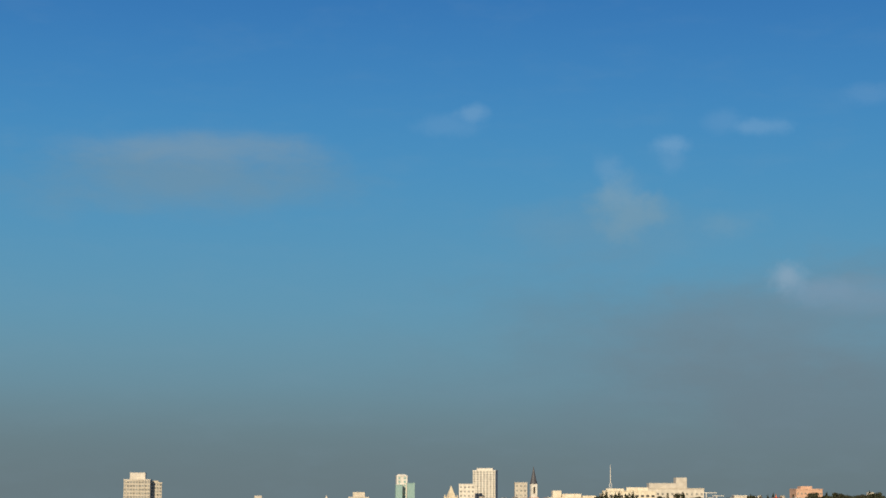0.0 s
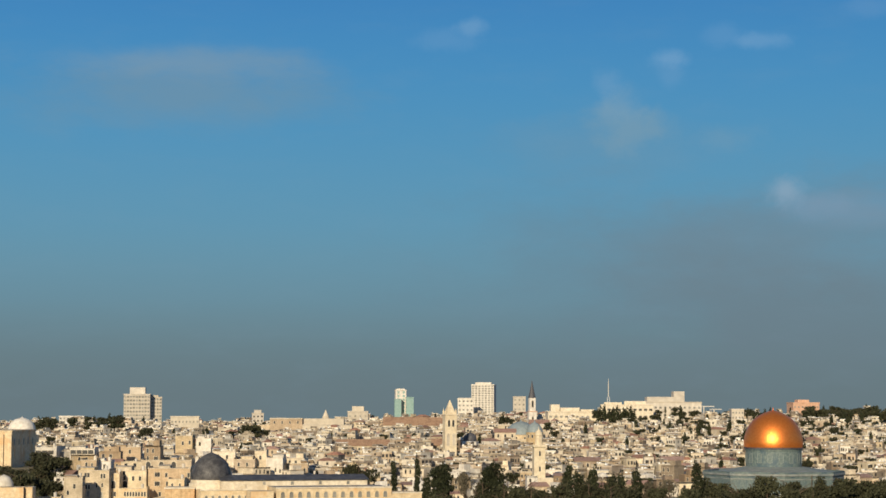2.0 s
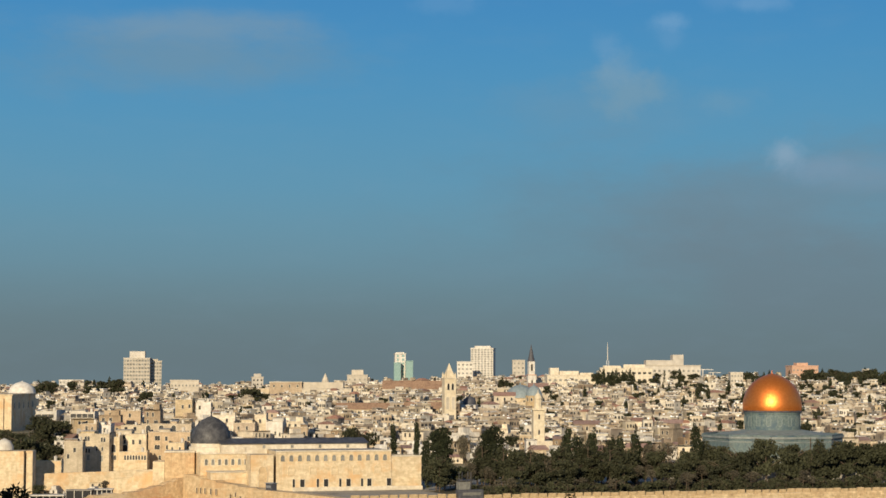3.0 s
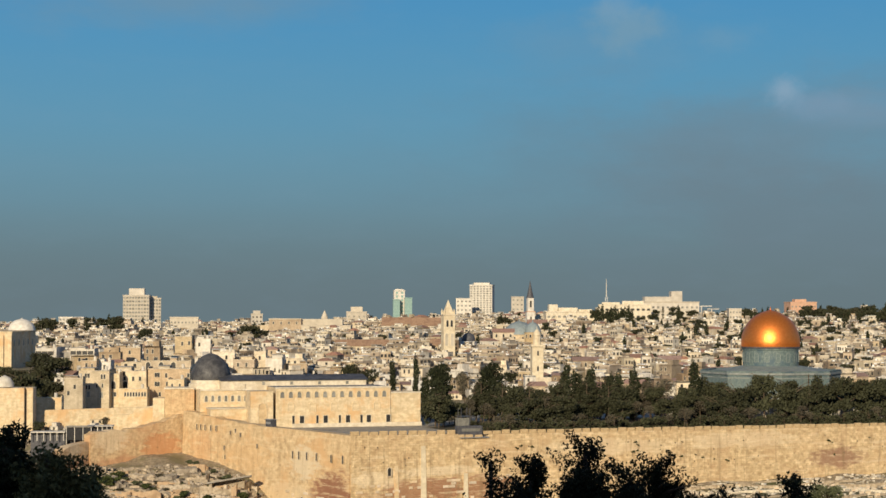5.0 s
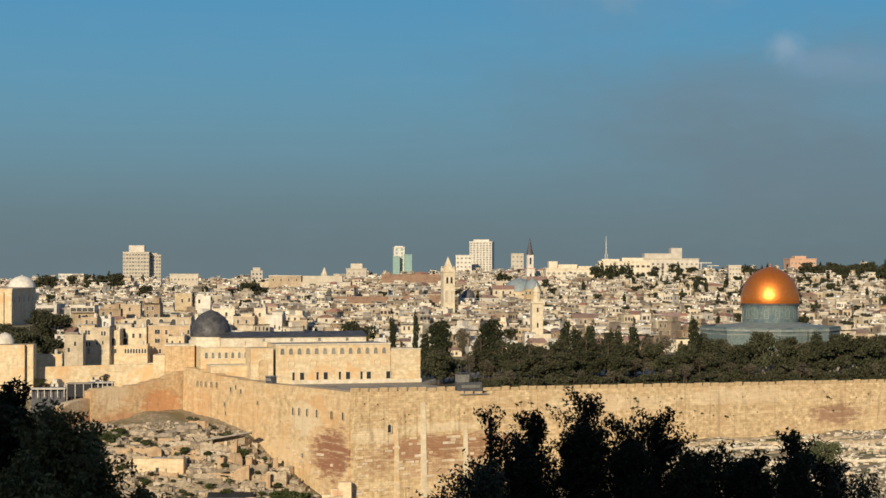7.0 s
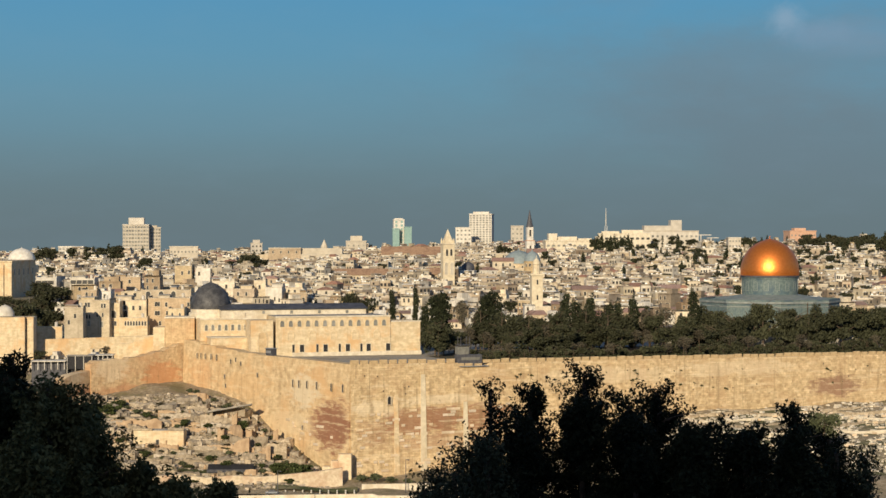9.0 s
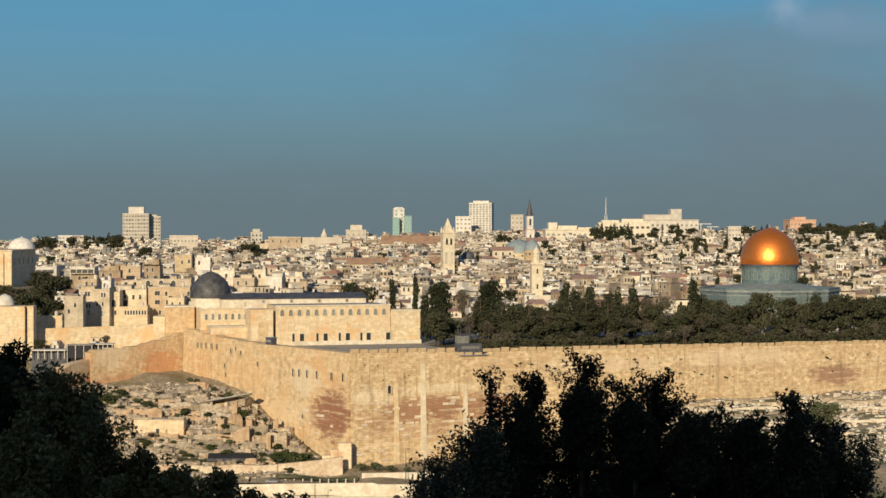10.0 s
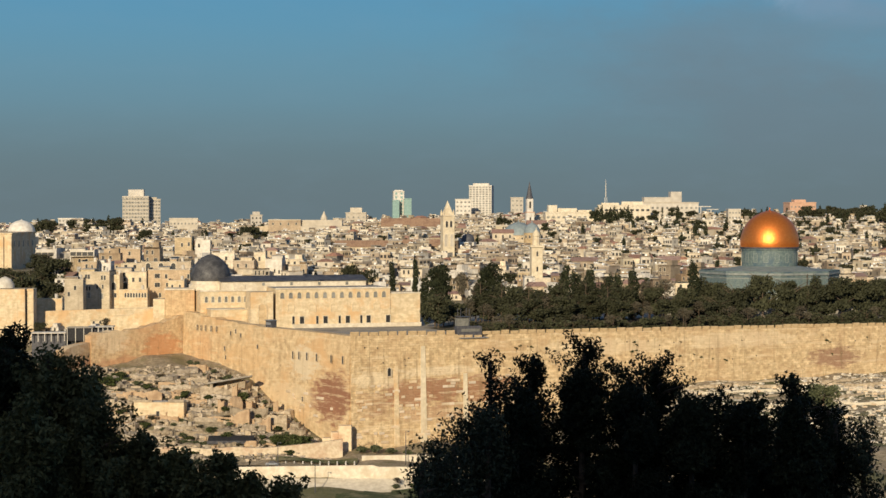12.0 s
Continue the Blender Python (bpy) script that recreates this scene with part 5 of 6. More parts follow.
# tall trees singled out against the town: across, away, height
for kind, x, y, top, wide in [
    (mass, -1.24, 700, 21.0, 1.0), (mass, 17.7, 700, 21.4, 1.0), (bare, 7.9, 705, 17.5, 1.3), (bare, 12.0, 700, 14.0, 1.3), (cyp_b, -6.5, 704, 16.0, 0.9), (bare, 35.8, 688, 9.5, 1.2), (bare, 30.0, 682, 8.5, 1.2), (bare, 43.0, 685, 8.0, 1.2), (bare, 81.0, 700, 15.0, 1.5), (bare, 76.0, 705, 14.0, 1.4), (cyp_a, -20.14, 760, 20.75, 1.0), (cyp_a, -10.82, 750, 21.89, 0.9),
    (pine_b, 13.51, 695, 15.03, 0.9), (pine_b, 24.59, 690, 12.57, 0.9),
    (cyp_a, 45.48, 715, 20.42, 1.5), (cyp_b, 48.58, 705, 17.58, 1.3), (cyp_a, 54.95, 715, 18.95, 1.6), (pine_b, 58.95, 700, 15.26, 0.9), (pine_b, 42.0, 700, 16.5, 0.8), (pine_b, 51.5, 702, 16.0, 0.9), (cyp_b, 61.5, 706, 16.5, 1.1), (pine_b, 66.0, 700, 13.5, 0.8), (pine_c, 27.6, 690, 12.5, 0.9),
    (cyp_a, 65.48, 715, 16.84, 1.4), (cyp_b, 69.76, 705, 18.8, 1.0), (pine_a, 77.51, 700, 12.17, 0.8), (cyp_b, 93.2, 715, 21.55, 1.0),
    (pine_a, 87.57, 690, 12.57, 0.8), (pine_a, 115.0, 690, 17.24, 1.0), (pine_c, 104.09, 685, 11.76, 0.9), (pine_c, 125.16, 690, 11.96, 1.0),
    (pine_a, 136.3, 695, 13.8, 1.0), (pine_a, 144.49, 695, 16.26, 1.1), (pine_a, 153.77, 700, 15.26, 1.1), (pine_a, 162.02, 700, 15.68, 1.1),
    (pine_c, -33.13, 745, 18.28, 1.0), (pine_c, 97.32, 680, 7.96, 0.9), (pine_a, 33.73, 690, 10.54, 0.8), (pine_a, 40.84, 690, 13.59, 0.8),
]:
    own = 8 if kind is bare else 20 if kind is mass else 12 if kind is pine_a else 17 if kind in (pine_b, cyp_b) else 9 if kind is pine_c else 15
    h = top + 0.9
    plant(kind, x, y, -0.9, wide, h / own / wide, grove.uniform(0, 6))
for i in range(95):
    x = -4 + 185 * (i + grove.uniform(0.1, 0.9)) / 95
    y = 648 + 0.42 * (x + 10) + grove.uniform(0, 40)
    plant(grove.choice((pine_c, pine_b, pine_a, pine_a, pine_c, bare, bare)), x, y, -0.9, grove.uniform(0.7, 1.05), grove.uniform(0.85, 1.2), grove.uniform(0, 6))
for i in range(150):
    x = 4 + 185 * (i + grove.uniform(0.1, 0.9)) / 150
    y = 608 + 0.425 * (x + 10) + grove.uniform(0, 16)
    plant(grove.choice((under, under, under, under, under, under, under, bare)), x, y, -1.2, grove.uniform(0.7, 1.05), grove.uniform(0.8, 1.15), grove.uniform(0, 6))
# trees scattered through the town and along the ridge, past counting
FAR_POINTS, FAR_FACES, FAR_MATS, FAR_COUNT = [], [], [], [0]


def far_tree(kind, x, y, lift, scale, tall, turn):
    c, s_ = math.cos(turn), math.sin(turn)
    for o in kind.children:
        slot_ = 0 if o.name.startswith("trunk") else 1 if kind is pine_far else 2
        q = np.array([tuple(v.co) for v in o.data.vertices]) * (scale, scale, scale * tall)
        FAR_POINTS.append(np.stack([x + c * q[:, 0] - s_ * q[:, 1], y + s_ * q[:, 0] + c * q[:, 1], float(height_at(x, y)) + lift + q[:, 2]], 1))
        FAR_FACES.extend([[FAR_COUNT[0] + i for i in f.vertices] for f in o.data.polygons])
        FAR_MATS.extend([slot_] * len(o.data.polygons))
        FAR_COUNT[0] += len(q)


for i in range(330):
    y = grove.uniform(930, 1700)
    x = grove.choice((grove.uniform(-0.24, 0.24), grove.uniform(0.05, 0.24))) * y
    if clear_of(x, y):
        far_tree(grove.choice((cyp_far, pine_far, pine_far, pine_far)), x, y, 0.0, grove.uniform(0.45, 0.85), grove.uniform(0.8, 1.1), grove.uniform(0, 6))
for a, b, n, y in ((-0.2132, -0.2014, 5, 1600), (-0.1867, -0.1676, 7, 1620), (0.1519, 0.1637, 6, 1560), (0.1961, 0.2309, 14, 1500), (0.0283, 0.0342, 3, 1400), (0.0783, 0.0931, 5, 1500), (0.1078, 0.1343, 7, 1560), (-0.1042, -0.0925, 4, 1350)):
    for i in range(n):
        x = (a + (b - a) * (i + grove.random()) / n) * y
        far_tree(grove.choice((pine_far, pine_far, cyp_far)), x, y, 1.0, grove.uniform(0.8, 1.1), grove.uniform(0.8, 1.1), grove.uniform(0, 6))
for i in range(46):
    y = grove.uniform(1480, 1600)
    x = (0.186 + 0.05 * (i + grove.random()) / 46) * y
    far_tree(grove.choice((pine_far, pine_far, pine_far, cyp_far)), x, y, 1.0, grove.uniform(0.9, 1.25), grove.uniform(0.85, 1.1), grove.uniform(0, 6))
for i in range(110):
    y = grove.uniform(1150, 1660)
    x = grove.uniform(0.09, 0.24) * y
    if clear_of(x, y):
        far_tree(grove.choice((pine_far, pine_far, cyp_far, cyp_far)), x, y, 0.0, grove.uniform(0.6, 1.0), grove.uniform(0.8, 1.1), grove.uniform(0, 6))
# slim cypresses in front of the long white buildings, and darker clumps on the ridge
for x, n in ((116.0, 3), (125.5, 5), (136.0, 4)):
    for k in range(n):
        far_tree(cyp_far, x + 2.4 * k, 1462 + 3 * (k % 2), 0.0, 1.1, 0.95 + 0.1 * (k % 3), k)
for x in (-312.05, -307.86, -301.59, -286.67, -274.67, -267.62, -262.38, -254.51, -250.97):
    far_tree(pine_far, x, 1480 + grove.uniform(-8, 8), 0.0, grove.uniform(1.1, 1.4), grove.uniform(0.9, 1.1), grove.uniform(0, 6))
me = bpy.data.meshes.new("town_trees")
me.from_pydata(np.concatenate(FAR_POINTS).tolist(), [], FAR_FACES)
for m in (BARK, PINE, CYPRESS):
    me.materials.append(m)
me.polygons.foreach_set("material_index", FAR_MATS)
tagged(new("town_trees", me), "dark pines and cypresses scattered among the town houses", "trees", kind="stuff")
for i in range(14):
    y = grove.uniform(850, 925)
    x = grove.uniform(-0.2, 0.24) * y
    plant(grove.choice((cyp_far, pine_far)), x, y, float(height_at(x, y)), grove.uniform(0.5, 0.85), grove.uniform(0.8, 1.1), grove.uniform(0, 6))


# ---- houses beside the mosque ----
NEAR_HOUSES = "stone houses beside the mosque"
slot_win = glazed("window", window_mesh(0.7, 1.7, True, 0.14, 0.12), PALE, DARK)
great_arch = glazed("window", window_mesh(1.9, 3.0, True, 0.25, 0.2), PALE, DARK)
small_win = glazed("window", window_mesh(0.95, 1.7, False, 0.14, 0.14), PALE, DARK)


def stone_house(x, y, wide, top, deep, turn, mat, openings, rooms):
    """A house whose walls end in a coping, with openings (kind, across, height) and upper rooms (from, to, height)."""
    low = min(float(height_at(x, y)), 0.0)
    b = thing("stone_house", "tall tan stone house with small dark windows beside the mosque" if mat is not HOUSE_WHITE else "whitewashed flat-roofed house with dark windows", "house", pose(x, y, low, 0, 0, turn), NEAR_HOUSES)
    high = top - low
    part("wall", box(-wide / 2, wide / 2, 0, deep, -6, high, 0.1), mat, b)
    part("coping", box(-wide / 2 - 0.12, wide / 2 + 0.12, -0.12, 0.35, high, high + 0.22, 0.04), PALE, b)
    part("parapet", box(wide / 2 - 0.3, wide / 2, 0.36, deep, high, high + 0.7, 0.04), mat, b)
    part("parapet", box(-wide / 2, -wide / 2 + 0.3, 0.36, deep, high, high + 0.7, 0.04), mat, b)
    for kind, across, z in openings:
        me = {"s": small_win, "n": slot_win, "A": great_arch, "w": win_wide, "d": door_mesh}[kind]
        part("door" if kind == "d" else "window", me, None, b, at=pose(across, 0, z - low))
    for y_ in (2.0, deep - 3.0):
        part("window", small_win, None, b, at=pose(wide / 2, y_, high - 3.2, 0, 0, 90))
    for x0, x1, h in rooms:
        room = part("roof_room", box(x0, x1, 1.2, deep * 0.7, high, high + h, 0.05), mat, b)
        part("room_roof", box(x0 - 0.2, x1 + 0.2, 0.8, deep * 0.7 + 0.2, high + h, high + h + 0.18), ROOF, room)
    part("water_tank", tank_mesh, None, b, at=pose(wide * 0.3, deep * 0.45, high - 0.1))
    return b


for row in [
    (-141.52, 735, 7.14, 12.93, 8, 3, HOUSE, [('s', 0.5, 8.9), ('s', -1.9, 6.5)], [(-3.3, 1.4, 0.9)]),
    (-136.81, 752, 12.19, 15.19, 12, -3, HOUSE, [('s', -3.2, 12.6), ('s', -2.1, 12.6), ('s', 3.2, 12.2), ('s', 4.1, 12.2), ('s', -2.8, 8.0), ('s', -1.9, 8.0), ('n', 1.2, 8.7), ('n', 3.4, 8.7), ('d', -2.1, 5.1), ('d', 3.0, 4.7)], [(-5.6, -0.1, 1.1)]),
    (-129.3, 756, 3.79, 13.94, 10, 0, MOSQUE, [('A', -0.6, 8.1), ('s', -1.5, 5.1), ('s', 0.1, 5.1)], []),
    (-123.46, 764, 10.58, 14.79, 12, 0, HOUSE, [('s', -3.3, 11.1), ('s', 0.1, 10.9), ('s', 2.8, 10.9), ('A', -3.1, 7.8), ('s', -3.5, 12.9)], [(-7.1, -0.8, 1.6)]),
    (-122.03, 755, 11.35, 8.19, 6, 0, MOSQUE, [('n', -3.0, 5.2), ('n', -1.9, 5.2), ('n', -0.8, 5.2), ('n', 0.3, 5.2), ('n', 1.4, 5.2), ('n', 2.5, 5.2), ('n', 3.7, 5.2), ('n', 4.8, 5.2)], []),
    (-109.45, 766, 16.7, 15.63, 14, 2, HOUSE, [('s', -5.2, 12.4), ('s', -4.1, 12.4), ('s', -5.2, 8.8), ('s', -4.1, 8.8), ('s', -1.1, 12.2), ('s', -0.7, 8.8), ('s', -3.6, 4.7), ('s', 5.2, 8.8), ('s', 6.8, 8.8), ('s', 7.9, 8.8), ('s', 7.7, 12.2)], [(-4.3, 0.2, 1.1)]),
    (-105.39, 757, 6.47, 11.68, 8, 0, MOSQUE, [('n', -1.5, 8.4), ('n', 1.5, 8.4)], []),
    (-145.91, 790, 6.51, 18.13, 9, 0, HOUSE, [('s', -0.9, 15.5), ('n', 1.4, 15.3)], []),
    (-140.75, 795, 6.09, 17.52, 9, 0, HOUSE_WHITE, [('s', 0.5, 14.6)], [(-2.6, 0.2, 1.2)]),
    (-115.47, 800, 20.73, 17.85, 10, 0, HOUSE, [('A', -7.5, 14.4), ('A', -2.1, 14.4), ('A', 3.0, 14.4)], [(1.4, 4.2, 1.2)]),
    (-159.86, 850, 10.77, 21.47, 10, 0, HOUSE_WHITE, [('w', -3.9, 19.2), ('w', -1.4, 19.2), ('w', 1.1, 19.2), ('w', 3.6, 19.2)], [(-6.1, 1.1, 0.8)]),
    (-175.88, 850, 9.26, 21.97, 10, 0, HOUSE_WHITE, [('w', -3.4, 19.0), ('w', -0.6, 19.0), ('w', 2.1, 19.0)], []),
    (-134.27, 880, 7.78, 19.78, 9, 0, HOUSE_WHITE, [('w', -1.8, 17.8), ('w', 1.3, 17.8)], []),
    (-143.88, 860, 16.21, 22.02, 10, 4, HOUSE, [('s', -5.3, 19.5), ('s', 3.3, 19.2), ('n', -1.0, 19.0)], [(-2.8, 1.5, 1.0)]),
    (-121.93, 900, 7.95, 26.48, 10, 0, HOUSE, [('s', -0.5, 22.3), ('s', 2.7, 22.6)], []),
    (-113.41, 905, 7.2, 25.34, 9, 6, HOUSE_WHITE, [('s', -1.7, 21.9)], [(-2.8, 0.4, 1.1)]),
    (-81.25, 850, 5.25, 20.72, 9, 0, HOUSE, [('s', -0.1, 17.0)], []),
    (-74.94, 848, 7.5, 17.77, 9, -5, HOUSE_WHITE, [('n', -2.3, 11.0), ('n', 0.5, 11.8), ('n', 2.5, 11.3)], [(-1.0, 4.0, 1.5)]),
    (-64.36, 850, 8.01, 15.21, 9, 4, HOUSE, [('s', -1.2, 11.7), ('s', 2.5, 11.5)], [(0.8, 3.5, 1.2)]),
    (-87.87, 845, 9.46, 17.1, 9, -4, HOUSE, [('s', -2.5, 14.1), ('s', 1.2, 14.1)], [(-1.5, 3.5, 1.5)]),
    (-100.07, 870, 11.02, 20.01, 9, 5, HOUSE, [('s', -2.4, 17.0), ('s', 1.7, 16.7)], [(-4.5, -1.4, 1.0)]),
    (-145.23, 700, 12.38, 7.2, 4, 0, MOSQUE, [], []),
]:
    stone_house(*row)
rr = thing("roof", "red tiled hipped roof over a white house", "roof", pose(-134.88, 884.5, 19.94))
part("tiles", lathe([(6.1, 0.0), (6.0, 0.2), (2.0, 2.2), (0, 2.3)], 4, turn=math.pi / 4), TILE, rr)
bx = thing("tall_house", "tall stone hall, its long flank in shade", "building", pose(-217.5, 900, 2))
part("wall", box(-8, 15.2, 0, 52, -4, 26.1, 0.1), MOSQUE, bx)
part("parapet", box(-8.3, 15.5, -0.3, 52.3, 26.1, 26.8, 0.1), MOSQUE, bx)
for x0 in (6.5, 10.5, 14.3):
    part("buttress", box(x0, x0 + 1.0, -1.0, 0, -4, 25.0, 0.1), MOSQUE, bx)
for k in range(5):
    part("window", great_arch, None, bx, at=pose(15.2, 5.0 + 10 * k, 20.0, 0, 0, 90))
fx = thing("wall_house", "pale stone house with a small white dome on its roof", "house", pose(-154.59, 680, -8, 0, 0, 4))
part("wall", box(-9, 6.2, 0, 10, -6, 11.57 + 8, 0.1), MOSQUE, fx)
part("side_wing", box(6.5, 9.0, 2, 10, -6, 11.57 + 8, 0.1), MOSQUE, fx)
part("dome", lathe([(3.4, 11.77 + 8), (3.3, 13.17 + 8), (2.2, 14.97 + 8), (0, 15.97 + 8)], 20, x=-1.5, y=5), HOUSE_WHITE, fx, "small whitewashed dome", smooth=True)
rampart("wall_garden", "long plain garden wall of pale stone", (-150.16, 690.0), (INNER[0] - 3, 706.0), -14, [(0, 3.0), (20, 3.4), (40, 3.8), (60, 5.0)], MOSQUE, thick=1.2)
rampart("wall_upper", "plain stone terrace wall beneath the mosque", (-117.25, 676.0), (INNER[0] + 2, 676.0), -14, [(0, 1.6), (1, 2.2), (8, 2.6), (9, 4.6), (17, 4.9), (18, 6.2), (30, 6.4)], MOSQUE, thick=1.5)
for x, y, wide, top, roofed in ((-127.11, 655, 13, -3.4, 0), (-118.49, 664, 9, -0.6, 1), (-133.79, 650, 12, -1.8, 0)):
    sh = thing("shed", "low shed with a pale sheet roof and dark openings", "shed", pose(x, y, float(height_at(x, y)), 0, 0, 5), "sheds below the garden wall")
    g = float(height_at(x, y))
    part("roof", box(-wide / 2, wide / 2, -2, 4, top - g - 0.35, top - g, 0.05), HOUSE_WHITE, sh, "pale sheet roof")
    part("wall", box(-wide / 2 + 0.3, wide / 2 - 0.3, 0.6, 3.6, -3, top - g - 0.35), SLATE, sh, "dark back wall")
    for i in range(6):
        px = -wide / 2 + 0.5 + (wide - 1) * i / 5
        part("post", box(px - 0.12, px + 0.12, -1.6, -1.36, top - g - 3.0, top - g - 0.35), HOUSE_WHITE, sh)
# The first three pines are added in place of a dark shadowed area.
for x, y, s in ((-168.0, 780, 0.9), (-174.0, 785, 1.0), (-181.0, 790, 1.0), (-165.0, 800, 1.15), (-160.0, 804, 1.05), (-170.0, 812, 1.1), (-166.5, 795, 0.8), (-161.46, 735, 1.5), (-160.38, 742, 1.3), (-152.25, 745, 1.1), (-149.05, 738, 0.7), (-144.06, 684, 0.5), (-200.6, 1300, 1.0), (-202.91, 1310, 0.9), (-135.66, 1320, 1.1), (-130.32, 1325, 1.0)):
    plant(pine_a, x, y, float(height_at(x, y)), s, 1.0, s * 9)

yard = random.Random(5)
for i in range(26):
    x, y = yard.uniform(-145, -98), yard.uniform(672, 735)
    place_house(yard.choice((0, 3, 5, 8, 9)), x, y, yard.uniform(-25, 25), yard.uniform(0.4, 0.7), yard.uniform(0.4, 0.62), yard.uniform(-0.8, 0.6))
for i in range(16):
    x, y = yard.uniform(-150, -104), yard.uniform(674, 700)
    plant(yard.choice((bare, under, under)), x, y, float(height_at(x, y)), yard.uniform(0.5, 0.9), 1.0, i)

cv = thing("canopy", "dark green canvas canopy beside the ruined wall", "canopy", pose(-123.2, 650, -7.0))
part("canvas", box(-4.3, 4.3, 0, 4, 2.2, 6.6, 0.1), TARP, cv)
part("roof", box(-4.6, 4.6, -0.4, 4.3, 6.6, 6.9, 0.05), PAVING, cv)
for x in (-4.2, -1.4, 1.4, 4.2):
    part("post", box(x - 0.1, x + 0.1, -0.25, -0.05, -3, 6.6), HOUSE_WHITE, cv)

# ---- excavations on the slope ----
dig = random.Random(21)


def ragged(length, high, thick, seed, mat_bump=0.25):
    """A ruined wall: courses crumble along its top."""
    rnd = random.Random(seed)
    bm = bmesh.new()
    n = max(3, int(length / 0.8))
    cols = []
    h = high
    for i in range(n + 1):
        h = max(0.25 * high, min(high * 1.15, h + rnd.uniform(-0.28, 0.28) * high * 0.7))
        x = length * (i / n - 0.5)
        j = rnd.uniform(-0.12, 0.12)
        cols.append([bm.verts.new(p) for p in ((x, j, -2.5), (x, j + rnd.uniform(-.1, .1), h * 0.5), (x, j + 0.05, h), (x, thick + j, h * rnd.uniform(0.85, 1.05)), (x, thick + j, -2.5))])
    for a, b in zip(cols, cols[1:]):
        for k in range(4):
            bm.faces.new([a[k], b[k], b[k + 1], a[k + 1]])
    bm.faces.new(list(reversed(cols[0])))
    bm.faces.new(cols[-1])
    return bm


for i in range(230):
    y = dig.uniform(584, 640)
    x = dig.uniform(-122, -42)
    if y > 590 + (-31 - x) * 1.18:          # keep off the rampart
        continue
    if y > 626 and dig.random() < 0.7:
        continue
    tagged(part("ruined_wall", ragged(dig.uniform(2.5, 11), dig.uniform(0.5, 1.7), dig.uniform(0.6, 1.6), i), dig.choice((RUBBLE, RUBBLE, RUBBLE, RED_PIER)), at=pose(x, y, float(height_at(x, y)), 0, 0, dig.choice((0, 8, -12, -30, 25, 70)) + dig.uniform(-10, 10))),
           "crumbling stub of excavated stone wall among rubble", "ruin", "excavated wall stubs")


for k, (x, y, length, high, turn) in enumerate(((-106, 597, 16, 2.4, 6), (-78, 593, 18, 2.2, -4), (-61, 602.5, 12, 3.6, 10), (-97, 611, 15, 2.6, -8), (-72, 612, 11, 3.0, 14), (-53, 601.5, 8, 4.2, -12), (-108, 607, 10, 2.0, 20), (-84, 619, 14, 1.8, 4), (-58, 596, 9, 2.6, 35), (-66, 606, 7, 3.4, -60))):
    tagged(part("ruined_wall", ragged(length, high, 1.3, 900 + k), RUBBLE if k % 3 else RED_PIER, at=pose(x, y, float(height_at(x, y)), 0, 0, turn)), "long broken terrace wall of excavated stone", "ruin", "excavated wall stubs")


def stones(name, label, count, area, low, high, mat, seed, squash=0.7, keep=lambda x, y: True):
    """Loose stones strewn over the ground, one mesh."""
    rnd = np.random.default_rng(seed)
    cube = np.array([(x, y, z) for x in (-1, 1) for y in (-1, 1) for z in (-1, 1)], float)
    quads = np.array(((0, 1, 3, 2), (4, 6, 7, 5), (0, 4, 5, 1), (2, 3, 7, 6), (0, 2, 6, 4), (1, 5, 7, 3)))
    pts, faces = [], []
    while len(pts) < count:
        x, y = rnd.uniform(area[0], area[1]), rnd.uniform(area[2], area[3])
        if not keep(x, y):
            continue
        s = low + (high - low) * rnd.random() ** 2.5
        a = rnd.uniform(0, 3.14)
        c = cube * (s, s * rnd.uniform(0.5, 1), s * squash * rnd.uniform(0.5, 1)) * rnd.uniform(0.75, 1.1, (8, 3))
        c = np.stack([c[:, 0] * math.cos(a) - c[:, 1] * math.sin(a), c[:, 0] * math.sin(a) + c[:, 1] * math.cos(a), c[:, 2]], 1)
        faces.append(quads + 8 * len(pts))
        pts.append(c + (x, y, float(height_at(x, y)) + 0.25 * s))
    me = bpy.data.meshes.new(name)
    me.from_pydata(np.concatenate(pts).tolist(), [], np.concatenate(faces).tolist())
    me.materials.append(mat)
    tagged(new(name, me), label, "stones", kind="stuff")


LOOSE = material("loose_stone", (0.20, 0.155, 0.105), (0.46, 0.375, 0.27), 0.8, 0.95, 0.4, vary=0.4, island=True)
GRAVE = material("grave_stone", (0.42, 0.36, 0.27), (0.64, 0.57, 0.45), 0.8, 0.9, 0.3, vary=0.4, island=True)
stones("rubble", "loose rubble and fallen blocks over the excavation", 6500, (-128, -34, 574, 642), 0.15, 0.9, LOOSE, 5, 0.6, lambda x, y: y < 590 + (-30 - x) * 1.19)

def ledge(length, deep, thick, seed):
    """A broken slab of bedrock with an undercut front."""
    rnd = random.Random(seed)
    bm = bmesh.new()
    n = 7
    cols = []
    for i in range(n):
        x = length * (i / (n - 1) - 0.5)
        f, t = rnd.uniform(-0.5, 0.5), thick * rnd.uniform(0.7, 1.15)
        cols.append([bm.verts.new(p) for p in ((x, f + 0.7, -1.5), (x, f + 0.5, -0.1), (x, f, 0.1), (x, f + 0.15, t), (x, deep + f, t * rnd.uniform(0.9, 1.5)), (x, deep + f, -1.5))])
    for a, b in zip(cols, cols[1:]):
        for k in range(5):
            bm.faces.new([a[k], b[k], b[k + 1], a[k + 1]])
    bm.faces.new(list(reversed(cols[0])))
    bm.faces.new(cols[-1])
    return bm


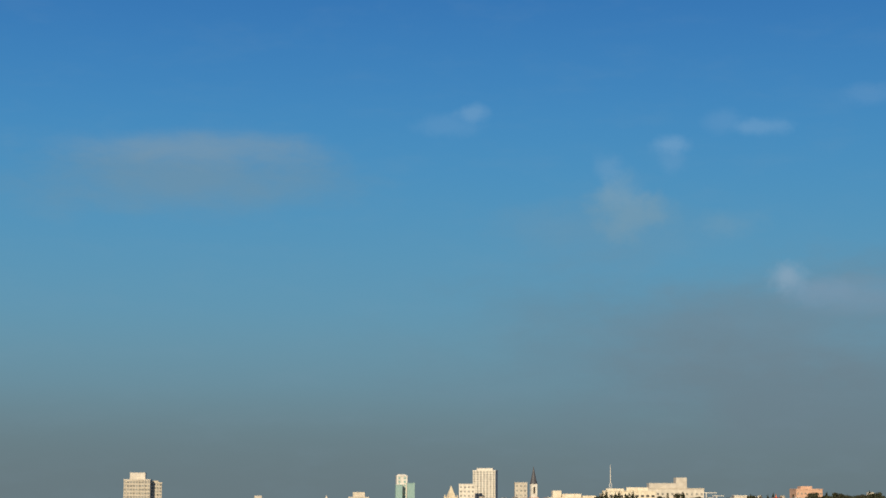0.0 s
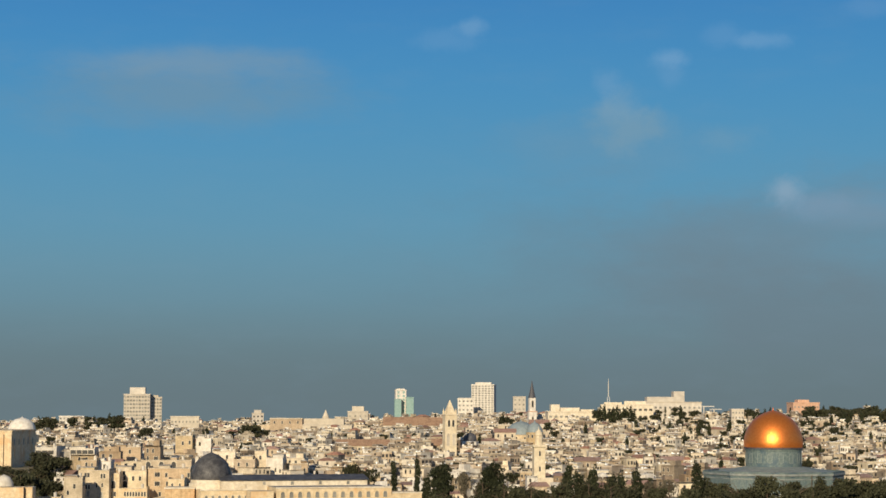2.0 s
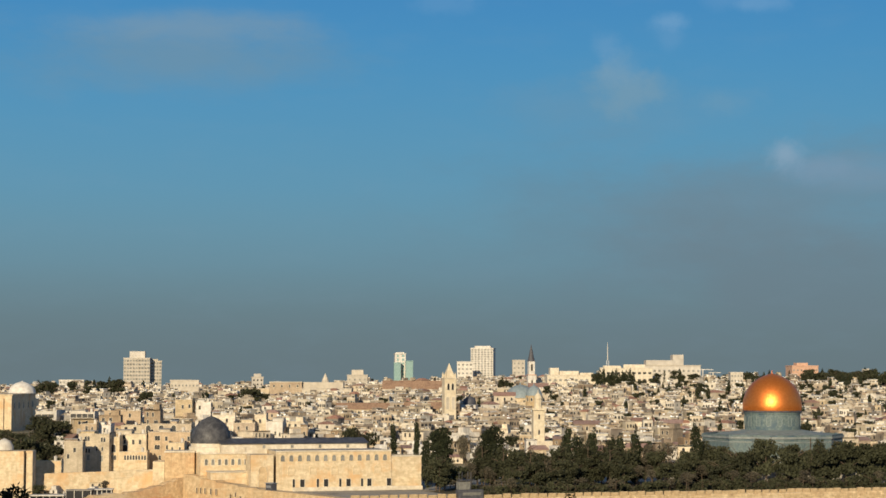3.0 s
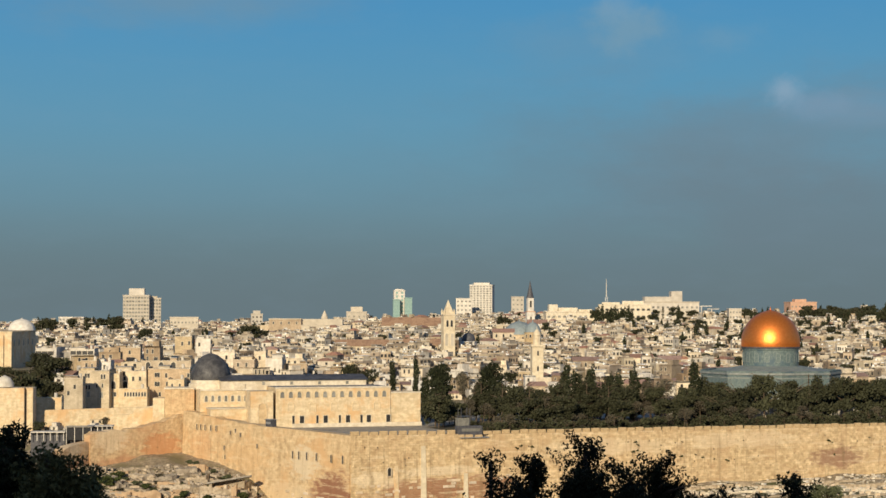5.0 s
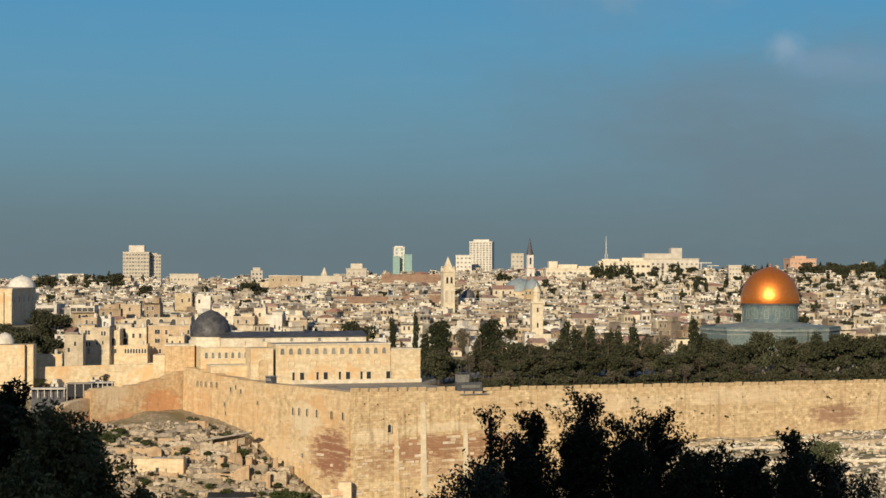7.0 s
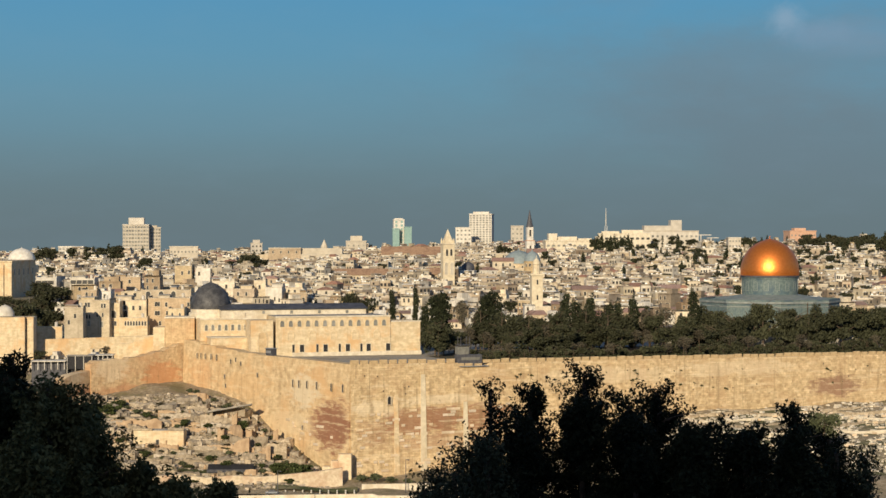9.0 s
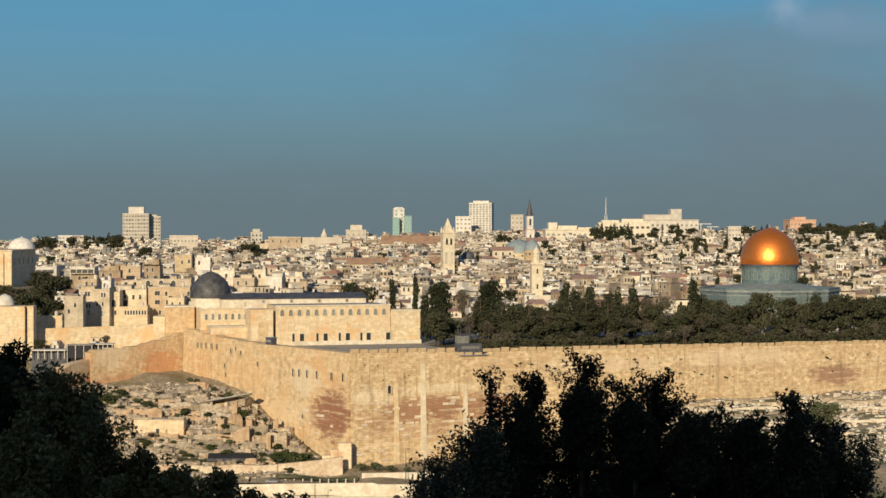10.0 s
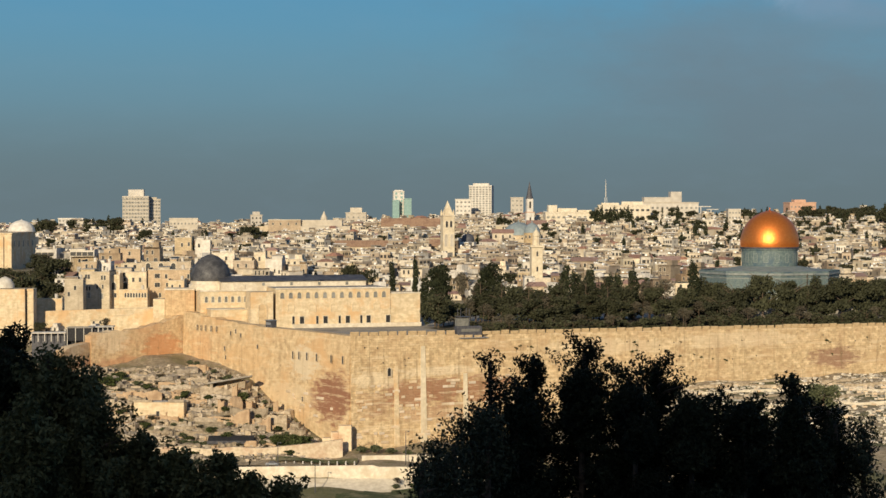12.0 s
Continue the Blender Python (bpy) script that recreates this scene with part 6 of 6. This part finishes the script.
for i in range(105):
    y = dig.uniform(582, 634)
    x = dig.uniform(-124, -42)
    if y < 588 + (-32 - x) * 1.17:
        tagged(part("rock_ledge", ledge(dig.uniform(3, 9), dig.uniform(1.5, 4), dig.uniform(0.6, 2.0), i), RUBBLE, at=pose(x, y, float(height_at(x, y)) + 0.3, dig.uniform(-4, 6), dig.uniform(-7, 7), dig.uniform(-35, 35))),
               "broken slab of tan bedrock on the slope", "rock", "bedrock slabs")
hutx = thing("stone_hut", "low flat-roofed stone hut with one dark doorway", "hut", pose(-89.35, 602, -26.2, 0, 0, -4))
part("wall", box(-8, 8, 0, 5, -2, 5.4, 0.15), MOSQUE, hutx)
part("parapet", box(-8.1, -2.0, -0.1, 0.5, 5.4, 6.1, 0.1), RUBBLE, hutx)
part("parapet", box(3.0, 8.1, -0.1, 0.5, 5.4, 6.3, 0.1), RUBBLE, hutx)
part("roof", box(-7.7, 7.7, 0.6, 4.8, 5.42, 5.6, 0.05), ROOF, hutx)
part("doorway", window_mesh(1.0, 2.2, False, 0.1, 0.1), (PALE, DARK), hutx, at=pose(-0.3, 0, 0.4))
sl = thing("shelter", "leaning grey slab roof over an excavated pit", "shelter", pose(-68.97, 618, float(height_at(-69, 618)) + 0.4, 0, 0, 0))
part("slab", box(-6.5, 8.0, -3, 3, 3.0, 3.5, 0.08), PAVING, sl, "sloping grey slab", pose(0, 0, 0, -8, -9, 8))
part("support_wall", box(-6, 5, 1.5, 2.5, -4, 3.2, 0.1), RUBBLE, sl)
part("support_wall", box(-6, -5, -2.5, 2.5, -4, 2.4, 0.1), RUBBLE, sl)
for x, y, wd, top in ((-63.39, 598, 5.8, -20.93), (-55.12, 598, 2.6, -21.63), (-70.08, 604, 2.0, -18.69), (-66.5, 611, 1.6, -16.5), (-57.5, 607, 1.8, -17.6), (-53.5, 612, 1.6, -18.0), (-61.5, 606.5, 2.0, -18.4)):
    g = float(height_at(x, y))
    pr = ragged(wd, min(top - g, 4.5), 2.2, int(x * 10))
    tagged(part("masonry_pier", pr, RED_PIER, at=pose(x, y, g, 0, 0, dig.uniform(-10, 10))), "upright stub of reddish masonry among the ruins", "ruin", "masonry piers")
# One black sheet stands for both the tarpaulin and the trench's shadow.
tp = thing("pit_cover", "dark tarpaulin over a square pit, taking in the trench shadow", "tarpaulin", pose(-65.1, 588, float(height_at(-65, 588)) + 1.6, 14, 0, 3))
part("sheet", box(-7, 7, -2.4, 2.4, 0, 0.15, 0.04), TARP, tp)
part("edge_beam", box(-7.2, 7.2, -2.6, -2.4, -0.8, 0.2, 0.03), SLATE, tp)

rampart("wall_terrace", "low ragged terrace wall of tan rubble", (-87.49, 578.0), (-30.4, 580.0), -40, [(0, -32.2), (8, -31.6), (16, -32.6), (24, -32.0), (33, -32.4), (44, -31.4), (50, -30.8), (57, -29.8)], ASHLAR, thick=1.6)
bm = bmesh.new()
for x0, x1, top in ((0.0, 2.6, -30.2), (2.6, 4.9, -28.4), (4.9, 9.0, -26.4)):
    add_box(bm, x0, x1 - 0.02, 0, 3.0, -40, top, 0.12)
tagged(part("wall_pier", bm, ASHLAR, at=pose(-37.0, 586.5, 0, 0, 0, -2.5)), "stepped stone pier ending the terrace wall", "wall", kind="structure")
rampart("wall_road", "pale retaining wall below the road", (-66.06, 557.0), (14.83, 557.0), -48, [(0, -35.2), (28, -34.8), (46, -34.6), (47, -35.1), (81, -35.0)], PALE, thick=0.7)
bm = bmesh.new()
rows_ = [[bm.verts.new((x, y, z)) for x in np.linspace(-75, 16, 30)] for y, z in ((556.8, -38.4), (553, -39.7), (548.5, -41.2), (548.4, -45))]
for a, b in zip(rows_, rows_[1:]):
    for i in range(29):
        bm.faces.new([a[i], b[i], b[i + 1], a[i + 1]])
tagged(part("pavement_apron", bm, PALE), "pale stone apron below the retaining wall", "pavement", kind="structure")
rampart("wall_verge", "low pale wall between road and rampart", (-24.34, 574.0), (16.28, 576.0), -42, [(0, -34.0), (20, -33.8), (42, -33.6)], PALE, thick=0.8)

bm = bmesh.new()
lane = [[bm.verts.new((x, y, -36.05)) for x in np.linspace(-90, 40, 20)] for y in (560.0, 567.5)]
for i in range(19):
    bm.faces.new([lane[0][i], lane[0][i + 1], lane[1][i + 1], lane[1][i]])
bmesh.ops.solidify(bm, geom=bm.faces[:], thickness=0.5)
tagged(part("road", bm, ASPHALT), "narrow grey asphalt road along the valley side", "road", kind="structure")
gx = np.linspace(-30.0, 14.0, 24)
gy = np.linspace(500, 549, 14)
bm = bmesh.new()
vs = [[bm.verts.new((x, y, float(height_at(x, y)) + 1.35)) for x in gx] for y in gy]
for j in range(13):
    for i in range(23):
        if not (j > 9 and i < (j - 9) * 4):
            bm.faces.new([vs[j][i], vs[j][i + 1], vs[j + 1][i + 1], vs[j + 1][i]])
tagged(part("lawn", bm, LAWN), "patch of green grass below the road", "grass", kind="structure")
bm = bmesh.new()
strip = [[bm.verts.new((x, y, float(height_at(x, y)) + 0.5 + 0.12 * (y - 569))) for x in np.linspace(-50, -25.5, 12)] for y in (569.6, 571.5, 573.5)]
for a, b in zip(strip, strip[1:]):
    for i in range(11):
        bm.faces.new([a[i], a[i + 1], b[i + 1], b[i]])
tagged(part("lawn_verge", bm, LAWN), "narrow strip of grass beside the road", "grass", kind="structure")
bollard = thing("bollard", "short white roadside bollard", "bollard", pose(-46.71, 568.5, -36.0), "bollards along the road")
tagged(bollard, "short white painted roadside bollard post")
part("post", lathe([(0.22, -0.3), (0.22, 0.9), (0.15, 1.05), (0, 1.1)], 10), HOUSE_WHITE, bollard)
part("collar", lathe([(0.25, 0.6), (0.25, 0.75)], 10), STEEL, bollard)
for i in range(1, 9):
    copy_thing(bollard, pose(-46.71 + 2.55 * i, 568.5, -36.0))
auto = thing("car", "small silver car parked by the road", "car", pose(-50.5, 566, -36.0))
tagged(auto, "small silver car parked beside the road")
bm = box(-2.0, 2.0, -0.85, 0.85, 0.35, 0.95, 0.15)
part("body", bm, CAR_PAINT, auto)
bm = bmesh.new()
vs = [bm.verts.new(p) for p in ((-1.2, -0.75, 0.95), (1.3, -0.75, 0.95), (1.3, 0.75, 0.95), (-1.2, 0.75, 0.95), (-0.7, -0.62, 1.45), (0.8, -0.62, 1.45), (0.8, 0.62, 1.45), (-0.7, 0.62, 1.45))]
for f in ((0, 1, 5, 4), (1, 2, 6, 5), (2, 3, 7, 6), (3, 0, 4, 7), (4, 5, 6, 7)):
    bm.faces.new([vs[i] for i in f])
part("cabin", bm, SLATE, auto, "dark glazed cabin")
wheel = mesh_of("wheel", lathe([(0, -0.1), (0.32, -0.1), (0.32, 0.1), (0, 0.1)], 14), SLATE)
for x in (-1.25, 1.25):
    for y in (-0.8, 0.8):
        part("wheel", wheel, None, auto, at=pose(x, y, 0.32, 90, 0, 0))
for x, y, h in ((-11.12, 572, 9.5), (-48.58, 563, 7.5), (-36.43, 545, 8.0)):
    lp = thing("street_lamp", "slim dark street lamp post beside the road", "lamp", pose(x, y, float(height_at(x, y))), "street lamps")
    part("pole", lathe([(0.16, -0.5), (0.12, h * 0.5), (0.08, h)], 8), SLATE, lp)
    part("arm", box(-0.05, 0.9, -0.05, 0.05, h - 0.1, h), SLATE, lp)
    part("lantern", box(0.5, 1.1, -0.16, 0.16, h - 0.32, h - 0.1, 0.05), SLATE, lp)

# ---- shrubs ----
bush_a = tree_pattern("bush", "rounded green bush on the slope", "bush", "bushes of the slope", 2.6, 2.4, 0.12, round_blobs(2.6, 2.4, 31, 8, 0.3), 900, 0.24, SHRUB, 31)
tagged(bush_a, "rounded green bush on the stony slope")
bush_b = tree_pattern("bush", "grey-green scrubby bush on the stony slope", "bush", "bushes of the slope", 1.8, 2.0, 0.1, round_blobs(1.8, 2.0, 32, 7, 0.3), 700, 0.2, OLIVE, 32)
# Dark leaf colour that also stands for the shadows between the stones.
SCRUB_SHADE = leaf_material("dark_scrub", (0.025, 0.024, 0.014), (0.07, 0.062, 0.038))
scrub = tree_pattern("bush", "low dark thorny scrub, also standing for shade between the stones", "bush", "bushes of the slope", 1.3, 2.2, 0.08, round_blobs(1.3, 2.2, 33, 8, 0.2), 600, 0.2, SCRUB_SHADE, 33)
for kind, x, y, s in ((bush_a, -48.47, 590, 1.6), (bush_a, -44.33, 588, 1.9), (bush_a, -41.38, 588, 1.3), (bush_b, -24.68, 582, 1.5), (bush_b, -20.43, 583, 1.7), (bush_b, -16.17, 584, 1.3), (bush_b, -11.01, 584, 1.2),
                      (bush_b, -85.25, 645, 1.1), (bush_b, -82.94, 645, 1.0), (bush_b, -76.14, 636, 1.0), (bush_b, -71.43, 630, 0.9), (bush_a, -63.8, 612, 1.2), (bush_a, -57.63, 604, 1.2), (bush_a, -111.55, 622, 1.5), (bush_a, -107.54, 620, 1.6), (bush_b, -112.46, 612, 1.5),
                      (bush_a, -7.91, 548, 0.9), (bush_b, -13.63, 551, 1.0)):
    plant(kind, x, y, float(height_at(x, y)), s, 1.0, s * 5)
for k in range(9):
    plant(bush_b, -84.0 + 1.6 * k, 586.5 + 0.3 * (k % 3), float(height_at(-84.0 + 1.6 * k, 586.5)), 0.9 + 0.15 * (k % 2), 1.0, k)
for k in range(13):
    gx_, gy_ = -51.5 + 0.85 * k, 588.0 + 1.1 * (k % 3)
    plant(bush_a, gx_, gy_, float(height_at(gx_, gy_)) + 0.5 * (k % 3), 1.2 + 0.25 * (k % 2), 0.9, k * 2)
# The dark scrub among these fills in for shaded gaps as well as plants.
for i in range(260):
    y = dig.uniform(577, 632)
    x = dig.uniform(-125, -40)
    if y < 590 + (-33 - x) * 1.17:
        plant(dig.choice((bush_a, bush_b, bush_b, scrub, scrub, scrub)), x, y, float(height_at(x, y)), dig.uniform(0.45, 1.15), 1.0, dig.uniform(0, 6))
plant(cyp_b, -1.93, 546, float(height_at(-2, 546)), 0.55, 0.85)
plant(bare, -13.0, 552, float(height_at(-13, 552)), 0.6, 0.7)
caper = tree_pattern("caper_bush", "small dark bush rooted in the rampart stones", "bush", "bushes on the rampart", 1.0, 0.9, 0.05, round_blobs(1.0, 0.9, 41, 5, 0.3), 260, 0.14, SHRUB, 41)
for i in range(26):
    x, z = dig.uniform(46, 235), dig.uniform(-12, -4)
    m = east_at @ pose(x, -0.45, z)
    plant(caper, m.translation.x, m.translation.y, m.translation.z, dig.uniform(0.4, 1.1), 1.0, i)

# ---- graves below the eastern rampart ----
head = thing("grave", "weathered pale stone grave slab on the slope", "grave", pose(0, 0, 0), "graves of the slope")
part("slab", add_box(bmesh.new(), -1.0, 1.0, -0.45, 0.45, -0.4, 0.5, 0.06), ASHLAR, head)
part("headstone", add_box(bmesh.new(), -1.15, -0.9, -0.4, 0.4, -0.3, 1.0, 0.05), PALE, head)
first = True
for i in range(260):
    row, y = i % 13, 0
    x = 62 + 112 * dig.random()
    y = 572 + 4.6 * row + dig.uniform(-0.5, 0.5) + 0.1 * (x - 60)
    m = pose(x, y, float(height_at(x, y)) + 0.3, 0, 0, dig.choice((0, 0, 90)) + dig.uniform(-12, 12)) @ Matrix.Diagonal((dig.uniform(0.7, 1.2), 1, dig.uniform(0.6, 1.4), 1))
    if first:
        head.matrix_basis, first = m, False
    else:
        copy_thing(head, m)
stones("grave_field", "weathered tumbled grave slabs crowding the slope", 5600, (52, 190, 545, 672), 0.2, 0.8, GRAVE, 9, 0.6, lambda x, y: y < 590 + 0.425 * (x + 28))
for k, (y, z0) in enumerate(((604, 0.9), (616, 0.7), (628, 1.0), (590, 1.0), (640, 0.6))):
    a, b = (66.0, y), (180.0, y + 12.0)
    g = [(d, float(height_at(a[0] + d, y + d * 0.1)) + z0) for d in range(0, 116, 8)]
    rampart("wall_grave_terrace", "low pale terrace wall among the graves", a, b, -40, g, PALE if k in (1, 3) else RUBBLE, thick=0.7)
round_olive = tree_pattern("olive_tree", "rounded grey-green olive tree among graves", "tree", "olive trees", 10, 5.6, 0.3, round_blobs(10, 5.6, 51, 14, 0.3), 4200, 0.3, OLIVE, 51)
plant(round_olive, 111.48, 560, -20.19, 1.0, 1.0)

# ---- dark trees on the near hillside ----
def spray_crown(height, spread, seed, count, size, low=0.25, boughs=80):
    """Upswept boughs with leaf clumps along them."""
    rnd = random.Random(seed)
    blobs = []
    for i in range(boughs):
        f = low + (0.97 - low) * rnd.random() ** 0.8
        a = rnd.uniform(0, 6.283)
        reach = spread * max(1.04 - f, 0.04) * rnd.uniform(0.3, 1.25) + 0.05 * spread
        for t in (0.2, 0.4, 0.6, 0.8, 1.0):
            r = (0.12 + 0.13 * spread * (1.1 - f)) * (1.35 - 0.95 * t) * rnd.uniform(0.7, 1.2)
            blobs.append((reach * t * math.cos(a), reach * t * math.sin(a), height * f + reach * 0.75 * t + rnd.uniform(-.1, .1), r, r * 1.25))
    for i in range(14):
        f = low + (0.95 - low) * i / 13
        blobs.append((rnd.uniform(-.1, .1), rnd.uniform(-.1, .1), height * f, 0.14 + 0.3 * spread * (1.0 - f), 0.45))
    blobs.append((0, 0, height * 0.97, 0.14, 0.4))
    me = leaf_cloud(blobs, count, size, seed, 0.45, True)
    return me


def near_tree(x, y, top, spread, seed, leaf, count=26000, low=0.38, bushy=False, label="dark leafy pine on the shaded near hillside"):
    g = float(height_at(x, y))
    t = thing("hillside_tree", label, "tree", pose(x, y, g), "trees of the near hillside")
    h = top - g if bushy else (top - g) / 1.02
    part("trunk", limbs(h * 0.97, spread * 0.22, 0.16, seed, 22, low), BARK, t)
    if bushy:
        rnd = random.Random(seed)
        blobs = []
        for i in range(60):
            f = rnd.uniform(0.87 if leaf is NEAROLIVE else 0.4, 1.0)
            a, d = rnd.uniform(0, 6.283), spread * rnd.uniform(0, 1) ** 0.6 * min(1.0, 2.6 * (1.05 - f))
            q = rnd.uniform(0.22, 0.46)
            blobs.append((d * math.cos(a), d * math.sin(a), h * f - q, q, q))
        me = leaf_cloud(blobs, int(count * 1.5), 0.058, seed, 0.4)
    else:
        me = spray_crown(h, spread, seed, int(count * 1.5), 0.052, low)
    me.materials.append(leaf)
    part("crown", me, None, t)
    return t


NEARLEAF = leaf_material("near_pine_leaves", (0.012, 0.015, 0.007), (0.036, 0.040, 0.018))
NEARGREEN = leaf_material("near_green_leaves", (0.07, 0.07, 0.028), (0.17, 0.155, 0.062))
NEAROLIVE = leaf_material("near_olive_leaves", (0.03, 0.034, 0.018), (0.085, 0.09, 0.05))
for x, y, top, spread, seed, leaf, count in [
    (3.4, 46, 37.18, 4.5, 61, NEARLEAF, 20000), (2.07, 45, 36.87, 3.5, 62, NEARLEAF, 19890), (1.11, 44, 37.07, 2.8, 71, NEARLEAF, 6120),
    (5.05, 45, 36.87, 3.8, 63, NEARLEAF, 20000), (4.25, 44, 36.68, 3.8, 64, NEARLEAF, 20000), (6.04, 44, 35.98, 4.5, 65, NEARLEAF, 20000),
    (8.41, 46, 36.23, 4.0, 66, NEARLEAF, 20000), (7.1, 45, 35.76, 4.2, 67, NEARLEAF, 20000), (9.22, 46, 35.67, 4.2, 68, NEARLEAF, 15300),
    (0.65, 43, 35.67, 4.0, 69, NEAROLIVE, 4200), (-0.11, 42, 35.24, 3.0, 70, NEAROLIVE, 2400), (9.67, 44, 35.34, 2.5, 72, NEAROLIVE, 2200),
    (-7.0, 35, 37.42, 4.5, 83, NEARGREEN, 20000), (-6.2, 34, 36.65, 3.5, 84, NEARGREEN, 20000), (-5.4, 34, 36.08, 3.0, 89, NEARGREEN, 19890),
    (-4.75, 34, 35.85, 2.8, 85, NEARGREEN, 18360), (-3.99, 34, 35.75, 2.5, 86, NEARGREEN, 15300), (-3.44, 34, 35.54, 2.8, 90, NEARGREEN, 12240),
    (-2.79, 34, 35.31, 2.5, 87, NEARGREEN, 9180), (-0.46, 40, 34.94, 2.2, 94, NEAROLIVE, 900),
]:
    near_tree(x, y, top, spread, seed, leaf, count, 0.7 if leaf is NEAROLIVE else 0.38)
for x, y, top, spread, seed, leaf, count in [
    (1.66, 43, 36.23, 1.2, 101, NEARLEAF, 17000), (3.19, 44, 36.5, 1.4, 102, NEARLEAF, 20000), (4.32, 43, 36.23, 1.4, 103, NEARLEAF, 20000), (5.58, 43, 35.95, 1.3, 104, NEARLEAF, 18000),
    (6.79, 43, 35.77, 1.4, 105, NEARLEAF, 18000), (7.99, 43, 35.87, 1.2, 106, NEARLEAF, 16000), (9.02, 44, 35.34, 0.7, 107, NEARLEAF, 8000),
    (1.0, 42, 35.72, 0.9, 108, NEAROLIVE, 1500), (0.25, 41, 35.23, 0.9, 109, NEAROLIVE, 900), (-0.41, 41, 34.87, 0.5, 110, NEAROLIVE, 500),
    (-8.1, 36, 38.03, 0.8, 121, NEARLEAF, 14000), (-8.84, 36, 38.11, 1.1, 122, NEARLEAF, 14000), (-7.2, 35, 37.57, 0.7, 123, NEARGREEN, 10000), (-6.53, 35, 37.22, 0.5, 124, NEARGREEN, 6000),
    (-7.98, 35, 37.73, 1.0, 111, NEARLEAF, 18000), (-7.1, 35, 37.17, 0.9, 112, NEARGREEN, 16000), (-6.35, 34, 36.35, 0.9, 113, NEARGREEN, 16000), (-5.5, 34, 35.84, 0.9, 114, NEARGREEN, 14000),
    (-4.55, 34, 35.61, 0.9, 115, NEARGREEN, 14000), (-3.59, 34, 35.41, 0.8, 116, NEARGREEN, 12000), (-2.79, 34, 35.13, 0.6, 117, NEARGREEN, 8000), (-7.23, 33, 36.89, 1.3, 118, NEARGREEN, 18000),
]:
    near_tree(x, y, top, spread, seed, leaf, count, bushy=True, label="dark rounded leafy tree on the shaded near hillside")
